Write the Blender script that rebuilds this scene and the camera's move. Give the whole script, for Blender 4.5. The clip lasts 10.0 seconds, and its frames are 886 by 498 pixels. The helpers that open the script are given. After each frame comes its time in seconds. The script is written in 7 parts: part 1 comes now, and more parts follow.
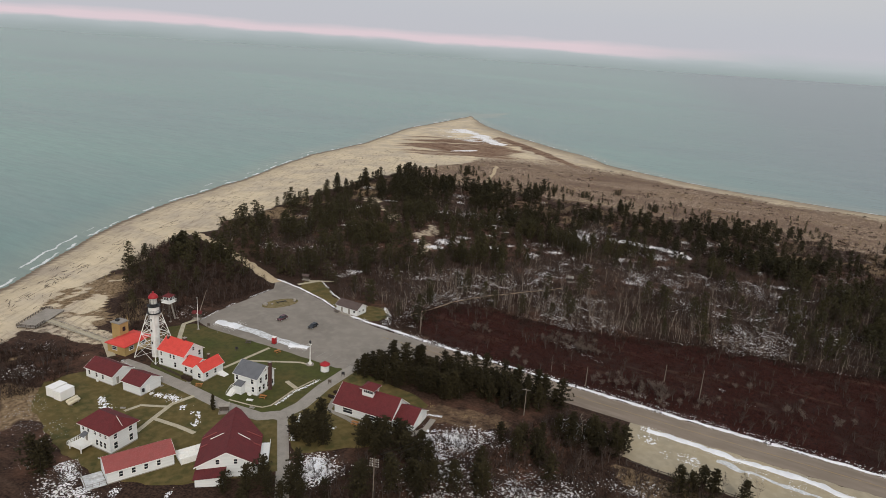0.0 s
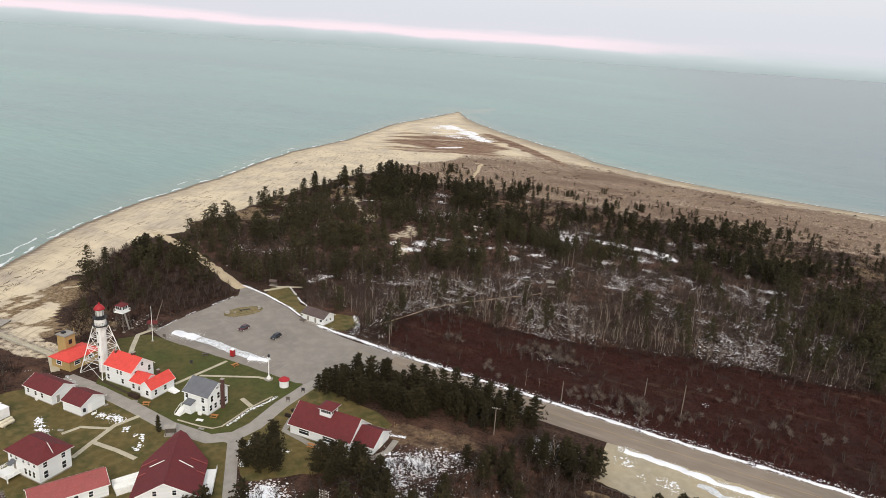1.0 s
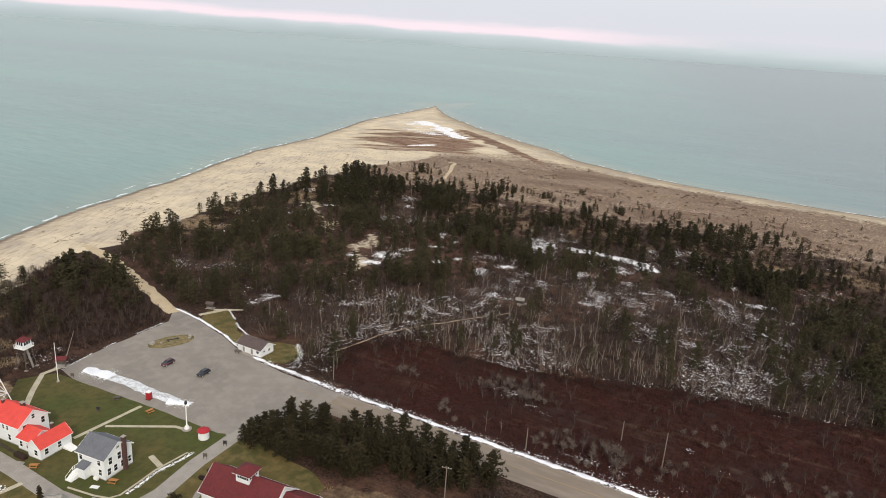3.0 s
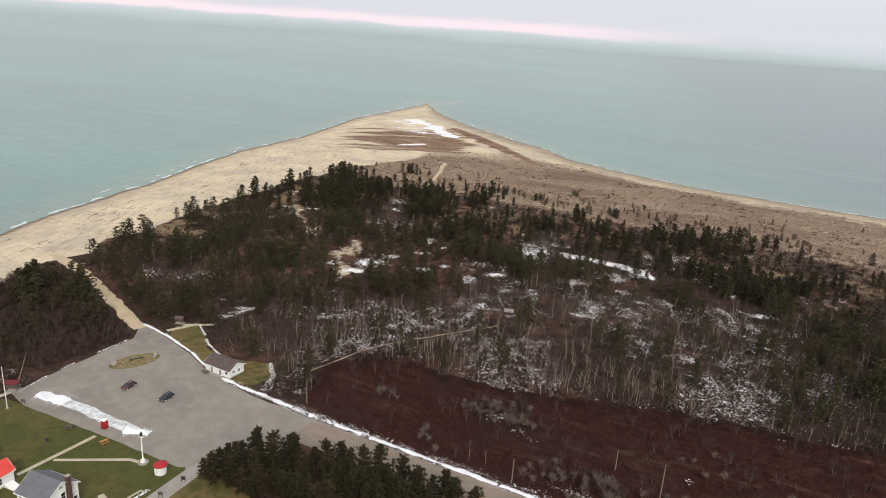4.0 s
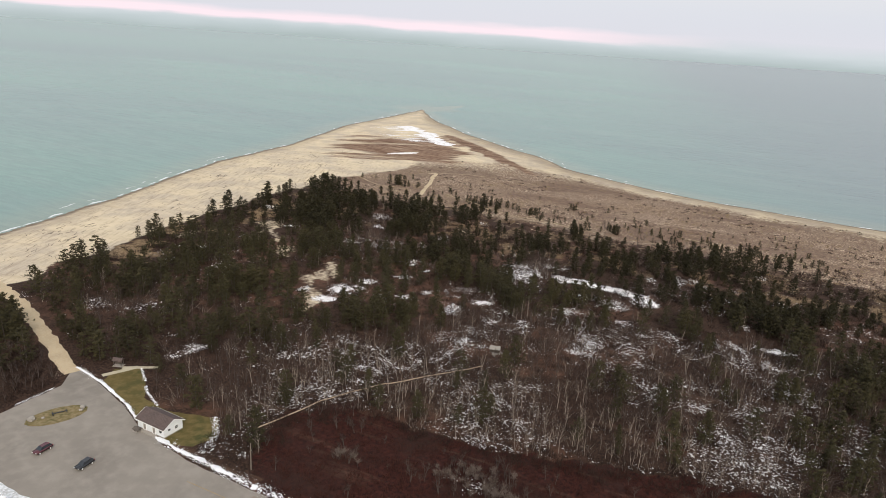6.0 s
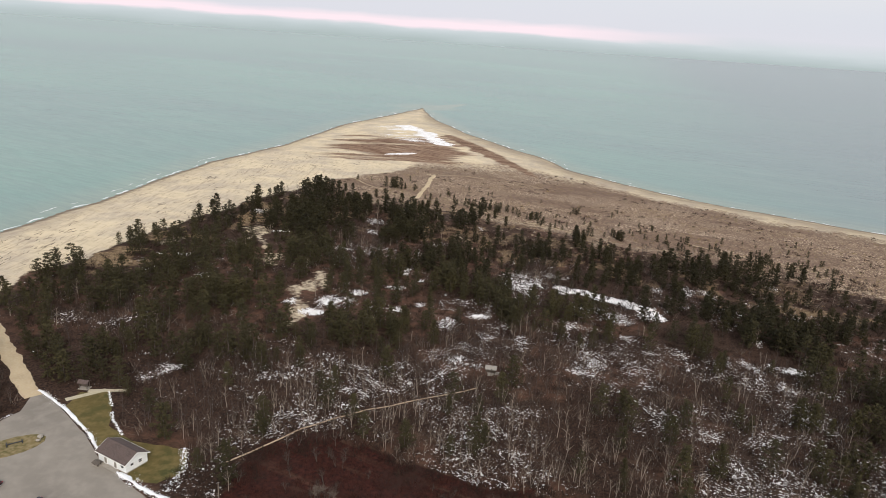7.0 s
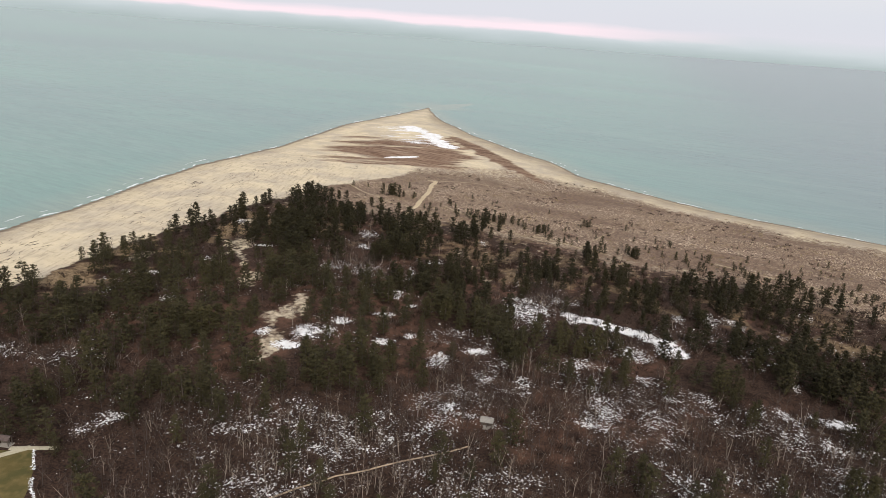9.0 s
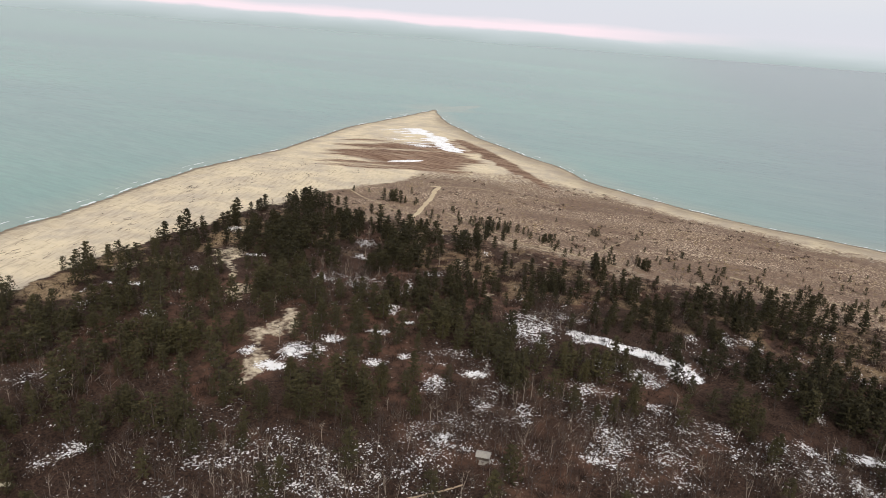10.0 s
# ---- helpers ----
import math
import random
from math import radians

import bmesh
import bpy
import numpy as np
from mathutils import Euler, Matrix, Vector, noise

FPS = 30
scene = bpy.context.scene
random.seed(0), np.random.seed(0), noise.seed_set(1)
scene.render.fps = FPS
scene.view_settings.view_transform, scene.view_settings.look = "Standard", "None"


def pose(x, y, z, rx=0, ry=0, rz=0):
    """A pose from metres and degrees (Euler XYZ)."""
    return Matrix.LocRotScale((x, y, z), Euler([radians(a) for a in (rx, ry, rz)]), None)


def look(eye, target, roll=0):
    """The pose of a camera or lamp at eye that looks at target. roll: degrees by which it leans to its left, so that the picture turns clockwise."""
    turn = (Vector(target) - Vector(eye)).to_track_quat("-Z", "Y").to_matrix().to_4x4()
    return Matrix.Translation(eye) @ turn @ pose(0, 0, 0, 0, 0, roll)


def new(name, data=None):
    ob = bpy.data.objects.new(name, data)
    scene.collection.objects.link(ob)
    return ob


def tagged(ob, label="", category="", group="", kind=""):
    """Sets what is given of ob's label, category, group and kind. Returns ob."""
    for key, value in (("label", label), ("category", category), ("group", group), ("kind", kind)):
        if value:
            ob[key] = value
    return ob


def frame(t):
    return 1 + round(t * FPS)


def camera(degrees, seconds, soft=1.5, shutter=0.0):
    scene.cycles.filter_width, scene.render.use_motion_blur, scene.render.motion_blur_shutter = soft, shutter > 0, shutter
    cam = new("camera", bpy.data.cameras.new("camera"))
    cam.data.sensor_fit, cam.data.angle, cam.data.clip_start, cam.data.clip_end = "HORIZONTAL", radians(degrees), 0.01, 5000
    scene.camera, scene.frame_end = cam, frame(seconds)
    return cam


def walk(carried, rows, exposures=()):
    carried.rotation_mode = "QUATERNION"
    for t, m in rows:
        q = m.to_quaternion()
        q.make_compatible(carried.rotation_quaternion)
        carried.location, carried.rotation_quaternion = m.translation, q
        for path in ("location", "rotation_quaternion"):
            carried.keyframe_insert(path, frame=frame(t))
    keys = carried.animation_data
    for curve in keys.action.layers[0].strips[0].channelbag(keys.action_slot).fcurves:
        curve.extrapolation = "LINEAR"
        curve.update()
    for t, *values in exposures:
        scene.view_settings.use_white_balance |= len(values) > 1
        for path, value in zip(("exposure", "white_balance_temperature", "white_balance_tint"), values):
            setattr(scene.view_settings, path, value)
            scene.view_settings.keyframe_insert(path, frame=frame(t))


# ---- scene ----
cam = camera(65.2, 10.0, soft=0.75)
METRES, EYE, TURN = 157.5, 100.0, 27.2
ROWS = [
    (0.0, 0.0, 0.0, 0.0, 1.1, -16.65, -3.68),
    (0.5, 0.0247, 0.0403, 0.0014, 0.79, -16.85, -3.77),
    (1.0, 0.046, 0.0858, 0.0019, 0.49, -17.02, -3.81),
    (1.5, 0.0639, 0.1313, 0.0022, 0.13, -17.16, -3.84),
    (2.0, 0.0809, 0.179, 0.0046, -0.3, -17.3, -3.74),
    (2.5, 0.0949, 0.2242, 0.0062, -0.66, -17.37, -3.7),
    (4.0, 0.1359, 0.3647, 0.011, -1.28, -17.82, -3.66),
    (4.1, 0.1386, 0.3739, 0.0109, -1.29, -16.93, -3.65),
    (4.5, 0.1495, 0.4106, 0.0106, -1.35, -17.05, -3.6),
    (5.0, 0.1635, 0.4572, 0.0105, -1.32, -17.23, -3.6),
    (6.5, 0.2012, 0.6037, 0.01, -1.08, -17.64, -3.64),
    (7.0, 0.2112, 0.6554, 0.0101, -0.95, -17.74, -3.68),
    (7.5, 0.2201, 0.7052, 0.0099, -0.79, -17.84, -3.75),
    (8.0, 0.2288, 0.757, 0.0092, -0.6, -17.93, -3.83),
    (8.5, 0.2376, 0.806, 0.0086, -0.34, -17.99, -3.91),
    (9.0, 0.2472, 0.8579, 0.0085, -0.06, -18.01, -4.02),
    (9.5, 0.2583, 0.9071, 0.0079, 0.29, -18.0, -4.09),
    (10.0, 0.2711, 0.958, 0.0066, 0.77, -17.99, -4.16),
]
EXPOSURES = [(0.0, -0.5), (0.5, -0.2), (1.0, 0.0), (10.0, 0.0)]
walk(cam, [(t, pose(0, 0, EYE, 0, 0, TURN) @ pose(METRES * x, METRES * y, METRES * z, 90 + pitch, roll, yaw)) for t, x, y, z, yaw, pitch, roll in ROWS], EXPOSURES)

# ---- sky and sun ----
SUN_ELEVATION, SUN_AZIMUTH = 36.0, 142.0
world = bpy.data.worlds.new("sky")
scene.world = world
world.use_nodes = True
wn, wl = world.node_tree.nodes, world.node_tree.links
wn.clear()
w_out = wn.new("ShaderNodeOutputWorld")
sky = wn.new("ShaderNodeTexSky")
sky.sky_type, sky.sun_disc = "NISHITA", False
sky.sun_elevation, sky.sun_rotation = radians(SUN_ELEVATION), radians(SUN_AZIMUTH)
sky.air_density, sky.dust_density, sky.ozone_density = 2.0, 6.0, 1.0
b_sky = wn.new("ShaderNodeBackground")
b_sky.inputs["Strength"].default_value = 0.05
wl.new(sky.outputs["Color"], b_sky.inputs["Color"])
# the cloud deck, by height over the horizon, with the pale pink gap under it; painted haze below the horizon
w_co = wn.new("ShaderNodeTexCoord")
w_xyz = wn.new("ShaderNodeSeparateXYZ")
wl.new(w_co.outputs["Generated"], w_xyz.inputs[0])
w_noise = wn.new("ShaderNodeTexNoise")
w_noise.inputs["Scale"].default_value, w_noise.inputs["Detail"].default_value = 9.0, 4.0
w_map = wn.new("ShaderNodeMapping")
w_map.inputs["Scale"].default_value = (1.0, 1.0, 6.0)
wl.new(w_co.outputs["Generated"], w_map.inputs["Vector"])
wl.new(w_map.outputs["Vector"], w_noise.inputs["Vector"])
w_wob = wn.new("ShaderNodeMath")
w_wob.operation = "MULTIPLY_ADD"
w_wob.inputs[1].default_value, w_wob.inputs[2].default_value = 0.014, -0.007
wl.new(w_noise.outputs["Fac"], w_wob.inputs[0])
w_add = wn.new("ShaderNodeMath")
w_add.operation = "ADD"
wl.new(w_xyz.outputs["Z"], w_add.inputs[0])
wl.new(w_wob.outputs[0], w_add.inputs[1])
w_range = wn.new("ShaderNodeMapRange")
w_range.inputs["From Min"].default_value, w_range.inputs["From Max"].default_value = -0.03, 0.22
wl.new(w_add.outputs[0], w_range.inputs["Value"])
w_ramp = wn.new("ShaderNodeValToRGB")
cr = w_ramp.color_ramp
SKY_HAZE_STOPS = [
    # first four stops lie below the horizon: haze colours in place of far water
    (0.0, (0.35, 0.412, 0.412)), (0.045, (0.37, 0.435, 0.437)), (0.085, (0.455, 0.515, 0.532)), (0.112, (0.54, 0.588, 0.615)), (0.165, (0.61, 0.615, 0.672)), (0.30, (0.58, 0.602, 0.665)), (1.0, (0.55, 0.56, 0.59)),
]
while len(cr.elements) < len(SKY_HAZE_STOPS):
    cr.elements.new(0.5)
for e, (p, c) in zip(cr.elements, SKY_HAZE_STOPS):
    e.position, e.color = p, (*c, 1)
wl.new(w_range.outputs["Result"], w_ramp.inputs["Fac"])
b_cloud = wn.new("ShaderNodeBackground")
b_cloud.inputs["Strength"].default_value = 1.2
# the pink gap stands over the north-west and dies out towards the north
w_gap = wn.new("ShaderNodeValToRGB")
gr = w_gap.color_ramp
gr.elements.new(0.4)
gr.elements.new(0.6)
for e, (p, v) in zip(gr.elements, ((0.108, 0.0), (0.125, 1.0), (0.146, 1.0), (0.178, 0.0))):
    e.position, e.color = p, (v, v, v, 1)
wl.new(w_range.outputs["Result"], w_gap.inputs["Fac"])
w_side = wn.new("ShaderNodeMapRange")
w_side.inputs["From Min"].default_value, w_side.inputs["From Max"].default_value = -0.07, -0.30
wl.new(w_xyz.outputs["X"], w_side.inputs["Value"])
w_both = wn.new("ShaderNodeMath")
w_both.operation = "MULTIPLY"
wl.new(w_gap.outputs["Color"], w_both.inputs[0])
wl.new(w_side.outputs["Result"], w_both.inputs[1])
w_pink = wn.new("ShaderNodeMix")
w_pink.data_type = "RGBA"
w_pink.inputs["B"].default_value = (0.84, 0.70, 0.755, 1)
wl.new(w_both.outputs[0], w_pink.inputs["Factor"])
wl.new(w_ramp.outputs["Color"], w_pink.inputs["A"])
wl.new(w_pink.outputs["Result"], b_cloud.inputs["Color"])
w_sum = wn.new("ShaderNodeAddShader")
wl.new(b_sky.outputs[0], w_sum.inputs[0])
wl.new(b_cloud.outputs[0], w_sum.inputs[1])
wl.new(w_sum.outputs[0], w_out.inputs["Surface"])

sun = new("sun", bpy.data.lights.new("sun", "SUN"))
sun.data.energy, sun.data.angle, sun.data.color = 1.8, radians(10), (1.0, 0.975, 0.94)
az = radians(SUN_AZIMUTH)
sun.matrix_world = look((0, 0, 0), (-math.sin(az) * math.cos(radians(SUN_ELEVATION)), -math.cos(az) * math.cos(radians(SUN_ELEVATION)), -math.sin(radians(SUN_ELEVATION))))


# ---- materials ----
def material(name, base, rough=0.8, metal=0.0, spots=None, grain=None, bump=0.3, bump_scale=8.0, vary=0.0, spec=0.3, stretch=(1, 1, 1)):
    """base colour with a second colour in large stains (spots: colour, scale, amount), fine grain (colour, scale, amount) and relief."""
    m = bpy.data.materials.new(name)
    m.use_nodes = True
    n, l = m.node_tree.nodes, m.node_tree.links
    p = n["Principled BSDF"]
    p.inputs["Roughness"].default_value, p.inputs["Metallic"].default_value = rough, metal
    p.inputs["Specular IOR Level"].default_value = spec
    co = n.new("ShaderNodeTexCoord")
    mp = n.new("ShaderNodeMapping")
    mp.inputs["Scale"].default_value = stretch
    l.new(co.outputs["Object"], mp.inputs["Vector"])
    rgb = n.new("ShaderNodeRGB")
    rgb.outputs[0].default_value = (*base, 1)
    last = rgb.outputs[0]
    for layer, seed in ((spots, 0.0), (grain, 7.3)):
        if not layer:
            continue
        colour, scale, amount = layer
        tx = n.new("ShaderNodeTexNoise")
        tx.noise_dimensions = "4D"
        tx.inputs["W"].default_value = seed
        tx.inputs["Scale"].default_value, tx.inputs["Detail"].default_value = scale, 5.0
        l.new(mp.outputs[0], tx.inputs["Vector"])
        rg = n.new("ShaderNodeMapRange")
        rg.inputs["From Min"].default_value, rg.inputs["From Max"].default_value = 0.42, 0.66
        rg.inputs["To Max"].default_value = amount
        l.new(tx.outputs["Fac"], rg.inputs["Value"])
        mx = n.new("ShaderNodeMix")
        mx.data_type = "RGBA"
        mx.inputs["B"].default_value = (*colour, 1)
        l.new(rg.outputs[0], mx.inputs["Factor"])
        l.new(last, mx.inputs["A"])
        last = mx.outputs["Result"]
    if vary:
        # single pieces and islands differ a little in tone
        info, geo = n.new("ShaderNodeObjectInfo"), n.new("ShaderNodeNewGeometry")
        sm = n.new("ShaderNodeMath")
        sm.operation = "ADD"
        l.new(info.outputs["Random"], sm.inputs[0])
        l.new(geo.outputs["Random Per Island"], sm.inputs[1])
        rg = n.new("ShaderNodeMapRange")
        rg.inputs["From Max"].default_value = 2.0
        rg.inputs["To Min"].default_value, rg.inputs["To Max"].default_value = 1 - vary, 1 + vary
        l.new(sm.outputs[0], rg.inputs["Value"])
        hsv = n.new("ShaderNodeHueSaturation")
        l.new(rg.outputs[0], hsv.inputs["Value"])
        l.new(last, hsv.inputs["Color"])
        last = hsv.outputs[0]
    l.new(last, p.inputs["Base Color"])
    if bump:
        bt, bp = n.new("ShaderNodeTexNoise"), n.new("ShaderNodeBump")
        bt.inputs["Scale"].default_value, bt.inputs["Detail"].default_value = bump_scale, 4.0
        bp.inputs["Strength"].default_value, bp.inputs["Distance"].default_value = bump, 0.1
        l.new(mp.outputs[0], bt.inputs["Vector"])
        l.new(bt.outputs["Fac"], bp.inputs["Height"])
        l.new(bp.outputs[0], p.inputs["Normal"])
    return m


M_SIDING = material("white_siding", (0.76, 0.785, 0.79), 0.6, spots=((0.60, 0.61, 0.60), 0.5, 0.5), grain=((0.66, 0.67, 0.67), 9, 0.5), bump=0.5, bump_scale=1.5, stretch=(0.3, 0.3, 7))
M_TRIM = material("white_trim", (0.82, 0.82, 0.80), 0.5, grain=((0.6, 0.6, 0.58), 4, 0.4), bump=0.1)
M_RED = material("orange_red_shingle", (0.60, 0.058, 0.046), 0.7, spots=((0.42, 0.035, 0.028), 0.7, 0.5), grain=((0.70, 0.11, 0.08), 6, 0.5), bump=0.6, bump_scale=5)
M_MAROON = material("dark_red_shingle", (0.115, 0.018, 0.020), 0.75, spots=((0.075, 0.014, 0.016), 0.6, 0.6), grain=((0.17, 0.035, 0.036), 5, 0.5), bump=0.6, bump_scale=5)
M_PINKRED = material("faded_red_shingle", (0.27, 0.065, 0.062), 0.8, spots=((0.20, 0.06, 0.055), 0.5, 0.6), grain=((0.33, 0.12, 0.11), 5, 0.5), bump=0.6, bump_scale=5)
M_SLATE = material("grey_shingle", (0.12, 0.125, 0.14), 0.75, spots=((0.085, 0.09, 0.105), 0.7, 0.6), grain=((0.19, 0.19, 0.20), 5, 0.5), bump=0.6, bump_scale=5)
M_BROWNROOF = material("brown_shingle", (0.082, 0.058, 0.052), 0.8, spots=((0.06, 0.045, 0.042), 0.7, 0.6), grain=((0.17, 0.13, 0.12), 5, 0.5), bump=0.6, bump_scale=5)
M_TAN = material("tan_block", (0.37, 0.262, 0.108), 0.8, spots=((0.28, 0.195, 0.08), 0.4, 0.7), grain=((0.5, 0.36, 0.16), 4, 0.4), bump=0.4)
M_BRICK = material("red_brick", (0.085, 0.042, 0.038), 0.85, spots=((0.055, 0.03, 0.028), 1.2, 0.7), grain=((0.14, 0.075, 0.06), 7, 0.5))
M_CONCRETE = material("grey_concrete", (0.30, 0.27, 0.235), 0.85, spots=((0.21, 0.19, 0.165), 0.4, 0.7), grain=((0.36, 0.33, 0.29), 3, 0.5))
M_TRACK = material("litter_strewn_sand", (0.33, 0.255, 0.165), 0.95, spots=((0.17, 0.115, 0.07), 0.3, 1.0), grain=((0.44, 0.35, 0.24), 1.2, 0.6))
# near-black soil tone that carries the house wall's shade in its colour
M_SHADESOIL = material("dark_soil", (0.045, 0.034, 0.022), 0.95, spots=((0.03, 0.02, 0.014), 0.8, 0.8), grain=((0.08, 0.06, 0.03), 2.5, 0.6))
M_PATH = material("cream_path", (0.42, 0.37, 0.27), 0.9, spots=((0.30, 0.26, 0.18), 0.5, 0.7), grain=((0.5, 0.45, 0.35), 2.5, 0.5))
M_BOARDS = material("weathered_orange_boards", (0.50, 0.38, 0.26), 0.9, spots=((0.22, 0.15, 0.10), 0.5, 0.8), grain=((0.46, 0.37, 0.27), 2.5, 0.5))
M_ISLAND = material("sandy_dry_grass", (0.165, 0.125, 0.055), 0.95, spots=((0.075, 0.070, 0.022), 0.35, 0.9), grain=((0.27, 0.21, 0.12), 1.2, 0.7), bump=0.8, bump_scale=4)
M_STEEL = material("white_painted_steel", (0.78, 0.78, 0.76), 0.45, spots=((0.55, 0.5, 0.45), 0.8, 0.35), bump=0.1)
M_BLACK = material("black_painted_metal", (0.025, 0.025, 0.028), 0.5, grain=((0.06, 0.06, 0.06), 5, 0.4), bump=0.1)
M_DARKWOOD = material("weathered_dark_wood", (0.10, 0.08, 0.065), 0.85, spots=((0.06, 0.05, 0.042), 1.0, 0.7), grain=((0.17, 0.15, 0.13), 5, 0.5))
M_GREYWOOD = material("weathered_grey_wood", (0.27, 0.25, 0.22), 0.85, spots=((0.18, 0.165, 0.15), 0.8, 0.7), grain=((0.36, 0.34, 0.31), 5, 0.5))
M_ORANGEWOOD = material("stained_orange_wood", (0.42, 0.19, 0.06), 0.7, grain=((0.3, 0.13, 0.05), 6, 0.6))
M_REDPAINT = material("red_paint", (0.34, 0.020, 0.027), 0.5, spots=((0.3, 0.02, 0.02), 1.0, 0.5), bump=0.1)
M_ASPHALT = material("worn_asphalt", (0.235, 0.208, 0.178), 0.9, spots=((0.185, 0.163, 0.140), 0.06, 0.9), grain=((0.285, 0.255, 0.22), 0.35, 0.6), bump=0.3, bump_scale=5)
M_ROADGREY = material("sanded_road", (0.215, 0.172, 0.133), 0.9, spots=((0.155, 0.125, 0.10), 0.08, 0.9), grain=((0.27, 0.22, 0.175), 0.5, 0.6), bump=0.3, bump_scale=5, stretch=(0.25, 1, 1))
M_GRAVEL = material("tan_gravel_yard", (0.36, 0.30, 0.20), 0.95, spots=((0.28, 0.25, 0.19), 0.08, 0.8), grain=((0.42, 0.36, 0.26), 0.6, 0.6))
M_SAND = material("beach_sand", (0.48, 0.375, 0.24), 0.95, spots=((0.36, 0.28, 0.18), 0.15, 0.7), grain=((0.5, 0.41, 0.29), 1.5, 0.6))
M_LAWN = material("winter_lawn", (0.062, 0.070, 0.0150), 0.95, spots=((0.105, 0.078, 0.025), 0.06, 0.8), grain=((0.045, 0.046, 0.012), 0.6, 0.7), bump=0.8, bump_scale=4)
M_DRYLAWN = material("dry_winter_lawn", (0.098, 0.074, 0.0225), 0.95, spots=((0.050, 0.052, 0.0140), 0.11, 1.0), grain=((0.165, 0.12, 0.045), 0.5, 0.7), bump=0.8, bump_scale=4)
M_SLUSH = material("thin_wet_snow", (0.52, 0.54, 0.55), 0.5, spots=((0.33, 0.31, 0.29), 0.5, 0.9), grain=((0.74, 0.75, 0.77), 1.6, 0.8), bump=0.5, bump_scale=2)
M_SNOW = material("old_snow", (0.84, 0.85, 0.88), 0.7, spots=((0.60, 0.60, 0.62), 0.25, 0.7), grain=((0.72, 0.73, 0.75), 1.8, 0.6), bump=0.6, bump_scale=1.5)
M_YELLOWLINE = material("faded_yellow_line", (0.34, 0.24, 0.11), 0.85, grain=((0.25, 0.21, 0.15), 1.2, 0.9))
M_WHITELINE = material("faded_white_line", (0.33, 0.315, 0.29), 0.85, grain=((0.25, 0.24, 0.22), 1.2, 0.9))
M_PANE = material("dark_window_glass", (0.02, 0.024, 0.03), 0.08, bump=0, spec=0.6)
M_BARK = material("grey_brown_bark", (0.075, 0.057, 0.048), 0.9, grain=((0.06, 0.05, 0.045), 3, 0.6), vary=0.35)
M_PALEBARK = material("pale_bark", (0.30, 0.25, 0.205), 0.9, grain=((0.16, 0.13, 0.115), 2, 0.7), vary=0.4)
M_TWIG = material("bare_twigs", (0.048, 0.0300, 0.0230), 0.95, spots=((0.030, 0.0190, 0.015), 0.06, 1.0), bump=0, vary=0.5)
M_GREYTWIG = material("grey_twigs", (0.125, 0.098, 0.082), 0.95, bump=0, vary=0.4)
M_REDTWIG = material("maroon_twigs", (0.050, 0.0155, 0.0105), 0.95, bump=0, vary=0.5)
M_NEEDLE = material("pine_needles", (0.036, 0.0315, 0.0150), 0.85, spots=((0.056, 0.047, 0.0190), 0.07, 0.7), bump=0, vary=0.45, spec=0.2)
M_SPRUCE = material("dark_spruce_needles", (0.025, 0.0200, 0.0085), 0.85, spots=((0.036, 0.029, 0.012), 0.5, 0.8), bump=0, vary=0.5, spec=0.2)
M_BRUSH = material("brown_brush", (0.036, 0.0205, 0.0145), 0.95, bump=0, vary=0.5)
M_DUNEGRASS = material("dry_dune_grass", (0.30, 0.225, 0.11), 0.95, bump=0, vary=0.35)
M_WOODPOLE = material("wooden_pole", (0.20, 0.165, 0.135), 0.9, grain=((0.11, 0.09, 0.075), 3, 0.6))
M_CREAM = material("cream_tank_paint", (0.62, 0.56, 0.42), 0.45, spots=((0.5, 0.44, 0.32), 0.8, 0.5), bump=0.1)
M_TENT = material("white_cladding", (0.82, 0.81, 0.80), 0.55, spots=((0.7, 0.69, 0.66), 0.5, 0.4), bump=0.1)
M_CARRED = material("dark_red_car_paint", (0.075, 0.018, 0.026), 0.25, bump=0, spec=0.6)
M_CARBLACK = material("black_car_paint", (0.016, 0.017, 0.022), 0.22, bump=0, spec=0.6)
M_TYRE = material("tyre_rubber", (0.02, 0.02, 0.02), 0.9, bump=0)
M_LENS = material("lantern_glass", (0.55, 0.56, 0.54), 0.12, bump=0, spec=0.7)


# ---- numbers for the land ----
def lattice(x, y, seed):
    """Smooth value noise, 0 to 1, of arrays x and y."""
    xi, yi = np.floor(x).astype(np.int64), np.floor(y).astype(np.int64)
    fx, fy = x - xi, y - yi
    fx, fy = fx * fx * (3 - 2 * fx), fy * fy * (3 - 2 * fy)

    def r(a, b):
        v = np.sin(a * 127.1 + b * 311.7 + seed * 74.7) * 43758.5453
        return v - np.floor(v)
    return (r(xi, yi) * (1 - fx) + r(xi + 1, yi) * fx) * (1 - fy) + (r(xi, yi + 1) * (1 - fx) + r(xi + 1, yi + 1) * fx) * fy


def fractal(x, y, size, seed, octaves=4):
    x, y = np.asarray(x, float), np.asarray(y, float)
    total, weight, amount = 0.0, 0.0, 1.0
    for k in range(octaves):
        total = total + amount * lattice(x / size, y / size, seed + k)
        weight, amount, size = weight + amount, amount * 0.5, size * 0.5
    return total / weight


def step(a, b, v):
    t = np.clip((v - a) / (b - a), 0, 1)
    return t * t * (3 - 2 * t)


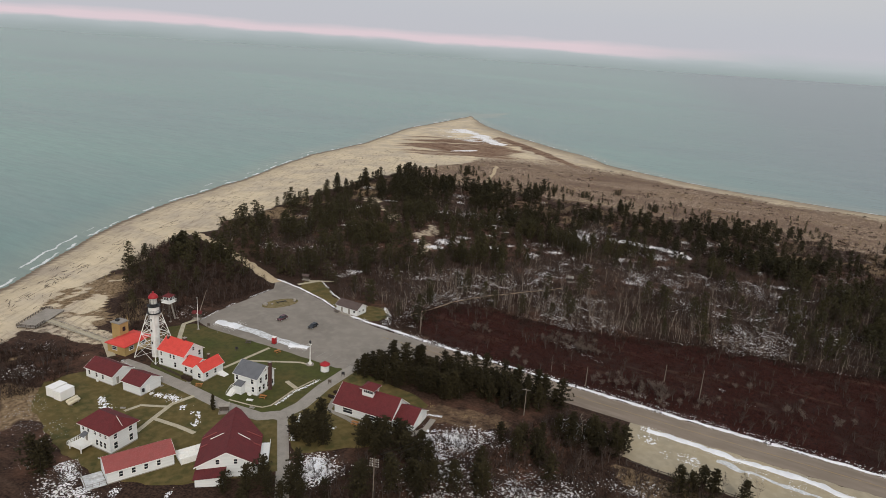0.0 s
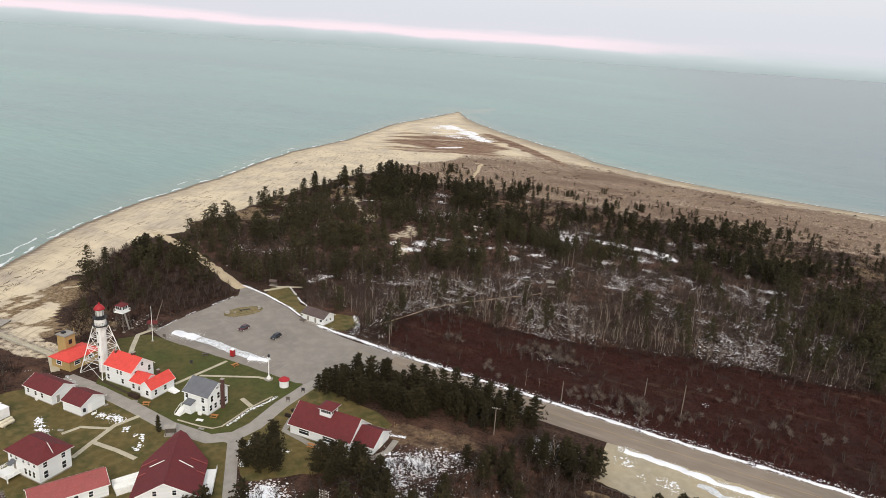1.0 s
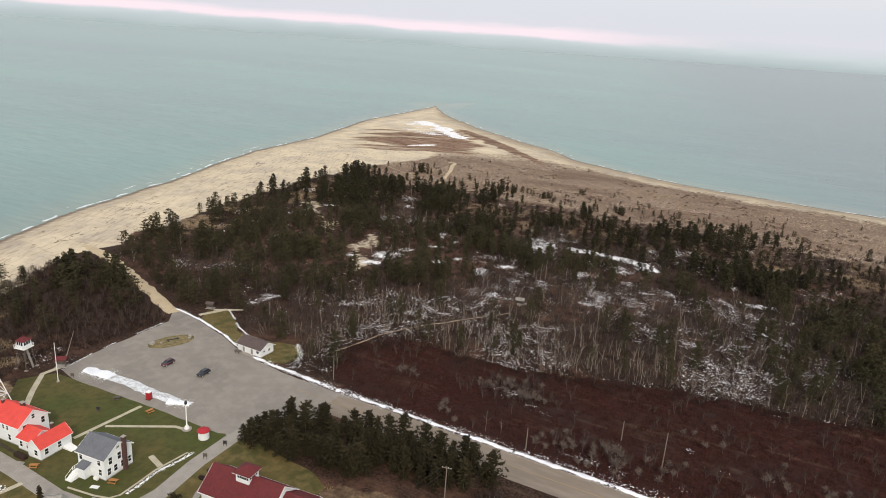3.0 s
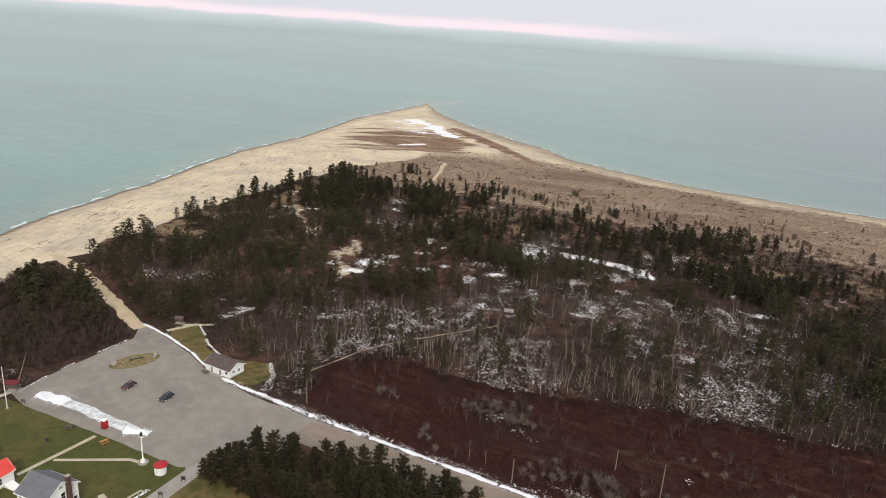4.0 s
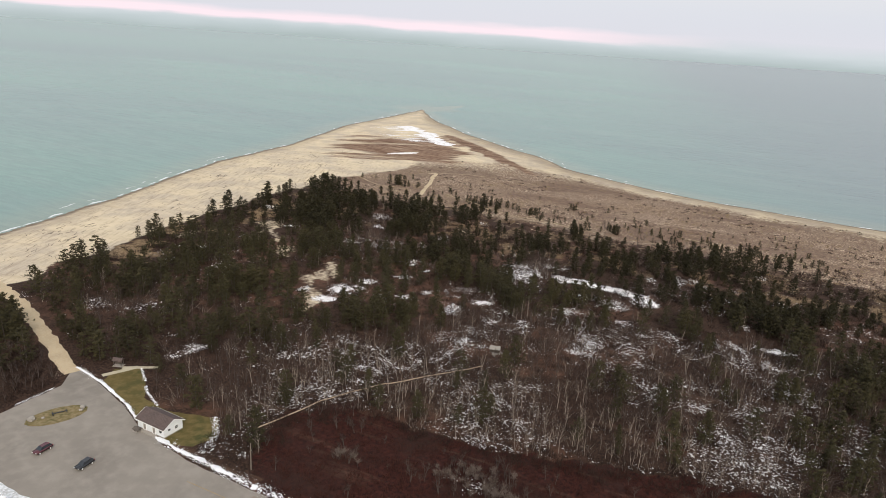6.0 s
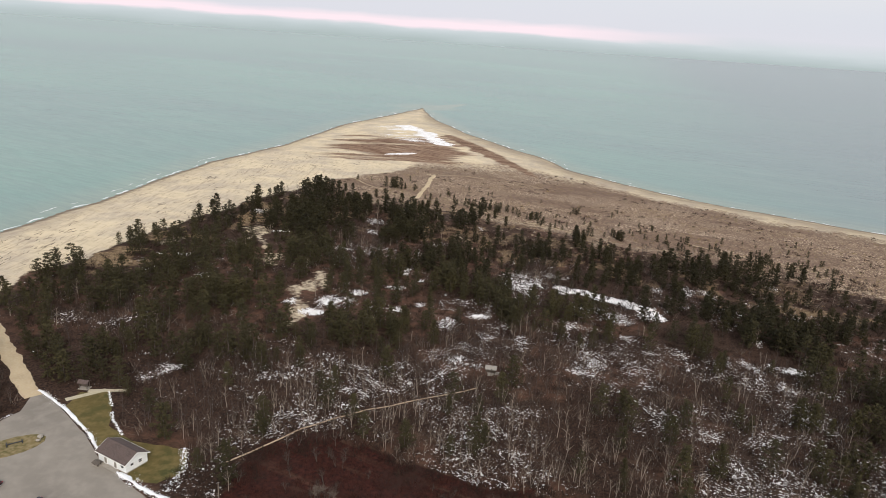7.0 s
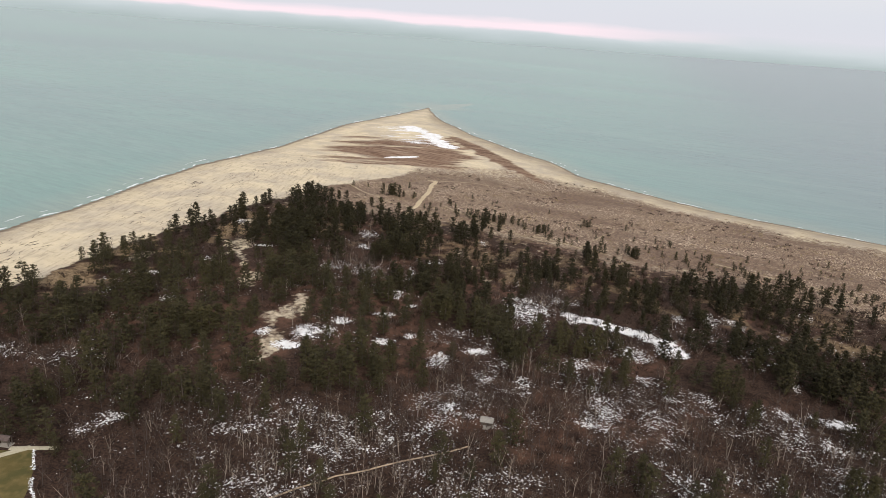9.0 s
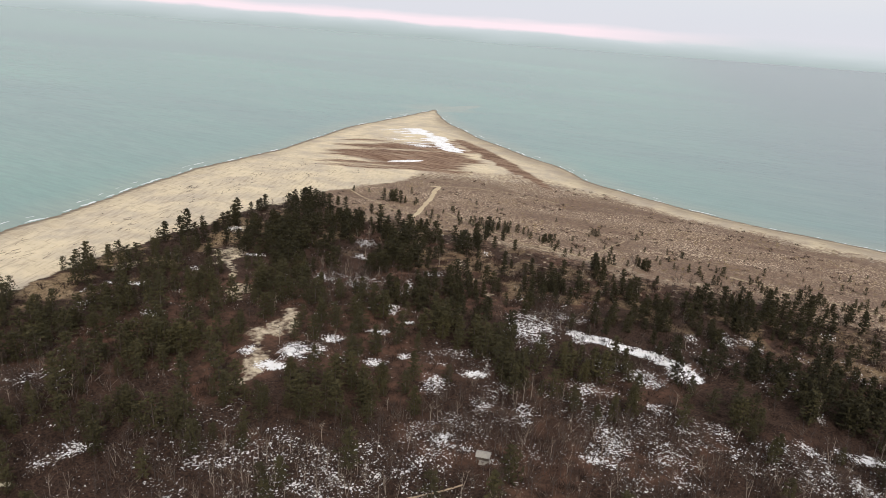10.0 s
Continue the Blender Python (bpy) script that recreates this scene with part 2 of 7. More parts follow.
# west shore: x by y; north-east shore: y by x; inner edge of the beach: x by y
WEST_Y = [-600, 60, 146, 172, 224, 285, 330, 358, 400, 437, 480, 527, 581, 640, 704, 760, 809, 870, 915, 950]
WEST_X = [-20, -232, -266, -281, -308, -332, -341, -346, -360, -372, -383.5, -388, -395, -410, -426.5, -433, -436.5, -441, -446, -449]
EAST_X = [-449, -439, -423, -382, -352, -314, -269, -245, -197, -169, -150, -94, -40, 4, 55, 400]
EAST_Y = [936, 922, 896, 843, 814, 774, 740, 721, 688, 657, 646, 620, 606, 600, 596, 588]
INNER_Y = [-600, 60, 115, 152, 176, 200, 232, 246, 295, 345, 382, 435, 465, 500, 557]
INNER_X = [70, -195, -214, -236, -249, -250, -267, -262, -279, -284, -287, -290, -288, -276, -270]
LAKE = -2.0


def shore(x, y):
    """Metres inland, less than 0 on the lake."""
    west = (x - np.interp(y, WEST_Y, WEST_X)) * 0.95
    east = (np.interp(x, EAST_X, EAST_Y) - y) * np.where(x < -140, 0.76, 0.97)
    wob = (fractal(x, y, 26, 3, 3) - 0.5) * 5
    return np.minimum(west, east) + wob, west + wob, east + wob


def height(x, y):
    s, west, east = shore(x, y)
    z = np.where(s > 0, LAKE + 2.0 * step(-2, 60, s), LAKE + np.maximum(s * 0.06, -12))
    inland = step(20, 70, s)
    yard = step(0, 25, np.maximum(np.maximum(-205 - x, y - 212), np.maximum(75 - y, 0)))
    bumps = (fractal(x, y, 22, 11) - 0.5) * 1.6 + (fractal(x, y, 6, 15, 2) - 0.5) * 0.5
    return z + bumps * inland * yard + (fractal(x, y, 5, 19, 2) - 0.5) * 0.25 * step(2, 12, s) * yard


def inside(x, y, corners):
    """Whether x, y lie in the polygon, as a 0 or 1 array."""
    hit = np.zeros(np.shape(x), bool)
    px, py = corners[-1]
    for qx, qy in corners:
        with np.errstate(divide="ignore", invalid="ignore"):
            hit ^= ((qy > y) != (py > y)) & (x < (px - qx) * (y - qy) / (py - qy + 1e-9) + qx)
        px, py = qx, qy
    return hit.astype(float)


BOG = [(-100, 194), (-110, 203), (-117, 214), (-116, 224), (-104, 236), (-93, 238), (-84, 235), (-70, 237), (-47, 242), (-12, 252), (37, 258), (120, 275), (120, 194), (-60, 192)]


def inner(y):
    return np.interp(y, INNER_Y, INNER_X)


SAND_PATHS = [([(-159, 286), (-161, 292), (-165, 300), (-171, 306), (-178, 313), (-174, 321), (-178, 333)], 2.4), ([(-243, 368), (-234, 360), (-219, 346), (-202, 329)], 1.7), ([(-157, 422), (-145, 410), (-136, 400), (-129, 392)], 0.7)]


def line_gap(x, y, line):
    """Metres from x, y to the nearest point of a line of corners."""
    gap = np.full(np.shape(x), 1e9)
    for (ax, ay), (bx, by) in zip(line, line[1:]):
        t = np.clip(((x - ax) * (bx - ax) + (y - ay) * (by - ay)) / ((bx - ax) ** 2 + (by - ay) ** 2), 0, 1)
        gap = np.minimum(gap, np.hypot(x - ax - t * (bx - ax), y - ay - t * (by - ay)))
    return gap


# patches in the wood: centre, half-widths along and across the wood's long side, and amount
SNOW_WEST = [(-53, 471, 4.1, 4.5, 0.8), (-33, 436, 4.9, 2.2, 0.95), (-68, 395, 5.3, 2.8, 0.8), (-77, 393, 2.1, 3.3, 0.7), (-75, 374, 3.5, 6.6, 0.58), (-51, 368, 5.4, 3.6, 0.75), (-51, 391, 3.2, 3.2, 0.6), (-52, 414, 4.6, 6.4, 0.6), (-12, 346, 2.6, 4.5, 0.85),
             (-3, 338, 4.8, 3.5, 0.95), (2, 348, 5.0, 7.0, 0.85), (13, 359, 4.7, 3.8, 0.9), (9, 349, 3.6, 7.0, 0.72), (-67, 320, 7.0, 6.5, 0.6), (-59, 326, 4.8, 3.1, 0.6), (-40, 292, 4.7, 2.0, 0.75), (-48, 299, 3.9, 1.9, 0.6)]
SNOW_MID = [(27, 367, 4.6, 2.7, 0.85), (37, 376, 2.8, 1.9, 0.85), (28, 345, 3.9, 3.4, 0.9), (37, 350, 2.7, 3.1, 0.7), (2, 415, 8.1, 7.7, 0.62), (16, 412, 13.7, 11.3, 0.52), (12, 464, 5.4, 10.5, 0.62), (12, 443, 5.0, 6.1, 0.6), (35, 412, 2.1, 9.5, 0.66), (31, 388, 3.1, 6.4, 0.68),
            (44, 427, 7.2, 5.6, 0.55), (69, 460, 3.2, 5.1, 0.62), (59, 340, 4.8, 3.2, 0.85), (47, 333, 5.0, 6.7, 0.7), (60, 322, 4.0, 7.6, 0.66), (72, 319, 3.9, 7.4, 0.66), (50, 305, 4.4, 3.8, 0.68), (55, 301, 3.5, 1.9, 0.8)]
SNOW_EAST = [(81, 378, 10.1, 20.8, 0.66), (113, 345, 6.2, 6.8, 0.72), (125, 349, 4.5, 7.1, 0.7), (93, 336, 4.2, 5.2, 0.72), (139, 379, 3.1, 6.0, 0.66), (151, 378, 5.1, 9.0, 0.6), (160, 377, 3.6, 7.4, 0.68), (194, 388, 3.8, 5.3, 0.6), (187, 356, 2.8, 6.2, 0.6), (111, 327, 2.9, 4.8, 0.66),
             (95, 309, 8.2, 10.2, 0.66), (87, 300, 3.1, 2.4, 0.8), (116, 316, 4.6, 2.3, 0.62), (127, 316, 4.3, 4.0, 0.74), (142, 312, 3.0, 6.1, 0.66), (148, 313, 2.3, 4.2, 0.7), (159, 327, 2.0, 3.9, 0.7)]
SNOW_NEAR = [(156, 311, 1.8, 2.7, 0.75), (163, 308, 5.2, 3.2, 0.85), (149, 303, 2.2, 3.8, 0.7), (153, 297, 2.8, 4.7, 0.66), (-4, 290, 9.3, 3.9, 0.62), (-11, 279, 7.5, 5.7, 0.55), (21, 285, 10.3, 7.1, 0.50), (39, 289, 8.0, 8.5, 0.48), (65, 292, 9.5, 8.8, 0.48), (108, 296, 13.9, 9.4, 0.50), (12, 301, 5.7, 3.7, 0.56), (97, 370, 3.9, 2.8, 0.8), (100, 355, 3.7, 6.2, 0.66)]
PINES_WEST = [(-84, 401, 15.3, 13.9, 1.0), (-69, 420, 14.0, 14.5, 1.0), (-56, 456, 14.4, 18.3, 1.0), (-22, 460, 18.5, 43.2, 1.0), (-29, 523, 9.4, 7.2, 1.0), (-67, 356, 22.0, 20.7, 0.9), (-36, 346, 22.9, 22.9, 0.85), (-36, 307, 21.8, 11.7, 0.6), (-20, 369, 6.8, 20.7, 0.5), (-16, 412, 9.1, 17.6, 0.9),
              (7, 486, 11.4, 21.8, 0.7), (36, 465, 18.9, 22.9, 1.0), (66, 463, 16.1, 15.7, 0.8), (44, 377, 26.2, 20.7, 1.0), (18, 373, 11.9, 17.1, 0.8), (26, 324, 14.3, 13.9, 0.75)]
PINES_EAST = [(92, 437, 14.9, 13.4, 0.7), (113, 415, 16.2, 11.6, 0.7), (126, 389, 25.4, 11.9, 0.8), (170, 402, 33.3, 19.0, 0.85), (163, 353, 31.2, 30.9, 1.0), (130, 339, 13.8, 13.0, 0.85), (88, 348, 10.7, 10.8, 0.8), (70, 345, 7.1, 17.0, 0.7), (210, 409, 27.3, 22.5, 0.9), (169, 328, 14.8, 14.7, 0.9), (-95, 375, 11.9, 8.6, 0.9), (59, 417, 11.6, 18.3, 0.8)]
SNOW_STRIP = [(-88, 377), (-80, 378), (-74, 377), (-67, 376), (-60, 376), (-52, 373), (-44, 368)]
LEAN = radians(27.5)


def patches(x, y, rows, back=0.0, grow=1.0):
    """The strongest of the patches at x, y, 0 to 1; back stretches each one to the south-east by so many metres."""
    u, v = x * math.cos(LEAN) + y * math.sin(LEAN), y * math.cos(LEAN) - x * math.sin(LEAN)
    best = np.zeros(np.shape(x))
    for cu, cv, ru, rv, k in rows:
        d = ((u - cu) / (ru * grow + back * 0.1)) ** 2 + ((v - cv + back * 0.5) / (rv * grow + back * 0.5)) ** 2
        best = np.maximum(best, k * np.exp(-d ** 1.5))
    return best


def bare_share(x, y):
    """Share of leafless trees in the wood."""
    n = fractal(x, y, 34, 91) - 0.5
    top = np.interp(x, [-200, -172, -155, -137, -115, -97, -74, -36, 25, 100], [230, 240, 250, 268, 296, 322, 326, 332, 345, 350])
    c = step(16, -10, y - top + n * 36) * step(-172, -148, x + n * 20)
    red = np.exp(-((x + 182) / 24) ** 2 - ((y - 372) / 15) ** 2) + np.exp(-((x + 212) / 30) ** 2 - ((y - 256) / 17) ** 2) + np.exp(-((x + 100) / 10) ** 2 - ((y - 382) / 12) ** 2)
    return np.clip(np.maximum(c, red * 1.2), 0, 1)


def heath_top(x):
    """How far north the heath reaches, by x."""
    return np.interp(x, [-260, -235, -205, -170, -130, -90, 0, 100], [520, 545, 560, 562, 548, 540, 535, 530])


def covers(x, y):
    """Shares of what covers the land at x, y: sand, heath, bog, gravel, snow, grass, leaves."""
    s, west, east = shore(x, y)
    w1, w2 = (fractal(x, y, 30, 23) - 0.5), (fractal(x, y, 9, 29) - 0.5)
    dune = inside(x + w1 * 8, y + w2 * 8, [(-246, 166), (-236, 146), (-222, 138), (-206, 137), (-198, 141), (-206, 149), (-222, 160), (-236, 176)])
    beach = step(4, -4, x - inner(y) - 7 * step(262, 290, y) + w1 * 14 + w2 * 8)
    heathy = step(440, 475, y + w1 * 30 + w2 * 14) * step(610, 500, y + (x + 300) * -0.45 + w1 * 40)
    heathy = np.maximum(heathy, step(440, 475, y + w1 * 30 + w2 * 14) * step(-235, -215, x + w1 * 20) * step(14, -14, y - heath_top(x) + w1 * 26 + w2 * 20)) * step(22 - 12 * step(-240, -170, x), 60 - 14 * step(-240, -170, x), east + w1 * 22 + w2 * 14) * (1 - beach)
    sand = np.clip(np.maximum(beach, step(446, 468, y + w1 * 30 + w2 * 14)), 0, 1)
    for line, wd in SAND_PATHS:
        sand = np.maximum(sand, 0.52 * step(wd + 2.2, wd - 0.6, line_gap(x, y, line) + w2 * 7))
    for cx, cy, r in ((-243, 368, 8), (-236, 400, 6), (-262, 395, 7), (-174, 321, 7), (-236, 360, 5), (-260, 329, 5), (-165, 300, 5), (-207, 336, 5)):
        sand = np.maximum(sand, 0.50 * step(1.3, 0.6, np.hypot(x - cx, (y - cy) * 0.7) / r + w2 * 1.6))
    sand = np.maximum(sand, dune * (0.30 + 0.55 * step(0.45, 0.55, fractal(x, y, 7, 113, 3))))
    sand = np.maximum(sand, 0.31 * step(388, 430, y + w1 * 30))
    sand = np.maximum(sand, 0.56 * inside(x + w2 * 6, y + w2 * 6, [(-246, 130), (-222, 142), (-205, 140), (-184, 137), (-184, 129), (-205, 127), (-226, 121)]))
    # bands of reddish shingle and snow on the point, drawn out along one way
    u, v = (x + 305) * 0.87 + (y - 625) * 0.49, -(x + 305) * 0.49 + (y - 625) * 0.87
    streak = fractal(u / 6, v, 9, 41, 3)
    fine_streak = fractal(u / 9, v, 5, 43, 3)
    core = np.exp(-((u + 6) / 66) ** 4 - ((v - 10) / 76) ** 4)
    gravel = step(0.36, 0.92, core * (0.74 + 0.005 * np.clip(u + 20, -40, 50)) + (streak - 0.5) * 0.85 + (fine_streak - 0.5) * 0.6)
    a, b = (x + 285) * 0.70 - (y - 712) * 0.72, (x + 285) * 0.72 + (y - 712) * 0.70
    arm = np.exp(-((b + 2 + w2 * 12) / (13 - 0.05 * np.clip(a, 0, 170))) ** 2) * step(-60, -20, a) * step(200, 120, a)
    gravel = np.maximum(gravel, step(0.25, 0.75, arm + w2 * 0.5)) * step(20, 32, s)
    mid_u = 40 - 0.30 * (v - 32)
    body = np.exp(-((u - mid_u + (streak - 0.5) * 26) / 12) ** 4 - ((v - 95) / 68) ** 6)
    tails = np.exp(-((u - mid_u + 22) / 26) ** 2 - ((v - 92) / 55) ** 4) * step(0.46, 0.56, fine_streak * 0.6 + streak * 0.4) * 1.25
    tip_snow = np.maximum(step(0.4, 0.7, body + (fine_streak - 0.5) * 0.5), tails * 0.9)
    tip_snow = np.maximum(tip_snow, step(0.5, 0.7, np.exp(-((u + 1) / 17) ** 4 - ((v + 22 - 0.25 * u) / 5.0) ** 2)))
    bog = inside(x + w1 * 10, y + w2 * 10, BOG)
    forest = (1 - sand) * step(205, 225, y + 0 * x)
    snow = forest * (0.20 + (0.08 + 0.03 * step(-70, -20, x)) * bare_share(x, y) + 0.24 * step(0.42, 0.62, fractal(x, y, 24, 51, 3)) * (1 - 0.45 * step(-140, -170, x)))
    for rows in (SNOW_WEST, SNOW_MID, SNOW_EAST, SNOW_NEAR):
        snow = np.maximum(snow, patches(x, y, rows, 0.0, 1.2) * 1.02)
    snow = np.maximum(snow, 1.05 * step(4.5, 1.0, line_gap(x, y, SNOW_STRIP) + w2 * 7))
    snow = np.maximum(snow, 0.70 * step(2.4, 0.4, line_gap(x, y, [(-169, 226), (-168, 236), (-165, 243)]) + w2 * 6))
    # in the yard and round the car park
    for cx, cy, rx, ry, k in ((-62, 151, 12, 7, 0.8), (-84, 149, 6, 8, 0.7), (-60, 130, 24, 22, 0.66), (-68, 145, 10, 10, 0.9), (-90, 115, 9, 9, 0.98), (-40, 168, 10, 8, 0.8), (-128, 78, 16, 7, 0.7), (-160, 92, 20, 14, 0.45), (-40, 135, 20, 18, 0.68), (-18, 155, 6, 4, 0.7), (-20, 150, 18, 8, 0.6), (-190, 106, 12, 10, 0.55), (-190, 164, 14, 10, 0.52), (-200, 118, 14, 9, 0.5)):
        snow = np.maximum(snow, 0.98 * k * np.exp(-((x - cx) / rx) ** 2 - ((y - cy) / ry) ** 2))
    # in the near edge of the bare wood
    for cx, cy, rx, ry, k in ((-118, 258, 24, 20, 0.44), (-60, 262, 40, 16, 0.40), (-25, 285, 50, 26, 0.42), (-17, 306, 14, 11, 0.56), (5, 290, 22, 16, 0.50), (-220, 248, 18, 8, 0.66), (-205, 257, 12, 9, 0.66), (25, 300, 16, 12, 0.6)):
        snow = np.maximum(snow, k * np.exp(-((x - cx) / rx) ** 2 - ((y - cy) / ry) ** 2))
    snow = snow * (1 - 0.15 * step(-150, -165, x) * step(262, 250, y) * step(200, 215, y))
    snow = np.maximum(snow, 0.46 * inside(x, y, [(-128, 200), (-118, 199), (-110, 204), (-117, 214), (-116, 224), (-104, 236), (-98, 252), (-116, 236), (-124, 216)]))
    snow = np.maximum(snow * (1 - bog * 0.75), tip_snow)
    for cx, cy, rx, ry in ((-54, 218, 4, 3), (-49, 216, 3, 2), (-1, 213, 3, 2), (24, 258, 8, 2), (12, 252, 6, 2), (-10, 219, 2, 3), (-9, 201, 4, 2), (-62, 222, 8, 5), (-30, 200, 14, 3)):
        snow = np.maximum(snow, 0.62 * np.exp(-((x - cx) / rx) ** 2 - ((y - cy) / ry) ** 2))
    leaves = step(0.5, 0.65, fractal(x, y, 24, 61, 3))
    grass = step(0.52, 0.66, fractal(x, y, 20, 67, 3)) * step(-120, -160, x) * (1 - step(150, 190, y))
    grass = np.maximum(grass, 0.9 * np.exp(-((x + 234) / 15) ** 2 - ((y - 162) / 24) ** 2) * (1 - beach))
    grass = np.maximum(grass, dune)
    grass = np.maximum(grass, inside(x, y, [(-84, 152), (-81, 160), (-62, 165), (-54, 160), (-66, 152.5), (-76, 149.5)]) * 0.47)
    grass = np.maximum(grass, inside(x, y, [(-30, 160), (-12, 160), (0, 160), (0, 150), (-24, 150)]))
    north = np.maximum(step(372, 415, y + w1 * 30), step(55, 22, x - inner(y) + w1 * 30) * step(262, 290, y)) * (1 - bog)
    grass = np.maximum(grass, north * (0.26 + 0.42 * step(0.42, 0.58, fractal(x, y, 11, 69, 3))) * (1 - sand))
    leaves = np.maximum(leaves, np.exp(-((x + 178) / 34) ** 2 - ((y - 374) / 16) ** 2))
    return sand, heathy, bog, gravel, snow, grass, leaves


def ground_material():
    m = bpy.data.materials.new("land_cover")
    m.use_nodes = True
    n, l = m.node_tree.nodes, m.node_tree.links
    p = n["Principled BSDF"]
    p.inputs["Roughness"].default_value, p.inputs["Specular IOR Level"].default_value = 0.95, 0.15
    co = n.new("ShaderNodeTexCoord")

    def noise_at(scale, detail=4.0, w=0.0, stretch=None):
        tx = n.new("ShaderNodeTexNoise")
        tx.noise_dimensions = "4D"
        tx.inputs["Scale"].default_value, tx.inputs["Detail"].default_value, tx.inputs["W"].default_value = scale, detail, w
        tx.inputs["Roughness"].default_value = 0.62
        if stretch:
            mp = n.new("ShaderNodeMapping")
            mp.inputs["Scale"].default_value, mp.inputs["Rotation"].default_value = stretch, (0, 0, radians(-28))
            l.new(co.outputs["Object"], mp.inputs["Vector"])
            l.new(mp.outputs[0], tx.inputs["Vector"])
        else:
            l.new(co.outputs["Object"], tx.inputs["Vector"])
        return tx.outputs["Fac"]

    def ranged(v, a, b, c=0.0, d=1.0):
        rg = n.new("ShaderNodeMapRange")
        for k, val in (("From Min", a), ("From Max", b), ("To Min", c), ("To Max", d)):
            rg.inputs[k].default_value = val
        l.new(v, rg.inputs["Value"])
        return rg.outputs[0]

    def math2(op, a, b):
        q = n.new("ShaderNodeMath")
        q.operation = op
        for i, v in enumerate((a, b)):
            if isinstance(v, float):
                q.inputs[i].default_value = v
            else:
                l.new(v, q.inputs[i])
        return q.outputs[0]

    def mixed(f, a, b):
        mx = n.new("ShaderNodeMix")
        mx.data_type = "RGBA"
        l.new(f, mx.inputs["Factor"])
        for k, v in (("A", a), ("B", b)):
            if isinstance(v, tuple):
                mx.inputs[k].default_value = (*v, 1)
            else:
                l.new(v, mx.inputs[k])
        return mx.outputs["Result"]

    masks = []
    for name in ("cover_a", "cover_b"):
        at = n.new("ShaderNodeAttribute")
        at.attribute_name = name
        sp = n.new("ShaderNodeSeparateColor")
        l.new(at.outputs["Color"], sp.inputs[0])
        masks += [sp.outputs[0], sp.outputs[1], sp.outputs[2], at.outputs["Alpha"]]
    sand, heath, bog, gravel, snow, grass, leaves, wet = masks
    fine, mid, big = noise_at(0.9), noise_at(0.22, w=3.0), noise_at(0.05, w=5.0)
    speck = noise_at(0.42, 6.0, 9.0)

    def edge(mask, rag, amount=0.55):
        return ranged(math2("ADD", mask, math2("MULTIPLY", math2("SUBTRACT", rag, 0.5), amount)), 0.38, 0.62)

    floor = mixed(ranged(noise_at(1.6, 5.0, 2.0), 0.38, 0.64), (0.016, 0.0090, 0.0068), (0.066, 0.038, 0.026))
    floor = mixed(math2("MULTIPLY", leaves, ranged(mid, 0.4, 0.65, 0, 0.75)), floor, (0.125, 0.064, 0.042))
    floor = mixed(edge(grass, mid), floor, mixed(ranged(fine, 0.4, 0.62), (0.120, 0.080, 0.045), (0.27, 0.192, 0.116)))
    bogc = mixed(ranged(fine, 0.35, 0.65), (0.013, 0.0050, 0.0042), (0.056, 0.0165, 0.0115))
    bogc = mixed(ranged(big, 0.45, 0.62, 0, 0.85), bogc, (0.030, 0.0155, 0.0120))
    col = mixed(edge(bog, mid), floor, bogc)
    sandc = mixed(ranged(noise_at(0.06, 6.0, 17.0, (0.45, 1.6, 1)), 0.4, 0.65), (0.64, 0.535, 0.375), (0.55, 0.455, 0.32))
    sandc = mixed(ranged(noise_at(0.5, 5.0, 19.0, (0.35, 1.8, 1)), 0.57, 0.68, 0, 0.7), sandc, (0.27, 0.215, 0.155))
    sandc = mixed(ranged(big, 0.43, 0.63, 0, 0.8), sandc, (0.42, 0.355, 0.285))
    sandc = mixed(ranged(noise_at(0.9, 6.0, 37.0, (0.5, 1.6, 1)), 0.60, 0.72, 0, 0.6), sandc, (0.24, 0.19, 0.14))
    # long ridges and wrack lines that follow the west beach
    ridge, rm, ro = n.new("ShaderNodeTexNoise"), n.new("ShaderNodeMapping"), n.new("ShaderNodeSeparateXYZ")
    rm.vector_type = "TEXTURE"
    rm.inputs["Rotation"].default_value, rm.inputs["Scale"].default_value = (0, 0, radians(113)), (5.5, 1.1, 1.0)
    ridge.inputs["Scale"].default_value, ridge.inputs["Detail"].default_value, ridge.inputs["Roughness"].default_value = 0.55, 5.0, 0.68
    l.new(co.outputs["Object"], rm.inputs["Vector"])
    l.new(rm.outputs[0], ridge.inputs["Vector"])
    l.new(co.outputs["Object"], ro.inputs[0])
    west_part = ranged(ro.outputs["Y"], 600.0, 500.0)
    sandc = mixed(math2("MULTIPLY", west_part, ranged(ridge.outputs["Fac"], 0.52, 0.66, 0, 0.7)), sandc, (0.31, 0.25, 0.185))
    sandc = mixed(math2("MULTIPLY", west_part, ranged(ridge.outputs["Fac"], 0.46, 0.36, 0, 0.6)), sandc, (0.60, 0.51, 0.37))
    sandc = mixed(wet, sandc, (0.15, 0.115, 0.085))
    col = mixed(edge(sand, speck, 1.1), col, sandc)
    heathc = mixed(ranged(speck, 0.42, 0.62), (0.105, 0.065, 0.047), (0.168, 0.108, 0.076))
    heathc = mixed(math2('MULTIPLY', ranged(noise_at(1.0, 5.0, 13.0), 0.52, 0.57, 0, 0.95), ranged(noise_at(0.03, 4.0, 14.0, (0.5, 1.8, 1)), 0.42, 0.56, 0.14, 1.0)), heathc, mixed(ranged(big, 0.4, 0.6), (0.40, 0.30, 0.205), (0.56, 0.44, 0.32)))
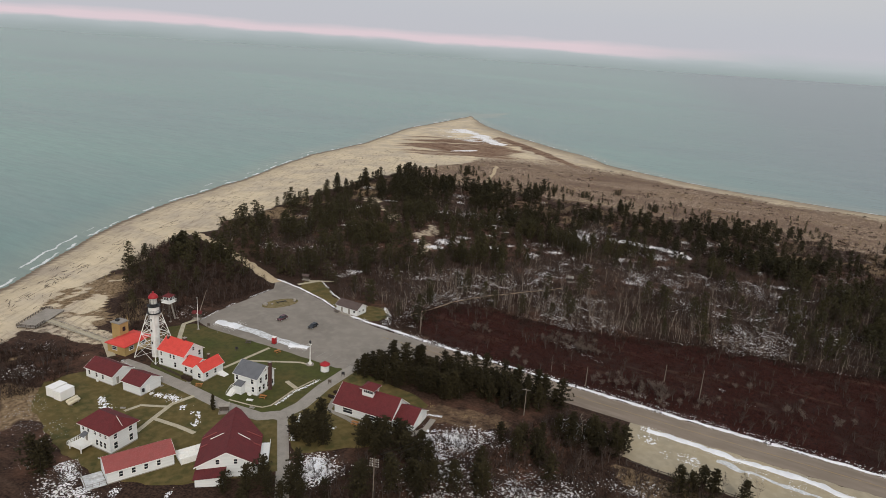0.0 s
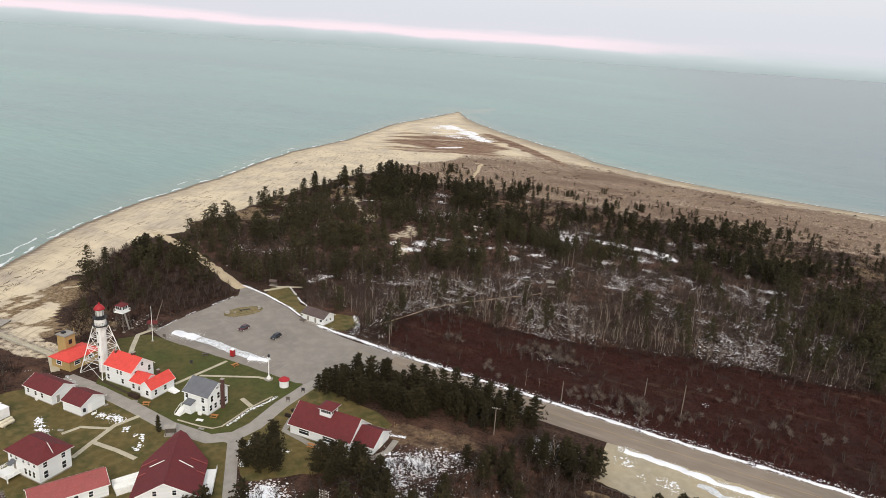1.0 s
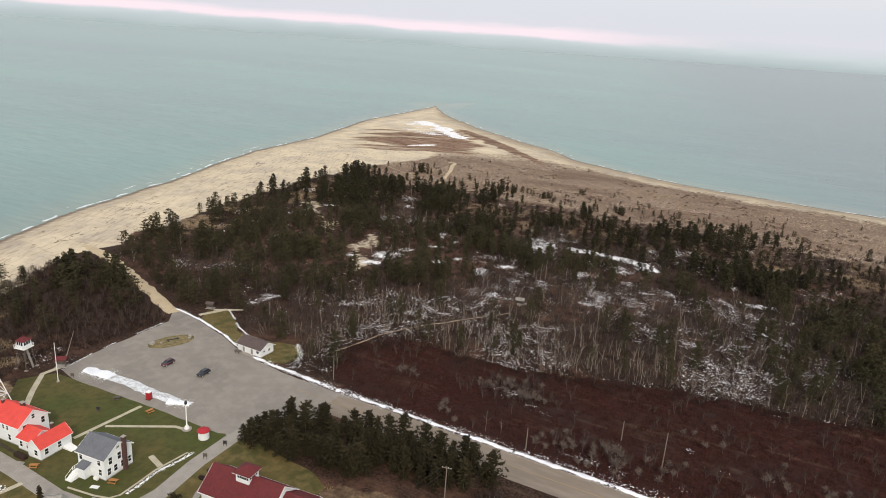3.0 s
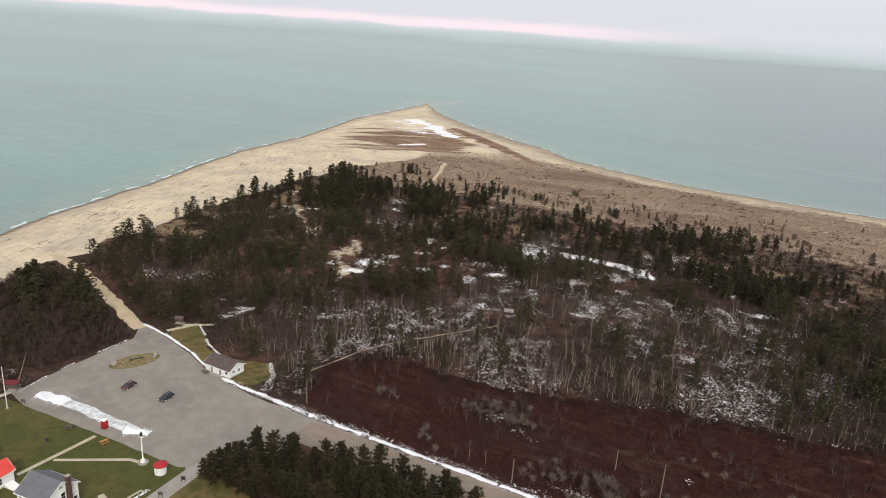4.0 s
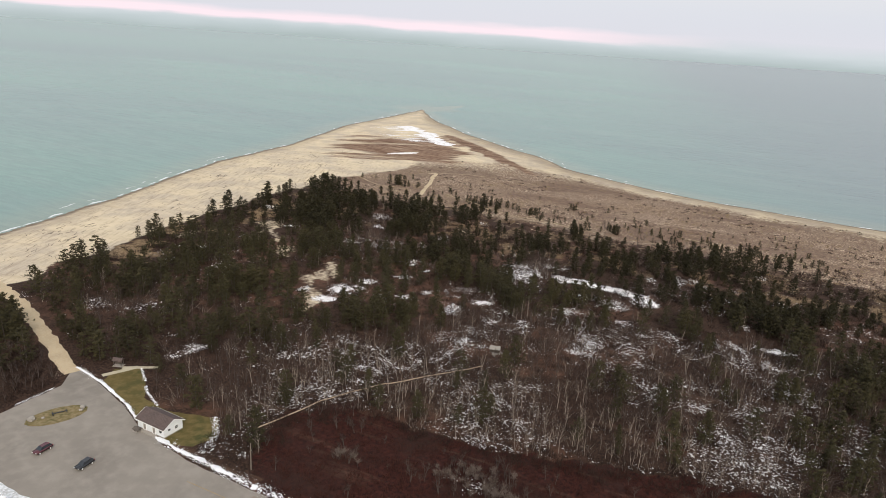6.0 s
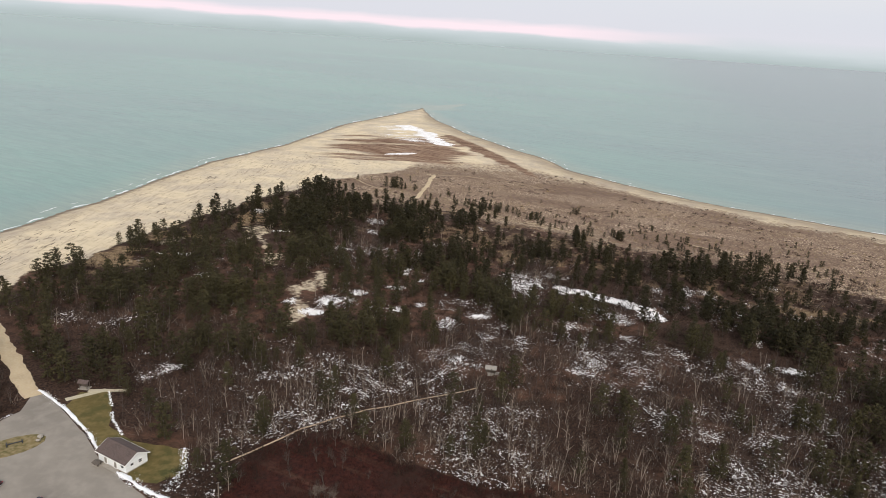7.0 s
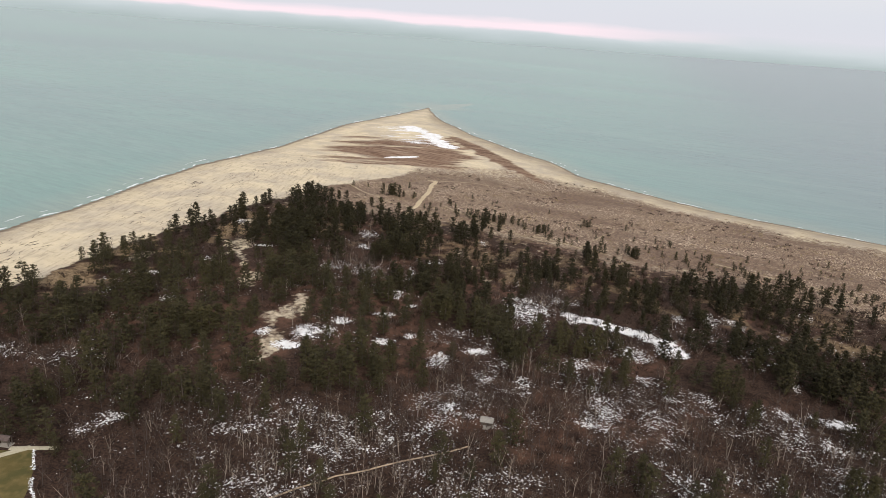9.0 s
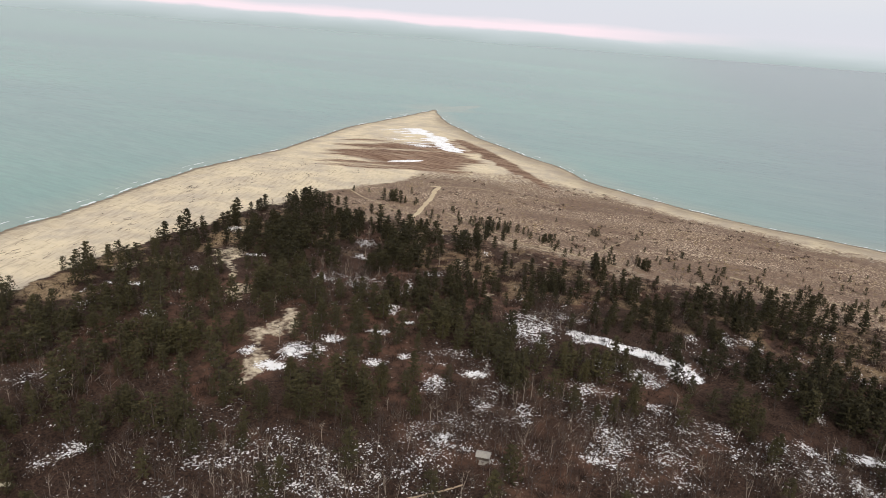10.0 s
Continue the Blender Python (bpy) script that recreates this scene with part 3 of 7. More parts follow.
    heath_part = ranged(math2('ADD', heath, math2('MULTIPLY', math2('SUBTRACT', speck, 0.5), 2.6)), 0.0, 0.7, 0.0, 0.95)
    col = mixed(math2('MULTIPLY', heath_part, ranged(heath, 0.03, 0.3)), col, heathc)
    col = mixed(ranged(math2('ADD', gravel, math2('MULTIPLY', math2('SUBTRACT', noise_at(0.12, 5.0, 23.0, (0.3, 2.2, 1)), 0.5), 0.9)), 0.05, 0.72), col, mixed(ranged(noise_at(0.25, 5.0, 27.0, (0.16, 2.0, 1)), 0.42, 0.60), (0.125, 0.070, 0.045), (0.285, 0.19, 0.13)))
    snowm = ranged(math2("ADD", snow, math2('ADD', math2("MULTIPLY", math2("SUBTRACT", noise_at(1.7, 5.0, 29.0), 0.5), 2.3), math2("MULTIPLY", math2("SUBTRACT", noise_at(0.17, 4.0, 31.0), 0.5), 0.9))), 0.685, 0.735)
    col = mixed(snowm, col, mixed(ranged(mid, 0.4, 0.62), (0.84, 0.83, 0.84), (0.70, 0.68, 0.67)))
    l.new(col, p.inputs["Base Color"])
    bp = n.new("ShaderNodeBump")
    bp.inputs["Strength"].default_value, bp.inputs["Distance"].default_value = 0.7, 0.35
    l.new(fine, bp.inputs["Height"])
    l.new(bp.outputs[0], p.inputs["Normal"])
    return m


def sheet(name, xs, ys, zf):
    """One grid of quads over xs and ys, with its corner arrays."""
    gx, gy = np.meshgrid(xs, ys)
    gx, gy = gx.ravel(), gy.ravel()
    nx, ny = len(xs), len(ys)
    i = (np.arange(ny - 1)[:, None] * nx + np.arange(nx - 1)[None, :]).ravel()
    me = bpy.data.meshes.new(name)
    me.vertices.add(nx * ny)
    me.vertices.foreach_set("co", np.stack([gx, gy, zf(gx, gy)], 1).astype(np.float32).ravel())
    q = np.stack([i, i + 1, i + nx + 1, i + nx], 1).astype(np.int32)
    me.loops.add(q.size)
    me.loops.foreach_set("vertex_index", q.ravel())
    me.polygons.add(len(q))
    me.polygons.foreach_set("loop_start", np.arange(0, q.size, 4, dtype=np.int32))
    me.polygons.foreach_set("use_smooth", np.ones(len(q), bool))
    me.update(calc_edges=True)
    me.validate()
    return me, gx, gy


def paint(me, name, r, g, b, a):
    at = me.attributes.new(name, "FLOAT_COLOR", "POINT")
    at.data.foreach_set("color", np.stack([np.clip(v, 0, 1) for v in (r, g, b, a)], 1).astype(np.float32).ravel())


def spread(lo, hi, fine, far):
    """Even steps from lo to hi, then ever wider ones out to far on both sides."""
    mid = np.arange(lo, hi + fine, fine)
    grow = np.cumsum(fine * 1.35 ** np.arange(1, 40))
    grow = grow[grow < far]
    return np.concatenate([lo - grow[::-1], mid, mid[-1] + grow])


gm, gx, gy = sheet("ground", spread(-470, 90, 2.0, 6500), spread(60, 920, 2.0, 6500), height)
c_sand, c_heath, c_bog, c_gravel, c_snow, c_grass, c_leaves = covers(gx, gy)
g_shore = shore(gx, gy)[0]
paint(gm, "cover_a", c_sand, c_heath, c_bog, c_gravel)
g_east = shore(gx, gy)[2]
paint(gm, "cover_b", c_snow, c_grass, c_leaves, np.maximum(step(4.5, 2.5, g_shore) * 0.95, (0.22 * step(26, 16, g_east) + 0.08 * step(60, 30, g_east)) * step(-425, -385, gx)) + 0.28 * step(17, 5, g_shore + 10 * (fractal(gx, gy, 18, 77) - 0.5)) * step(3.5, 6, g_shore))
ground = tagged(new("ground", gm), "sandy point with forest floor, brown heath and patchy snow", "ground", kind="structure")
gm.materials.append(ground_material())


def water_material():
    m = bpy.data.materials.new("lake_water")
    m.use_nodes = True
    n, l = m.node_tree.nodes, m.node_tree.links
    p = n["Principled BSDF"]
    p.inputs["IOR"].default_value = 1.33
    co, at = n.new("ShaderNodeTexCoord"), n.new("ShaderNodeAttribute")
    at.attribute_name = "depth"
    sp = n.new("ShaderNodeSeparateColor")
    l.new(at.outputs["Color"], sp.inputs[0])

    def tex(scale, w, stretch, detail=5.0):
        mp, tx = n.new("ShaderNodeMapping"), n.new("ShaderNodeTexNoise")
        mp.inputs["Scale"].default_value, mp.inputs["Rotation"].default_value = stretch, (0, 0, radians(-28))
        tx.noise_dimensions = "4D"
        tx.inputs["Scale"].default_value, tx.inputs["Detail"].default_value, tx.inputs["W"].default_value = scale, detail, w
        l.new(co.outputs["Object"], mp.inputs["Vector"])
        l.new(mp.outputs[0], tx.inputs["Vector"])
        return tx.outputs["Fac"]

    def ranged(v, a, b, c=0.0, d=1.0):
        rg = n.new("ShaderNodeMapRange")
        for k, val in (("From Min", a), ("From Max", b), ("To Min", c), ("To Max", d)):
            rg.inputs[k].default_value = val
        l.new(v, rg.inputs["Value"])
        return rg.outputs[0]

    def mixed(f, a, b):
        mx = n.new("ShaderNodeMix")
        mx.data_type = "RGBA"
        l.new(f, mx.inputs["Factor"])
        for k, v in (("A", a), ("B", b)):
            if isinstance(v, tuple):
                mx.inputs[k].default_value = (*v, 1)
            else:
                l.new(v, mx.inputs[k])
        return mx.outputs["Result"]

    deep = mixed(ranged(tex(0.0022, 1.0, (0.5, 1.4, 1)), 0.38, 0.62), (0.156, 0.276, 0.234), (0.138, 0.216, 0.206))
    col = mixed(sp.outputs[1], deep, (0.135, 0.162, 0.185))
    col = mixed(ranged(tex(0.02, 4.0, (0.4, 1.6, 1)), 0.45, 0.7, 0, 0.3), col, (0.19, 0.255, 0.235))
    col = mixed(sp.outputs[0], col, (0.27, 0.275, 0.215))
    # breakers: a thin broken line at the edge, and scattered ones farther out
    off = n.new("ShaderNodeAttribute")
    off.attribute_name = "offing"
    sq = n.new("ShaderNodeSeparateColor")
    l.new(off.outputs["Color"], sq.inputs[0])

    def two(op, a, b):
        q = n.new("ShaderNodeMath")
        q.operation = op
        for k, v in enumerate((a, b)):
            if isinstance(v, float):
                q.inputs[k].default_value = v
            else:
                l.new(v, q.inputs[k])
        return q.outputs[0]

    away = two("ADD", ranged(sq.outputs[0], 0, 1, -30.0, 10.0), ranged(tex(0.12, 6.0, (1, 1, 1)), 0.3, 0.7, -1.2, 1.2))
    for centre, wide, weight, rag in ((-1.2, 1.5, sq.outputs[1], 0.085), (-7.5, 1.3, sq.outputs[2], 0.05)):
        line = ranged(two("ABSOLUTE", two("SUBTRACT", away, centre), 0.0), 0.0, wide, 1.0, 0.0)
        broken = ranged(tex(rag, 8.0 + wide, (1, 1, 1)), 0.40, 0.66, -0.75, 0.75)
        col = mixed(ranged(two("MULTIPLY", line, two("ADD", weight, broken)), 0.30, 0.62, 0.0, 0.85), col, (0.74, 0.75, 0.75))
    ripple = ranged(tex(0.16, 21.0, (0.35, 2.2, 1), 6.0), 0.40, 0.64, 0.0, 0.26)
    col = mixed(ripple, col, (0.105, 0.150, 0.150))
    l.new(col, p.inputs["Base Color"])
    b1, b2 = n.new("ShaderNodeBump"), n.new("ShaderNodeBump")
    b1.inputs["Strength"].default_value, b1.inputs["Distance"].default_value = 0.8, 0.7
    b2.inputs["Strength"].default_value, b2.inputs["Distance"].default_value = 0.4, 0.2
    p.inputs['Specular IOR Level'].default_value = 0.42
    l.new(ranged(at.outputs['Alpha'], 0, 1, 0.26, 0.25), p.inputs['Roughness'])
    l.new(ranged(at.outputs['Alpha'], 0, 1, 0.8, 0.06), b1.inputs['Strength'])
    l.new(ranged(at.outputs['Alpha'], 0, 1, 0.4, 0.02), b2.inputs['Strength'])
    l.new(tex(0.09, 2.0, (0.5, 1.6, 1), 6.0), b1.inputs["Height"])
    l.new(tex(0.6, 3.0, (0.6, 1.4, 1), 4.0), b2.inputs["Height"])
    l.new(b1.outputs[0], b2.inputs["Normal"])
    l.new(b2.outputs[0], p.inputs["Normal"])
    return m


wm, wx, wy = sheet("water", spread(-560, 120, 3.0, 6500), spread(60, 1000, 3.0, 6500), lambda x, y: np.full(len(x), LAKE))
w_s, w_w, w_e = shore(wx, wy)
w_bar = 1.3 * np.exp(-((wx + 440 - (wy - 930) * 0.06) / 9) ** 2 - ((wy - 985) / 60) ** 2) + 0.8 * np.exp(-((wx + 452) / 60) ** 2 - ((wy - 950) / 70) ** 2)
paint(wm, "depth", np.maximum(step(-34, 0, w_s) * 0.45, step(0.35, 0.9, w_bar + (fractal(wx, wy, 40, 5) - 0.5) * 0.5) * 0.5), step(-250, 150, wx + 0.2 * (wy - 900)) * 0.8, np.zeros(len(wx)), step(300, 3200, np.hypot(wx + 300, wy - 500)))
paint(wm, "offing", (w_s + 30) / 40, np.where(w_w < w_e, 0.62 - 0.2 * step(380, 560, wy), 0.45), np.where(w_w < w_e, 0.42 * step(520, 330, wy), 0.0), np.ones(len(wx)))
water = tagged(new("water", wm), "choppy grey-green lake with small breakers along the beach", "water", kind="structure")
wm.materials.append(water_material())


# ---- builders ----
def part(name, bm, mat, parent, label="", smooth=False):
    """The bmesh as one mesh object under a thing or a part."""
    me = bpy.data.meshes.new(name)
    bm.normal_update()
    bm.to_mesh(me)
    bm.free()
    if smooth:
        me.polygons.foreach_set("use_smooth", np.ones(len(me.polygons), bool))
    me.materials.append(mat)
    ob = new(name, me)
    ob.parent = parent
    return tagged(ob, label)


def thing(name, m, label, category, group="", kind=""):
    ob = new(name)
    ob.matrix_world = m
    return tagged(ob, label, category, group, kind)


def box(x0, x1, y0, y1, z0, z1, bm=None, bevel=0.0):
    bm = bm or bmesh.new()
    v = [bm.verts.new((x, y, z)) for z in (z0, z1) for y in (y0, y1) for x in (x0, x1)]
    for f in ((0, 2, 3, 1), (4, 5, 7, 6), (0, 1, 5, 4), (1, 3, 7, 5), (3, 2, 6, 7), (2, 0, 4, 6)):
        bm.faces.new([v[i] for i in f])
    if bevel:
        bmesh.ops.bevel(bm, geom=list(bm.edges), offset=bevel, segments=2, affect="EDGES")
    return bm


def tube(p, q, r0, r1=None, n=8, bm=None):
    """A tapered round bar from p to q."""
    bm = bm or bmesh.new()
    p, q = Vector(p), Vector(q)
    r1 = r0 if r1 is None else r1
    turn = (q - p).to_track_quat("Z", "Y")
    rings = []
    for c, r in ((p, r0), (q, r1)):
        rings.append([bm.verts.new(c + turn @ Vector((r * math.cos(6.28318 * k / n), r * math.sin(6.28318 * k / n), 0))) for k in range(n)])
    for k in range(n):
        bm.faces.new((rings[0][k], rings[0][(k + 1) % n], rings[1][(k + 1) % n], rings[1][k]))
    bm.faces.new(rings[0][::-1])
    bm.faces.new(rings[1])
    return bm


def lathe(profile, n=16, bm=None):
    """Rings of (radius, height) turned round z, closed at both ends."""
    bm = bm or bmesh.new()
    rings = [[bm.verts.new((r * math.cos(6.28318 * k / n), r * math.sin(6.28318 * k / n), z)) for k in range(n)] for r, z in profile]
    for a, b in zip(rings, rings[1:]):
        for k in range(n):
            bm.faces.new((a[k], a[(k + 1) % n], b[(k + 1) % n], b[k]))
    bm.faces.new(rings[0][::-1])
    bm.faces.new(rings[-1])
    return bm


def extrude_x(section, x0, x1, bm=None):
    """A (y, z) outline drawn out along x."""
    bm = bm or bmesh.new()
    a = [bm.verts.new((x0, y, z)) for y, z in section]
    b = [bm.verts.new((x1, y, z)) for y, z in section]
    n = len(section)
    for k in range(n):
        bm.faces.new((a[k], b[k], b[(k + 1) % n], a[(k + 1) % n]))
    bm.faces.new(a)
    bm.faces.new(b[::-1])
    bmesh.ops.recalc_face_normals(bm, faces=bm.faces)
    return bm


def polygon(name, corners, z, mat, label, category, thick=0.05, kind="structure", rag=0.0, seed=1):
    """A thin flat slab on the ground; rag frays its edge by so many metres."""
    pts = []
    n = len(corners)
    for k in range(n):
        a, b = Vector(corners[k]), Vector(corners[(k + 1) % n])
        m = max(1, int((b - a).length / 1.2)) if rag else 1
        for i in range(m):
            c = a.lerp(b, i / m)
            if rag:
                side = Vector((-(b - a).y, (b - a).x)).normalized()
                c = c + side * rag * (2 * float(fractal(c.x * 3 + seed * 17, c.y * 3, 9, seed, 3)) - 1)
            pts.append(c)
    bm = bmesh.new()
    low = [bm.verts.new((c.x, c.y, z - thick)) for c in pts]
    high = [bm.verts.new((c.x, c.y, z)) for c in pts]
    for k in range(len(pts)):
        j = (k + 1) % len(pts)
        bm.faces.new((low[k], low[j], high[j], high[k]))
    bm.faces.new(high)
    bmesh.ops.triangulate(bm, faces=[f for f in bm.faces if len(f.verts) > 4])
    bmesh.ops.recalc_face_normals(bm, faces=bm.faces)
    ob = part(name, bm, mat, None, label)
    return tagged(ob, label, category, kind=kind)


def ribbon(name, points, width, z, mat, label, category, rag=0.0, seed=1, crown=0.0, kind="structure", gaps=0.0):
    """A strip along a line of (x, y); rag varies its two edges, crown heaps up its middle, gaps break it."""
    pts = []
    for a, b in zip(points, points[1:]):
        a, b = Vector(a), Vector(b)
        m = max(1, int((b - a).length / (0.7 if rag else 2.0)))
        pts += [a.lerp(b, i / m) for i in range(m)]
    pts.append(Vector(points[-1]))
    bm = bmesh.new()
    rows, keep = [], []
    for k, c in enumerate(pts):
        d = pts[min(k + 1, len(pts) - 1)] - pts[max(k - 1, 0)]
        side = Vector((-d.y, d.x)).normalized()
        w = []
        for s, e in ((1, 0), (-1, 50)):
            w.append(width / 2 + rag * (2 * float(fractal(c.x * 2 + e + seed * 31, c.y * 2, 7, seed + e, 3)) - 1) if rag else width / 2)
        w = [max(0.05, v) for v in w]
        zz = [float(height(np.array([c.x]), np.array([c.y]))[0]) if abs(c.x) > 190 or c.y > 212 else 0.0][0] + z
        top = crown * (0.5 + float(fractal(c.x, c.y, 2.5, seed + 9, 2))) if crown else 0.0
        rows.append([bm.verts.new((*(c + side * w[0]), zz - 0.06)), bm.verts.new((*(c + side * w[0] * 0.6), zz + top * 0.8)), bm.verts.new((*c, zz + top)), bm.verts.new((*(c - side * w[1] * 0.6), zz + top * 0.8)), bm.verts.new((*(c - side * w[1]), zz - 0.06))])
        keep.append(not gaps or float(fractal(c.x, c.y, 5, seed + 77, 2)) > gaps)
    for k, (a, b) in enumerate(zip(rows, rows[1:])):
        if keep[k]:
            for i in range(4):
                bm.faces.new((a[i], a[i + 1], b[i + 1], b[i]))
    bmesh.ops.recalc_face_normals(bm, faces=bm.faces)
    if sum(f.normal.z for f in bm.faces) < 0:
        bmesh.ops.reverse_faces(bm, faces=bm.faces)
    ob = part(name, bm, mat, None, label, smooth=crown > 0)
    return tagged(ob, label, category, kind=kind)


# ---- roads and yards ----
LOT = [(-186, 211), (-180, 203), (-180, 190), (-180, 173), (-178, 162), (-171, 160), (-144, 161), (-118, 161), (-108, 165), (-100, 183), (-100, 194.3), (-106, 194.3), (-123, 195), (-134, 196.5), (-148, 200.5), (-157, 204.5), (-173, 209.5), (-183, 213)]
polygon("parking_lot", LOT, 0.05, M_ASPHALT, "worn grey asphalt car park", "car park", rag=0.25)
ribbon("road", [(-103, 188.9), (-100.2, 188.8), (-60, 187.8), (-20, 187), (40, 187.2), (400, 190)], 10.6, 0.075, M_ROADGREY, "sanded two-lane road with faded yellow line", "road")
ribbon("centre_line", [(-119, 189.3), (-101, 189.2), (-60, 188), (-20, 187.2), (40, 187.3), (200, 188.4)], 0.15, 0.125, M_YELLOWLINE, "faded yellow centre line", "road marking")
polygon("gravel_yard", [(-30, 181.8), (-29, 163), (-14, 161.5), (30, 161), (90, 163), (90, 181.9)], 0.04, M_GRAVEL, "tan gravel yard beside the road", "yard", rag=1.1)
ribbon("driveway", [(-113.4, 165), (-113.2, 149), (-111.6, 137), (-112.6, 130.5), (-117, 126), (-130, 124.8), (-145, 126.2), (-160, 127), (-173, 126.5)], 5.2, 0.06, M_CONCRETE, "grey paved lane between the houses", "lane")
ribbon("lane", [(-113.5, 131), (-103, 119), (-96, 111), (-86, 99)], 3.4, 0.05, M_CONCRETE, "narrow grey paved lane", "lane")
# lawns
polygon("lawn_north", [(-178, 159.9), (-170, 160.2), (-144, 161.2), (-113.4, 161.5), (-113.2, 149), (-112, 137), (-113.5, 130), (-118, 126.5), (-130, 125.5), (-145, 127), (-163, 128.5), (-172, 140), (-183, 152)], 0.03, M_LAWN, "green and brown winter lawn", "lawn", rag=0.2)
polygon("lawn_south", [(-177, 114), (-173, 125.5), (-160, 126), (-145, 125.2), (-130, 124), (-117, 125), (-111, 127), (-104, 119), (-96, 110), (-104, 101), (-114, 91), (-128, 86), (-146, 88), (-170, 96), (-179, 106)], 0.03, M_DRYLAWN, "dry yellow-green winter lawn", "lawn", rag=1.2)
polygon("lawn_museum", [(-112.5, 163), (-112, 148), (-110.5, 137), (-110, 130), (-103, 122), (-98, 118), (-91, 124), (-82, 133), (-81, 146), (-82, 157), (-90, 161), (-100, 162)], 0.03, M_DRYLAWN, "dry yellow-green winter lawn", "lawn", rag=0.9)
polygon("lawn_kiosk", [(-173, 211), (-176, 217.5), (-170, 222), (-163, 217), (-156, 210.5), (-146, 208.5), (-132, 213), (-126, 206), (-128, 200), (-134, 197.5), (-148, 201.5), (-157, 205.6)], 0.03, M_DRYLAWN, "brown winter lawn beside the car park", "lawn", rag=0.4)
polygon("island", [(-167.3 + 7.4 * math.cos(k * 0.4488) * 0.40 - 3.9 * math.sin(k * 0.4488) * 0.917, 192.4 + 7.4 * math.cos(k * 0.4488) * 0.917 + 3.9 * math.sin(k * 0.4488) * 0.40) for k in range(14)], 0.14, M_ISLAND, "oval grass island in the car park", "traffic island", thick=0.15, rag=0.15)
# footpaths
for i, (pp, ww) in enumerate([
    ([(-145.4, 141), (-143.9, 160)], 1.3), ([(-143.6, 148.6), (-129, 157.6), (-125.8, 158)], 1.1), ([(-139.5, 124), (-140.8, 117.5), (-138.8, 109.4), (-137, 103)], 1.4),
    ([(-138.8, 109.8), (-131, 110.6), (-124.7, 110.7)], 1.4), ([(-140.5, 116), (-147, 112.5), (-148, 108)], 1.1), ([(-166, 142), (-174, 150), (-180.5, 157.5), (-180, 163)], 1.5),
    ([(-124.2, 145.5), (-119.2, 143.8)], 1.4), ([(-175, 219.2), (-170, 222.5), (-166.5, 225)], 1.5), ([(-175.8, 212.8), (-171.5, 222)], 1.8)]):
    ribbon("footpath", pp, ww, 0.07 + 0.004 * i, M_PATH, "cream concrete footpath", "footpath")
ribbon("path_kerb", [(-130, 128), (-123, 129), (-119.6, 130), (-118.4, 132), (-118.6, 137), (-119, 142), (-118, 151)], 0.55, 0.16, M_PATH, "cream kerb curving round the lawn", "kerb")
ribbon("footpath", [(-107, 147), (-104, 139.4), (-95, 138.2), (-84, 139.2), (-78.2, 141.6), (-76.6, 146), (-77.4, 151.5)], 1.7, 0.075, M_CONCRETE, "grey paved path round the hall", "footpath")
ribbon("sandy_track", [(-184, 209.5), (-202, 217), (-222, 225.3), (-240, 232.5), (-258, 238), (-271, 242)], 4.8, 0.10, M_SAND, "sandy track through the brush to the beach", "track", rag=1.0, seed=4)
ribbon("heath_track", [(-199, 438), (-211, 475), (-222, 513), (-230, 533), (-233, 545), (-239, 544)], 2.6, 0.25, M_SAND, "sandy track over the heath", "track", rag=0.9, seed=5)
ribbon("sand_track", [(-270, 498), (-256, 490), (-246, 485), (-228, 478), (-215, 476)], 1.4, 0.22, M_TRACK, "sandy track over the heath", "track", rag=0.7, seed=40)
ribbon("sand_track", [(-201, 493), (-184, 486), (-167, 477), (-142, 466), (-127, 468), (-110, 464), (-95, 462)], 1.6, 0.2, M_TRACK, "sandy track over the heath", "track", rag=0.72, seed=41)
ribbon("sand_track", [(-110, 466), (-107, 486), (-103, 508)], 1.0, 0.2, M_TRACK, "sandy track over the heath", "track", rag=0.48, seed=42)
ribbon("sand_track", [(-48, 484), (-22, 479), (14, 475)], 1.6, 0.2, M_TRACK, "sandy track over the heath", "track", rag=0.78, seed=43)
ribbon("sand_track", [(-234, 547), (-222, 554), (-212, 559), (-189, 565), (-160, 563)], 1.1, 0.2, M_TRACK, "faint sandy track over the heath", "track", rag=0.55, seed=44, gaps=0.3)
ribbon("boardwalk", [(-121, 212), (-118.5, 219), (-114, 234), (-105, 251), (-95.5, 264), (-88, 273), (-84, 279)], 0.55, 0.36, M_BOARDS, "pale wooden boardwalk through bare woods", "boardwalk")
# old snow: heaps of small irregular lumps, dense in the middle and broken up at the edges
def snow_lumps(spots, label, seed):
    """spots: rows of x, y, size; one low lump each."""
    rng = random.Random(seed)
    bm = bmesh.new()
    for x, y, s_ in spots:
        n, hgt = 7, min(0.16, 0.12 * s_ + 0.02) * rng.uniform(0.4, 1.3)
        a0, st = rng.uniform(0, 6.28), rng.uniform(0.5, 1.0)
        t0 = rng.uniform(0, 3.14)
        rim = []
        for k in range(n):
            a, r = a0 + 6.28318 * k / n, s_ * rng.uniform(0.45, 1.4)
            dx, dy = r * math.cos(a), r * st * math.sin(a)
            rim.append(bm.verts.new((x + dx * math.cos(t0) - dy * math.sin(t0), y + dx * math.sin(t0) + dy * math.cos(t0), 0.02)))
        top = bm.verts.new((x + rng.uniform(-0.2, 0.2) * s_, y + rng.uniform(-0.2, 0.2) * s_, 0.075 + hgt))
        for k in range(n):
            bm.faces.new((rim[k], rim[(k + 1) % n], top))
    ob = part("snow", bm, M_SNOW, None, label)
    return tagged(ob, label, "snow", kind="stuff")


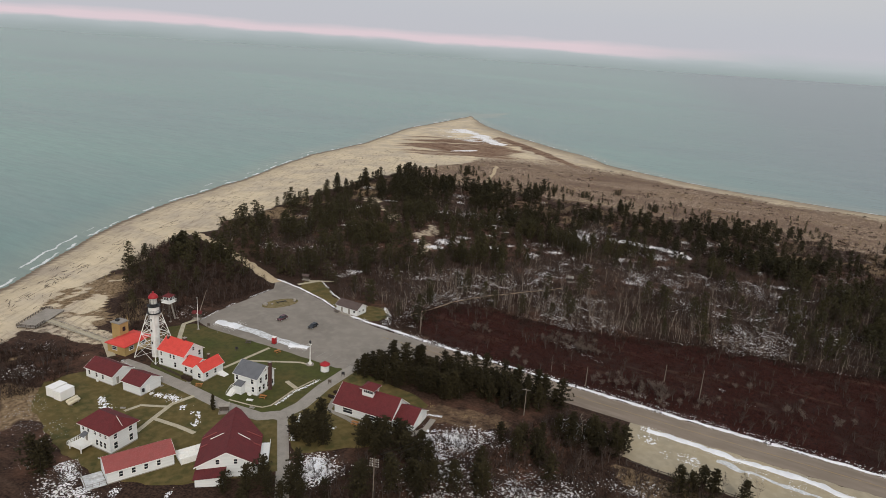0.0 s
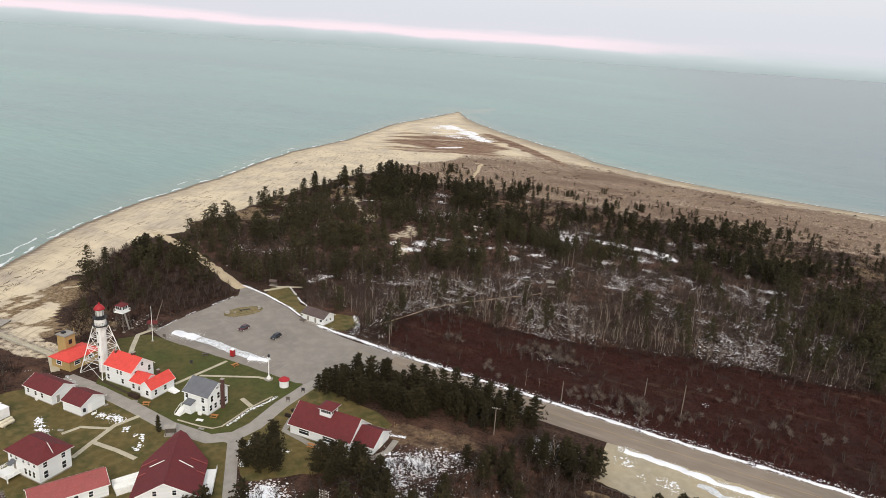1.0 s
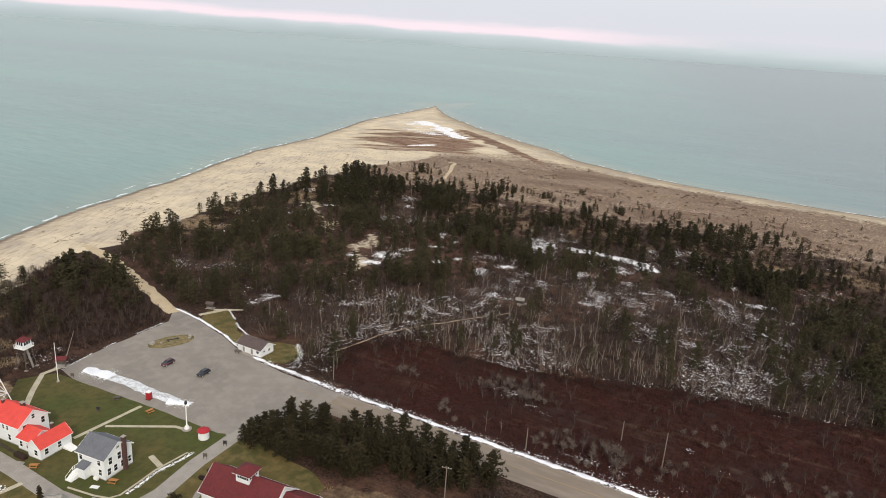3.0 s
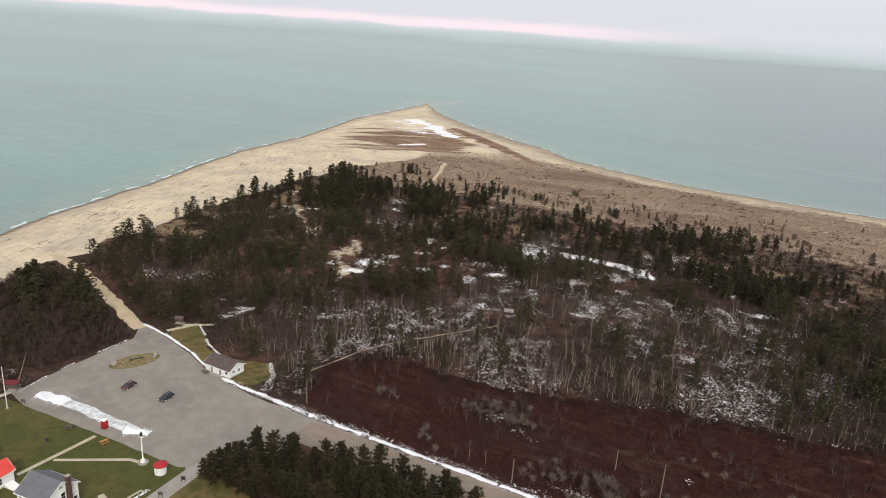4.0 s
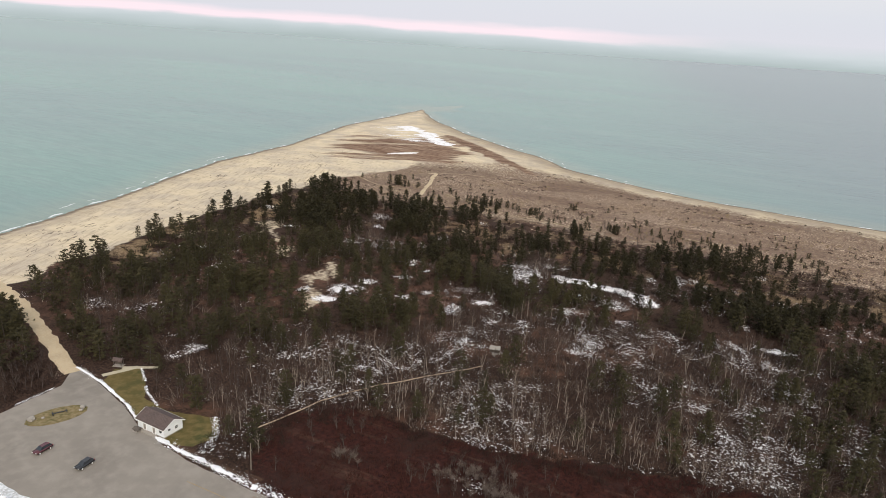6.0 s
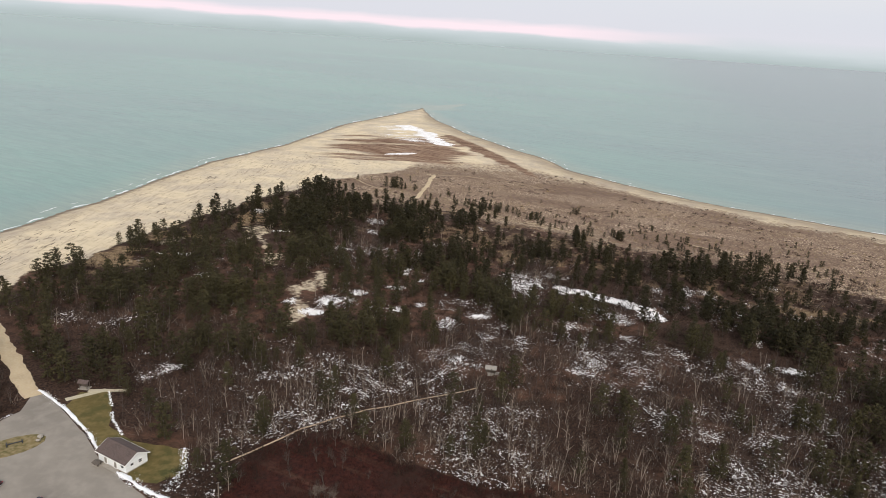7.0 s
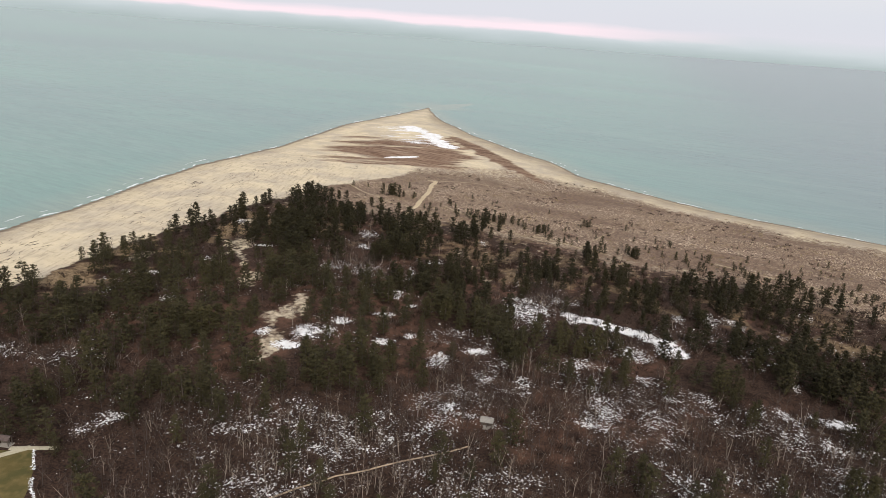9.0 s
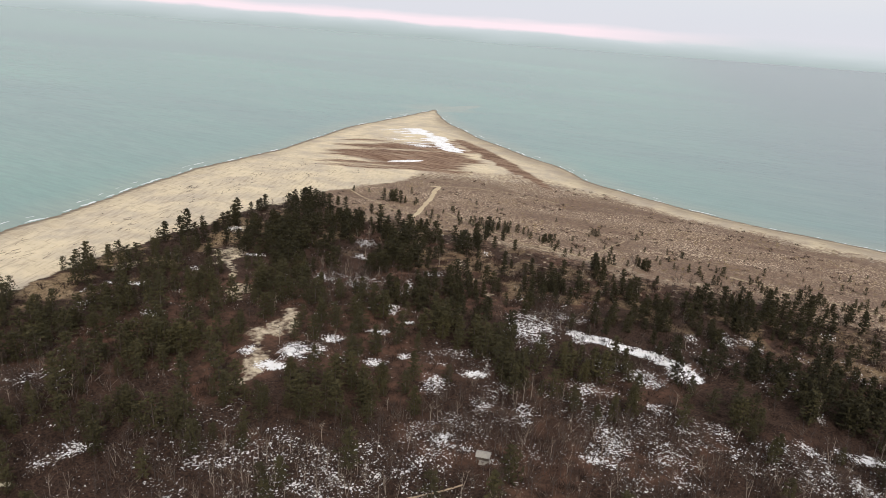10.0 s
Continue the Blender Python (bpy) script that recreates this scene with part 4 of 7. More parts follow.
def snow_line(points, width, per_metre, label, seed, size=(0.2, 0.75), thin=0.0):
    rng, spots = random.Random(seed), []
    for (ax, ay), (bx, by) in zip(points, points[1:]):
        ln = math.hypot(bx - ax, by - ay)
        nx, ny = -(by - ay) / ln, (bx - ax) / ln
        for k in range(int(ln * per_metre * 1.7)):
            t = rng.random()
            x, y = ax + t * (bx - ax), ay + t * (by - ay)
            if thin and float(fractal(np.array([x]), np.array([y]), 4.5, seed, 2)[0]) < thin:
                continue
            w = width * (0.35 + 1.3 * float(fractal(np.array([x * 1.7]), np.array([y * 1.7]), 6, seed + 5, 2)[0]))
            off = rng.gauss(0, 0.38) * w
            spots.append((x + nx * off, y + ny * off, 0.68 * rng.uniform(*size) * max(0.35, 1 - 0.8 * abs(off) / w)))
    return snow_lumps(spots, label, seed)


# the closed middle of the larger banks
ribbon("snow_bank", [(-138, 198), (-128, 197.2), (-118, 196.4), (-106, 195.4), (-85, 194.8), (-60, 194.0), (-20, 193.0), (40, 193.2), (110, 194.3)], 1.0, 0.09, M_SNOW, "ragged snow bank along the road", "snow", rag=1.1, seed=7, crown=0.16, kind="stuff", gaps=0.3)
ribbon("snow_bank", [(-186, 212.5), (-173, 210.3), (-157, 205.4), (-148, 201.3), (-138, 198)], 0.6, 0.09, M_SNOW, "thin snow bank along the car park", "snow", rag=0.45, seed=6, crown=0.1, kind="stuff", gaps=0.3)
ribbon("snow_bank", [(-173, 165), (-169, 166.4), (-163, 166.4)], 3.4, 0.09, M_SNOW, "ploughed snow heap on the asphalt", "snow", rag=1.9, seed=17, crown=0.2, kind="stuff")
ribbon("slush", [(-166, 166.4), (-163, 166.6), (-157, 167.2), (-150, 166.6), (-144, 166.4), (-138, 166.6)], 4.6, 0.07, M_SLUSH, "thin wet snow smeared on the asphalt", "snow", rag=1.0, seed=18, kind="stuff")
ribbon("snow_bank", [(-140, 165.0), (-137.0, 166.4), (-133.6, 167.2)], 2.6, 0.10, M_SNOW, "ploughed snow heap on the asphalt", "snow", rag=1.7, seed=19, crown=0.2, kind="stuff")
ribbon("snow_bank", [(-25, 180.6), (-12, 180.2), (0, 178.8), (14, 179.6), (26, 177), (45, 177)], 2.2, 0.09, M_SNOW, "dirty snow ridge on the gravel yard", "snow", rag=1.3, seed=13, crown=0.15, kind="stuff")
ribbon("slush", [(-6, 175), (10, 174), (30, 172), (50, 172)], 2.4, 0.07, M_SLUSH, "dirty melting snow on the gravel yard", "snow", rag=2.3, seed=14, kind="stuff")


snow_line([(-186, 212.5), (-173, 210.3), (-157, 205.4), (-148, 201.3), (-136, 197.6)], 1.0, 8, "ragged snow line along the car park", 6, (0.15, 0.5))
snow_line([(-138, 198), (-128, 197.2), (-118, 196.4), (-106, 195.4), (-85, 194.8)], 2.0, 12, "ragged snow bank along the road", 7, (0.12, 0.5))
snow_line([(-85, 194.8), (-60, 194.0), (-20, 193.0), (40, 193.2), (110, 194.3)], 1.8, 10, "ragged snow bank along the road", 8, (0.12, 0.5))
snow_line([(-112, 196.6), (-60, 195.6), (-20, 195.2), (60, 195.4)], 2.6, 3, "broken snow on the road verge", 9, (0.12, 0.4))
snow_line([(-180.6, 203), (-180.8, 188), (-180.6, 175), (-178.4, 162)], 0.7, 5, "thin broken snow line beside the car park", 10, (0.12, 0.36), 0.45)
snow_line([(-171, 222.5), (-166, 219), (-158, 213), (-150, 209.3)], 0.8, 7, "ragged snow line on the lawn edge", 11, (0.15, 0.42), 0.3)
snow_line([(-133, 213), (-127, 207), (-124.5, 199)], 1.5, 9, "ragged snow on the lawn edge", 12, (0.15, 0.5))
snow_line([(-27, 181.0), (-12, 180.4), (0, 178.8), (14, 179.6), (26, 177), (45, 177)], 2.4, 14, "dirty snow ridge on the gravel yard", 13, (0.12, 0.5), 0.25)
snow_line([(-4, 175.5), (10, 174), (30, 172), (50, 172)], 5.0, 6, "dirty snow on the gravel yard", 14, (0.15, 0.6), 0.46)
snow_line([(-26, 177), (-18, 171), (-10, 173), (-14, 166)], 3.6, 4, "melting snow on the gravel yard", 15, (0.2, 0.8), 0.52)
snow_line([(-117.6, 133), (-117.8, 137), (-118.4, 142), (-117.2, 147), (-117, 152)], 0.9, 7, "broken snow line beside the lawn path", 16, (0.15, 0.55), 0.36)
snow_line([(-173, 165.3), (-169, 166.2), (-163, 166.4)], 4.6, 50, "ploughed snow heap on the asphalt", 17, (0.15, 0.5))
snow_line([(-163, 166.2), (-157, 167.0), (-150, 165.6), (-144, 165.6), (-139, 166.3)], 1.3, 10, "ploughed snow ridge on the asphalt", 18, (0.15, 0.6))
snow_line([(-139.8, 165.0), (-137, 166.6), (-133.6, 167.4)], 3.8, 40, "ploughed snow heap on the asphalt", 19, (0.15, 0.5))
snow_line([(-109.4, 134), (-108, 130), (-105.5, 126), (-102, 121.6)], 1.1, 9, "broken snow beside the narrow lane", 31, (0.12, 0.5), 0.35)
snow_line([(-107, 171.2), (-103, 172.2)], 1.6, 20, "snow heap beside the conifers", 20, (0.2, 0.6))
snow_line([(-148.5, 118.6), (-143.5, 120.2), (-140, 119.6)], 2.2, 7, "broken snow on the dry lawn", 21, (0.2, 0.95), 0.4)
snow_line([(-138, 119), (-135.5, 115.5), (-131, 118.2), (-127.5, 113)], 1.8, 3, "broken snow on the dry lawn", 22, (0.25, 1.0), 0.42)
snow_line([(-159.5, 109.5), (-156, 107.6), (-150, 105)], 1.8, 9, "broken snow on the dry lawn", 23, (0.2, 0.9), 0.4)
snow_line([(-177, 100), (-170, 97), (-160, 95), (-150, 90)], 6.0, 5, "broken snow among the dry grass", 24, (0.06, 0.22), 0.42)
snow_line([(-170, 92), (-160, 88), (-150, 84), (-144, 80)], 6.0, 6, "broken snow among the dry grass", 36, (0.06, 0.24), 0.42)
snow_line([(-140, 85), (-133, 82.5), (-126, 80)], 3.6, 34, "broken snow among the dry grass", 25, (0.1, 0.4), 0.34)
snow_line([(-122, 84), (-114, 88), (-110, 90)], 2.6, 22, "broken snow beside the long building", 37, (0.1, 0.4), 0.36)
snow_line([(-108.6, 133.4), (-107.2, 130), (-105, 126)], 1.4, 12, "broken snow at the lane's bend", 26, (0.15, 0.5), 0.35)
snow_line([(-107.5, 146.4), (-103.5, 146.2)], 0.8, 9, "broken snow by the hedges", 27, (0.15, 0.45))
snow_line([(-100.5, 131.8), (-96.5, 132.6)], 1.0, 12, "broken snow beside the hall", 28, (0.12, 0.45))
snow_line([(-92, 119.5), (-90, 115.5), (-86, 113)], 3.8, 36, "broken snow under the shrubs", 29, (0.15, 0.6))
snow_line([(-76, 146), (-72, 140), (-66, 136)], 3.6, 26, "broken snow under the shrubs", 30, (0.15, 0.6), 0.3)
snow_line([(-68, 132), (-60, 122), (-52, 128), (-46, 138)], 8.0, 12, "broken snow under the shrubs", 31, (0.10, 0.4), 0.5)
snow_line([(-48, 172), (-40, 170), (-36, 174)], 4.0, 22, "broken snow under the shrubs", 32, (0.12, 0.5), 0.35)
snow_line([(-88, 152.6), (-82, 152.2), (-76, 154)], 1.0, 12, "broken snow behind the hall", 33, (0.12, 0.45))
snow_line([(-174, 127.5), (-168, 126)], 1.0, 6, "broken snow beside the lane", 34, (0.12, 0.45))
snow_line([(-200, 130), (-190, 125), (-184, 122)], 3.0, 4, "broken snow in the brush", 35, (0.12, 0.5), 0.45)
# bay lines in the car park
for i in range(9):
    ribbon("bay_line", [(-133 + 2.9 * i, 163.4), (-133 + 2.9 * i, 168.2)], 0.12, 0.14, M_WHITELINE, "faded white bay line", "road marking")


# ---- houses ----
def opening(parent, L, W, face, u, z, w, h, door=None):
    """A window (or door) set on a wall face: S and N at -y and +y, E and W at +x and -x."""
    turn = {"S": pose(u, -W / 2, z), "N": pose(u, W / 2, z, 0, 0, 180), "E": pose(L / 2, u, z, 0, 0, 90), "W": pose(-L / 2, u, z, 0, 0, -90)}[face]
    bm, t = bmesh.new(), 0.13
    for a in ((-w / 2 - t, -w / 2, -h / 2 - t, h / 2 + t), (w / 2, w / 2 + t, -h / 2 - t, h / 2 + t), (-w / 2, w / 2, h / 2, h / 2 + t), (-w / 2, w / 2, -h / 2 - t, -h / 2)):
        box(a[0], a[1], -0.09, 0.01, a[2], a[3], bm)
    if not door:
        box(-w / 2, w / 2, -0.06, 0.01, -0.04, 0.04, bm)
        box(-w / 2 - t - 0.05, w / 2 + t + 0.05, -0.14, -0.09, -h / 2 - t, -h / 2 - t + 0.07, bm)
    bmesh.ops.transform(bm, matrix=turn, verts=bm.verts)
    f = part("door_frame" if door else "window", bm, M_TRIM, parent)
    bm = box(-w / 2, w / 2, -0.03, 0.01, -h / 2, h / 2)
    bmesh.ops.transform(bm, matrix=turn, verts=bm.verts)
    part("door" if door else "pane", bm, door or M_PANE, f, "" if door else "dark glass pane")


def slope(parent, L, y0, z0, y1, z1, over, mat, name="roof_slope", t=0.16):
    part(name, extrude_x([(y0, z0), (y1, z1), (y1, z1 + t), (y0, z0 + t)], -L / 2 - over, L / 2 + over), mat, parent)


def gabled(parent, L, W, eave, ridge, roof, wall, over=0.35, base=0.0):
    """Walls, two roof slopes, ridge cap, barge boards and footing; the ridge runs along x."""
    k = (ridge - eave) / (W / 2)
    part("wall", extrude_x([(-W / 2, base + 0.3), (W / 2, base + 0.3), (W / 2, eave), (0, ridge), (-W / 2, eave)], -L / 2, L / 2), wall, parent)
    part("footing", box(-L / 2 + 0.04, L / 2 - 0.04, -W / 2 + 0.04, W / 2 - 0.04, base - 0.2, base + 0.32), M_CONCRETE, parent)
    for s in (-1, 1):
        slope(parent, L, s * (W / 2 + over), eave - k * over + 0.02, 0, ridge + 0.02, over, roof)
        for e in (-1, 1):
            x = e * (L / 2 + over + 0.03)
            part("barge_board", extrude_x([(s * (W / 2 + over), eave - k * over - 0.06), (0, ridge - 0.06), (0, ridge + 0.17), (s * (W / 2 + over), eave - k * over + 0.17)], x - 0.03, x + 0.03), M_TRIM, parent)
        part("gutter", box(-L / 2 - over, L / 2 + over, s * (W / 2 + over + 0.06) - 0.06, s * (W / 2 + over + 0.06) + 0.06, eave - k * over - 0.03, eave - k * over + 0.11), M_TRIM, parent)
    part("ridge_cap", extrude_x([(-0.22, ridge + 0.19 - 0.22 * k), (0, ridge + 0.2), (0.22, ridge + 0.19 - 0.22 * k), (0, ridge + 0.25)], -L / 2 - over, L / 2 + over), roof, parent)


def stack(parent, x, y, z0, z1, w=0.7, mat=None, name="chimney"):
    c = part(name, box(x - w / 2, x + w / 2, y - w / 2, y + w / 2, z0, z1), mat or M_BRICK, parent, "brick chimney")
    part("cap", box(x - w / 2 - 0.08, x + w / 2 + 0.08, y - w / 2 - 0.08, y + w / 2 + 0.08, z1, z1 + 0.14), M_CONCRETE, c)


def steps(parent, x, y, rz, n, w, mat=None):
    """A flight of n steps that comes down along local -y."""
    bm = bmesh.new()
    for k in range(n):
        box(-w / 2, w / 2, -0.28 * (n - k), -0.28 * (n - k - 1), 0, 0.18 * (k + 1), bm)
    for s in (-1, 1):
        tube((s * w / 2, -0.28 * n, 0.9), (s * w / 2, 0, 0.9 + 0.18 * n), 0.05, n=5, bm=bm)
        tube((s * w / 2, -0.28 * n, 0), (s * w / 2, -0.28 * n, 0.95), 0.05, n=5, bm=bm)
    bmesh.ops.transform(bm, matrix=pose(x, y, 0, 0, 0, rz), verts=bm.verts)
    part("steps", bm, mat or M_TRIM, parent)


def railing(parent, pts, z, mat, posts=2.0, hgt=1.0, r=0.05):
    for a, b in zip(pts, pts[1:]):
        a, b = Vector((*a, z)), Vector((*b, z))
        bm = bmesh.new()
        m = max(1, round((b - a).length / posts))
        for hh in (hgt, hgt * 0.5):
            tube(a + Vector((0, 0, hh)), b + Vector((0, 0, hh)), r * 0.8, n=5, bm=bm)
        for i in range(m + 1):
            c = a.lerp(b, i / m)
            tube(c, c + Vector((0, 0, hgt)), r, n=5, bm=bm)
        part("railing", bm, mat, parent)


# long white shed and small white shed
h = thing("storage_shed", pose(-167.4, 118.4, 0, 0, 0, 2), "long white shed with dark red shingle roof", "shed", "red-roofed sheds")
gabled(h, 11.0, 7.0, 3.1, 5.0, M_MAROON, M_SIDING)
for u in (-4.0, -1.0, 1.6):
    opening(h, 11, 7, "S", u, 1.9, 0.8, 1.3)
opening(h, 11, 7, "E", -1.8, 1.4, 0.95, 2.1, M_GREYWOOD)
part("vent_box", box(-0.9, -0.2, -4.0, -3.52, 0.0, 1.0), M_TRIM, h)
h = thing("small_shed", pose(-154.4, 119.0, 0, 0, 0, 3), "small white shed with dark red shingle roof", "shed", "red-roofed sheds")
gabled(h, 6.8, 7.2, 3.1, 4.9, M_MAROON, M_SIDING)
opening(h, 6.8, 7.2, "E", -1.0, 1.4, 0.9, 2.1, M_TRIM)
part("meter_box", box(3.4, 3.75, -3.1, -2.5, 1.2, 2.2), M_BLACK, h)
steps(h, 4.4, -1.0, 90, 2, 1.2)

# keeper's house with its wing
h = thing("keepers_house", pose(-157.6, 135.9, 0, 0, 0, 3), "white two-storey house with bright red shingle roof", "house", "white houses")
gabled(h, 10.2, 7.8, 5.3, 8.1, M_RED, M_SIDING)
for u in (-3.9, -0.2, 1.2):
    opening(h, 10.2, 7.8, "S", u, 4.1, 0.7, 1.2)
for u in (-3.9, 1.6):
    opening(h, 10.2, 7.8, "S", u, 1.7, 0.9, 1.5)
for u, z in ((-2.4, 4.3), (2.4, 4.3), (-2.4, 1.8)):
    opening(h, 10.2, 7.8, "E", u, z, 0.9, 1.6)
opening(h, 10.2, 7.8, "E", 0, 6.4, 0.8, 1.1)
stack(h, 1.5, 0.3, 7.2, 8.9, 0.9)
stack(h, -4.2, -0.6, 6.8, 8.5, 0.6)
part("passage", extrude_x([(-1.2, 0), (1.2, 0), (1.2, 2.8), (0, 3.5), (-1.2, 2.8)], -8.2, -5.12), M_SIDING, h)
part("passage_roof", extrude_x([(-1.4, 2.7), (0, 3.56), (1.4, 2.7), (1.4, 2.82), (0, 3.7), (-1.4, 2.82)], -8.2, -5.14), M_RED, h)
w = thing("keepers_house_wing", pose(-149.9, 134.6, 0, 0, 0, 3), "white one-storey wing with bright red cross-gabled roof", "house", "white houses")
gabled(w, 4.7, 5.6, 3.2, 4.9, M_RED, M_SIDING, 0.3)
for u in (-1.2, 1.0):
    opening(w, 4.7, 5.6, "S", u, 1.8, 0.9, 1.4)
w = thing("keepers_house_porch", pose(-145.6, 135.2, 0, 0, 0, 93), "white gabled porch room with bright red roof", "house", "white houses")
gabled(w, 8.2, 4.2, 3.2, 5.1, M_RED, M_SIDING, 0.3)
for u in (-2.6, 0.8):
    opening(w, 8.2, 4.2, "S", u, 1.8, 0.9, 1.4)
opening(w, 8.2, 4.2, "W", -0.6, 1.8, 1.0, 1.4)
stack(w, 2.0, 1.5, 3.6, 5.7, 0.6)
part("ramp", extrude_x([(-2.12, 0.0), (-2.12, 0.75), (-4.8, 0.08), (-4.8, 0.0)], 1.6, 3.6), M_TRIM, w)

# tan signal building with its tower
h = thing("signal_building", pose(-179.0, 134.3, 0, 0, 0, 5), "tan block building with bright red roof", "house")
W_, L_ = 10.4, 7.2
part("wall", box(-L_ / 2, L_ / 2, -W_ / 2, W_ / 2, 0, 3.35), M_TAN, h)
bm = bmesh.new()
e = [bm.verts.new(c) for c in ((-L_ / 2 - 0.6, -W_ / 2 - 0.6, 3.3), (L_ / 2 + 0.6, -W_ / 2 - 0.6, 3.3), (L_ / 2 + 0.6, W_ / 2 + 0.6, 3.3), (-L_ / 2 - 0.6, W_ / 2 + 0.6, 3.3))]
r = [bm.verts.new(c) for c in ((0, -W_ / 2 + 3.0, 4.7), (0, W_ / 2 - 3.0, 4.7))]
for f in ((e[0], e[1], r[0]), (e[1], e[2], r[1], r[0]), (e[2], e[3], r[1]), (e[3], e[0], r[0], r[1]), (e[3], e[2], e[1], e[0])):
    bm.faces.new(f)
part("hip_roof", bm, M_RED, h)
part("fascia", box(-L_ / 2 - 0.58, L_ / 2 + 0.58, -W_ / 2 - 0.58, W_ / 2 + 0.58, 3.12, 3.296), M_RED, h)
for u in (-0.6,):
    opening(h, L_, W_, "S", u, 2.0, 1.9, 1.1)
for u in (-2.6, 2.2):
    opening(h, L_, W_, "E", u, 2.0, 1.7, 1.1)
tw = part("tower", box(-6.6, -3.2, -0.5, 2.9, 0, 7.6), M_TAN, h)
part("tower_roof", box(-6.9, -2.9, -0.8, 3.2, 7.6, 7.85), M_GREYWOOD, tw)
part("tower_window", box(-3.21, -3.13, 0.6, 1.7, 4.8, 6.2), M_PANE, tw)
part("vent", box(-6.0, -5.0, 0.4, 1.4, 7.86, 8.5), M_BLACK, tw)
part("tower_post", tube((-3.3, 2.8, 7.8), (-3.3, 2.8, 9.4), 0.12, n=6), M_TAN, tw)

# white house with grey roof
h = thing("crew_house", pose(-129.2, 137.3, 0, 0, 0, 4), "white two-storey house with grey shingle roof and brick chimney", "house", "white houses")
gabled(h, 8.0, 7.8, 5.5, 8.0, M_SLATE, M_SIDING)
for u in (-2.3, 0.2):
    opening(h, 8, 7.8, "E", u, 4.4, 0.95, 1.7)
for u in (-2.8, -1.0, 1.0):
    opening(h, 8, 7.8, "E", u, 1.9, 0.95, 1.6)
opening(h, 8, 7.8, "E", 3.0, 1.9, 0.8, 1.5)
opening(h, 8, 7.8, "E", -0.1, 6.7, 0.9, 0.55)
for u in (-3.0, 2.4):
    opening(h, 8, 7.8, "S", u, 4.4, 0.9, 1.6)
opening(h, 8, 7.8, "S", 2.6, 1.9, 0.9, 1.5)
stack(h, 4.42, 1.4, 0, 8.7, 0.8)
pr = part("porch_wall", box(-2.2, -0.2, -5.7, -3.92, 0.2, 2.9), M_SIDING, h)
part("porch_landing", box(-3.9, -2.2, -5.7, -3.92, 1.2, 1.35), M_TRIM, pr)
for yy in (-5.6, -4.1):
    part("landing_post", box(-3.85, -3.7, yy - 0.08, yy + 0.08, 0.0, 1.2), M_TRIM, pr)
part("porch_roof", extrude_x([(-6.0, 2.9), (-3.9, 3.6), (-3.9, 3.75), (-6.0, 3.05)], -2.6, 0.1), M_SLATE, pr)
steps(h, -3.05, -5.7, 0, 7, 1.7)
railing(h, [(-3.85, -3.95), (-3.85, -5.65)], 1.35, M_TRIM, 0.6, 1.0, 0.06)
part("tank", box(1.2, 2.4, -4.9, -4.1, 0.05, 1.0, bevel=0.2), M_TRIM, h)

# museum hall with cupola and lower annex
h = thing("museum_hall", pose(-93.4, 144.6, 0, 0, 0, 4), "long white hall with dark red roof and cupola", "hall")
gabled(h, 17.6, 9.6, 3.2, 7.0, M_MAROON, M_SIDING, 0.5)
opening(h, 17.6, 9.6, "S", -4.6, 1.8, 3.0, 1.5)
opening(h, 17.6, 9.6, "S", 2.5, 1.8, 3.0, 1.5)
opening(h, 17.6, 9.6, "W", -1.0, 1.4, 1.8, 2.2, M_TRIM)
cu = part("cupola", box(-2.0, 1.4, -1.7, 1.7, 5.6, 8.1), M_SIDING, h)
for k in range(5):
    part("cupola_pane", box(-1.5 + 0.58 * k, -1.05 + 0.58 * k, -1.76, -1.69, 6.9, 7.8), M_PANE, cu)
for k in range(4):
    part("cupola_pane", box(1.39, 1.46, -1.3 + 0.68 * k, -0.85 + 0.68 * k, 6.9, 7.8), M_PANE, cu)
bm = bmesh.new()
e = [bm.verts.new(c) for c in ((-2.6, -2.3, 8.1), (2.0, -2.3, 8.1), (2.0, 2.3, 8.1), (-2.6, 2.3, 8.1))]
t_ = bm.verts.new((-0.3, 0, 9.5))
for i in range(4):
    bm.faces.new((e[i], e[(i + 1) % 4], t_))
bm.faces.new(e[::-1])
part("cupola_roof", bm, M_MAROON, cu)
part("cupola_cornice", box(-2.55, 1.95, -2.25, 2.25, 7.95, 8.097), M_TRIM, cu)
w = thing("museum_annex", pose(-81.8, 146.6, 0, 0, 0, 4), "low white annex with dark red roof", "hall")
gabled(w, 5.6, 8.6, 2.4, 4.7, M_MAROON, M_SIDING, 0.4)
opening(w, 5.6, 8.6, "E", 0, 1.4, 1.8, 2.1, M_TRIM)

# dormitory with hipped roof
h = thing("dormitory", pose(-138.9, 96.8, 0, 0, 0, 2), "white two-storey building with dark red hipped roof", "house", "white houses")
part("wall", box(-5.2, 5.2, -3.9, 3.9, 0.4, 5.5), M_SIDING, h)
part("footing", box(-5.15, 5.15, -3.85, 3.85, -0.2, 0.42), M_CONCRETE, h)
bm = bmesh.new()
e = [bm.verts.new(c) for c in ((-5.8, -4.5, 5.45), (5.8, -4.5, 5.45), (5.8, 4.5, 5.45), (-5.8, 4.5, 5.45))]
r = [bm.verts.new(c) for c in ((-3.0, 0, 7.9), (3.0, 0, 7.9))]
for f in ((e[0], e[1], r[1], r[0]), (e[1], e[2], r[1]), (e[2], e[3], r[0], r[1]), (e[3], e[0], r[0]), (e[3], e[2], e[1], e[0])):
    bm.faces.new(f)
part("hip_roof", bm, M_MAROON, h)
part("fascia", box(-5.78, 5.78, -4.48, 4.48, 5.28, 5.446), M_TRIM, h)
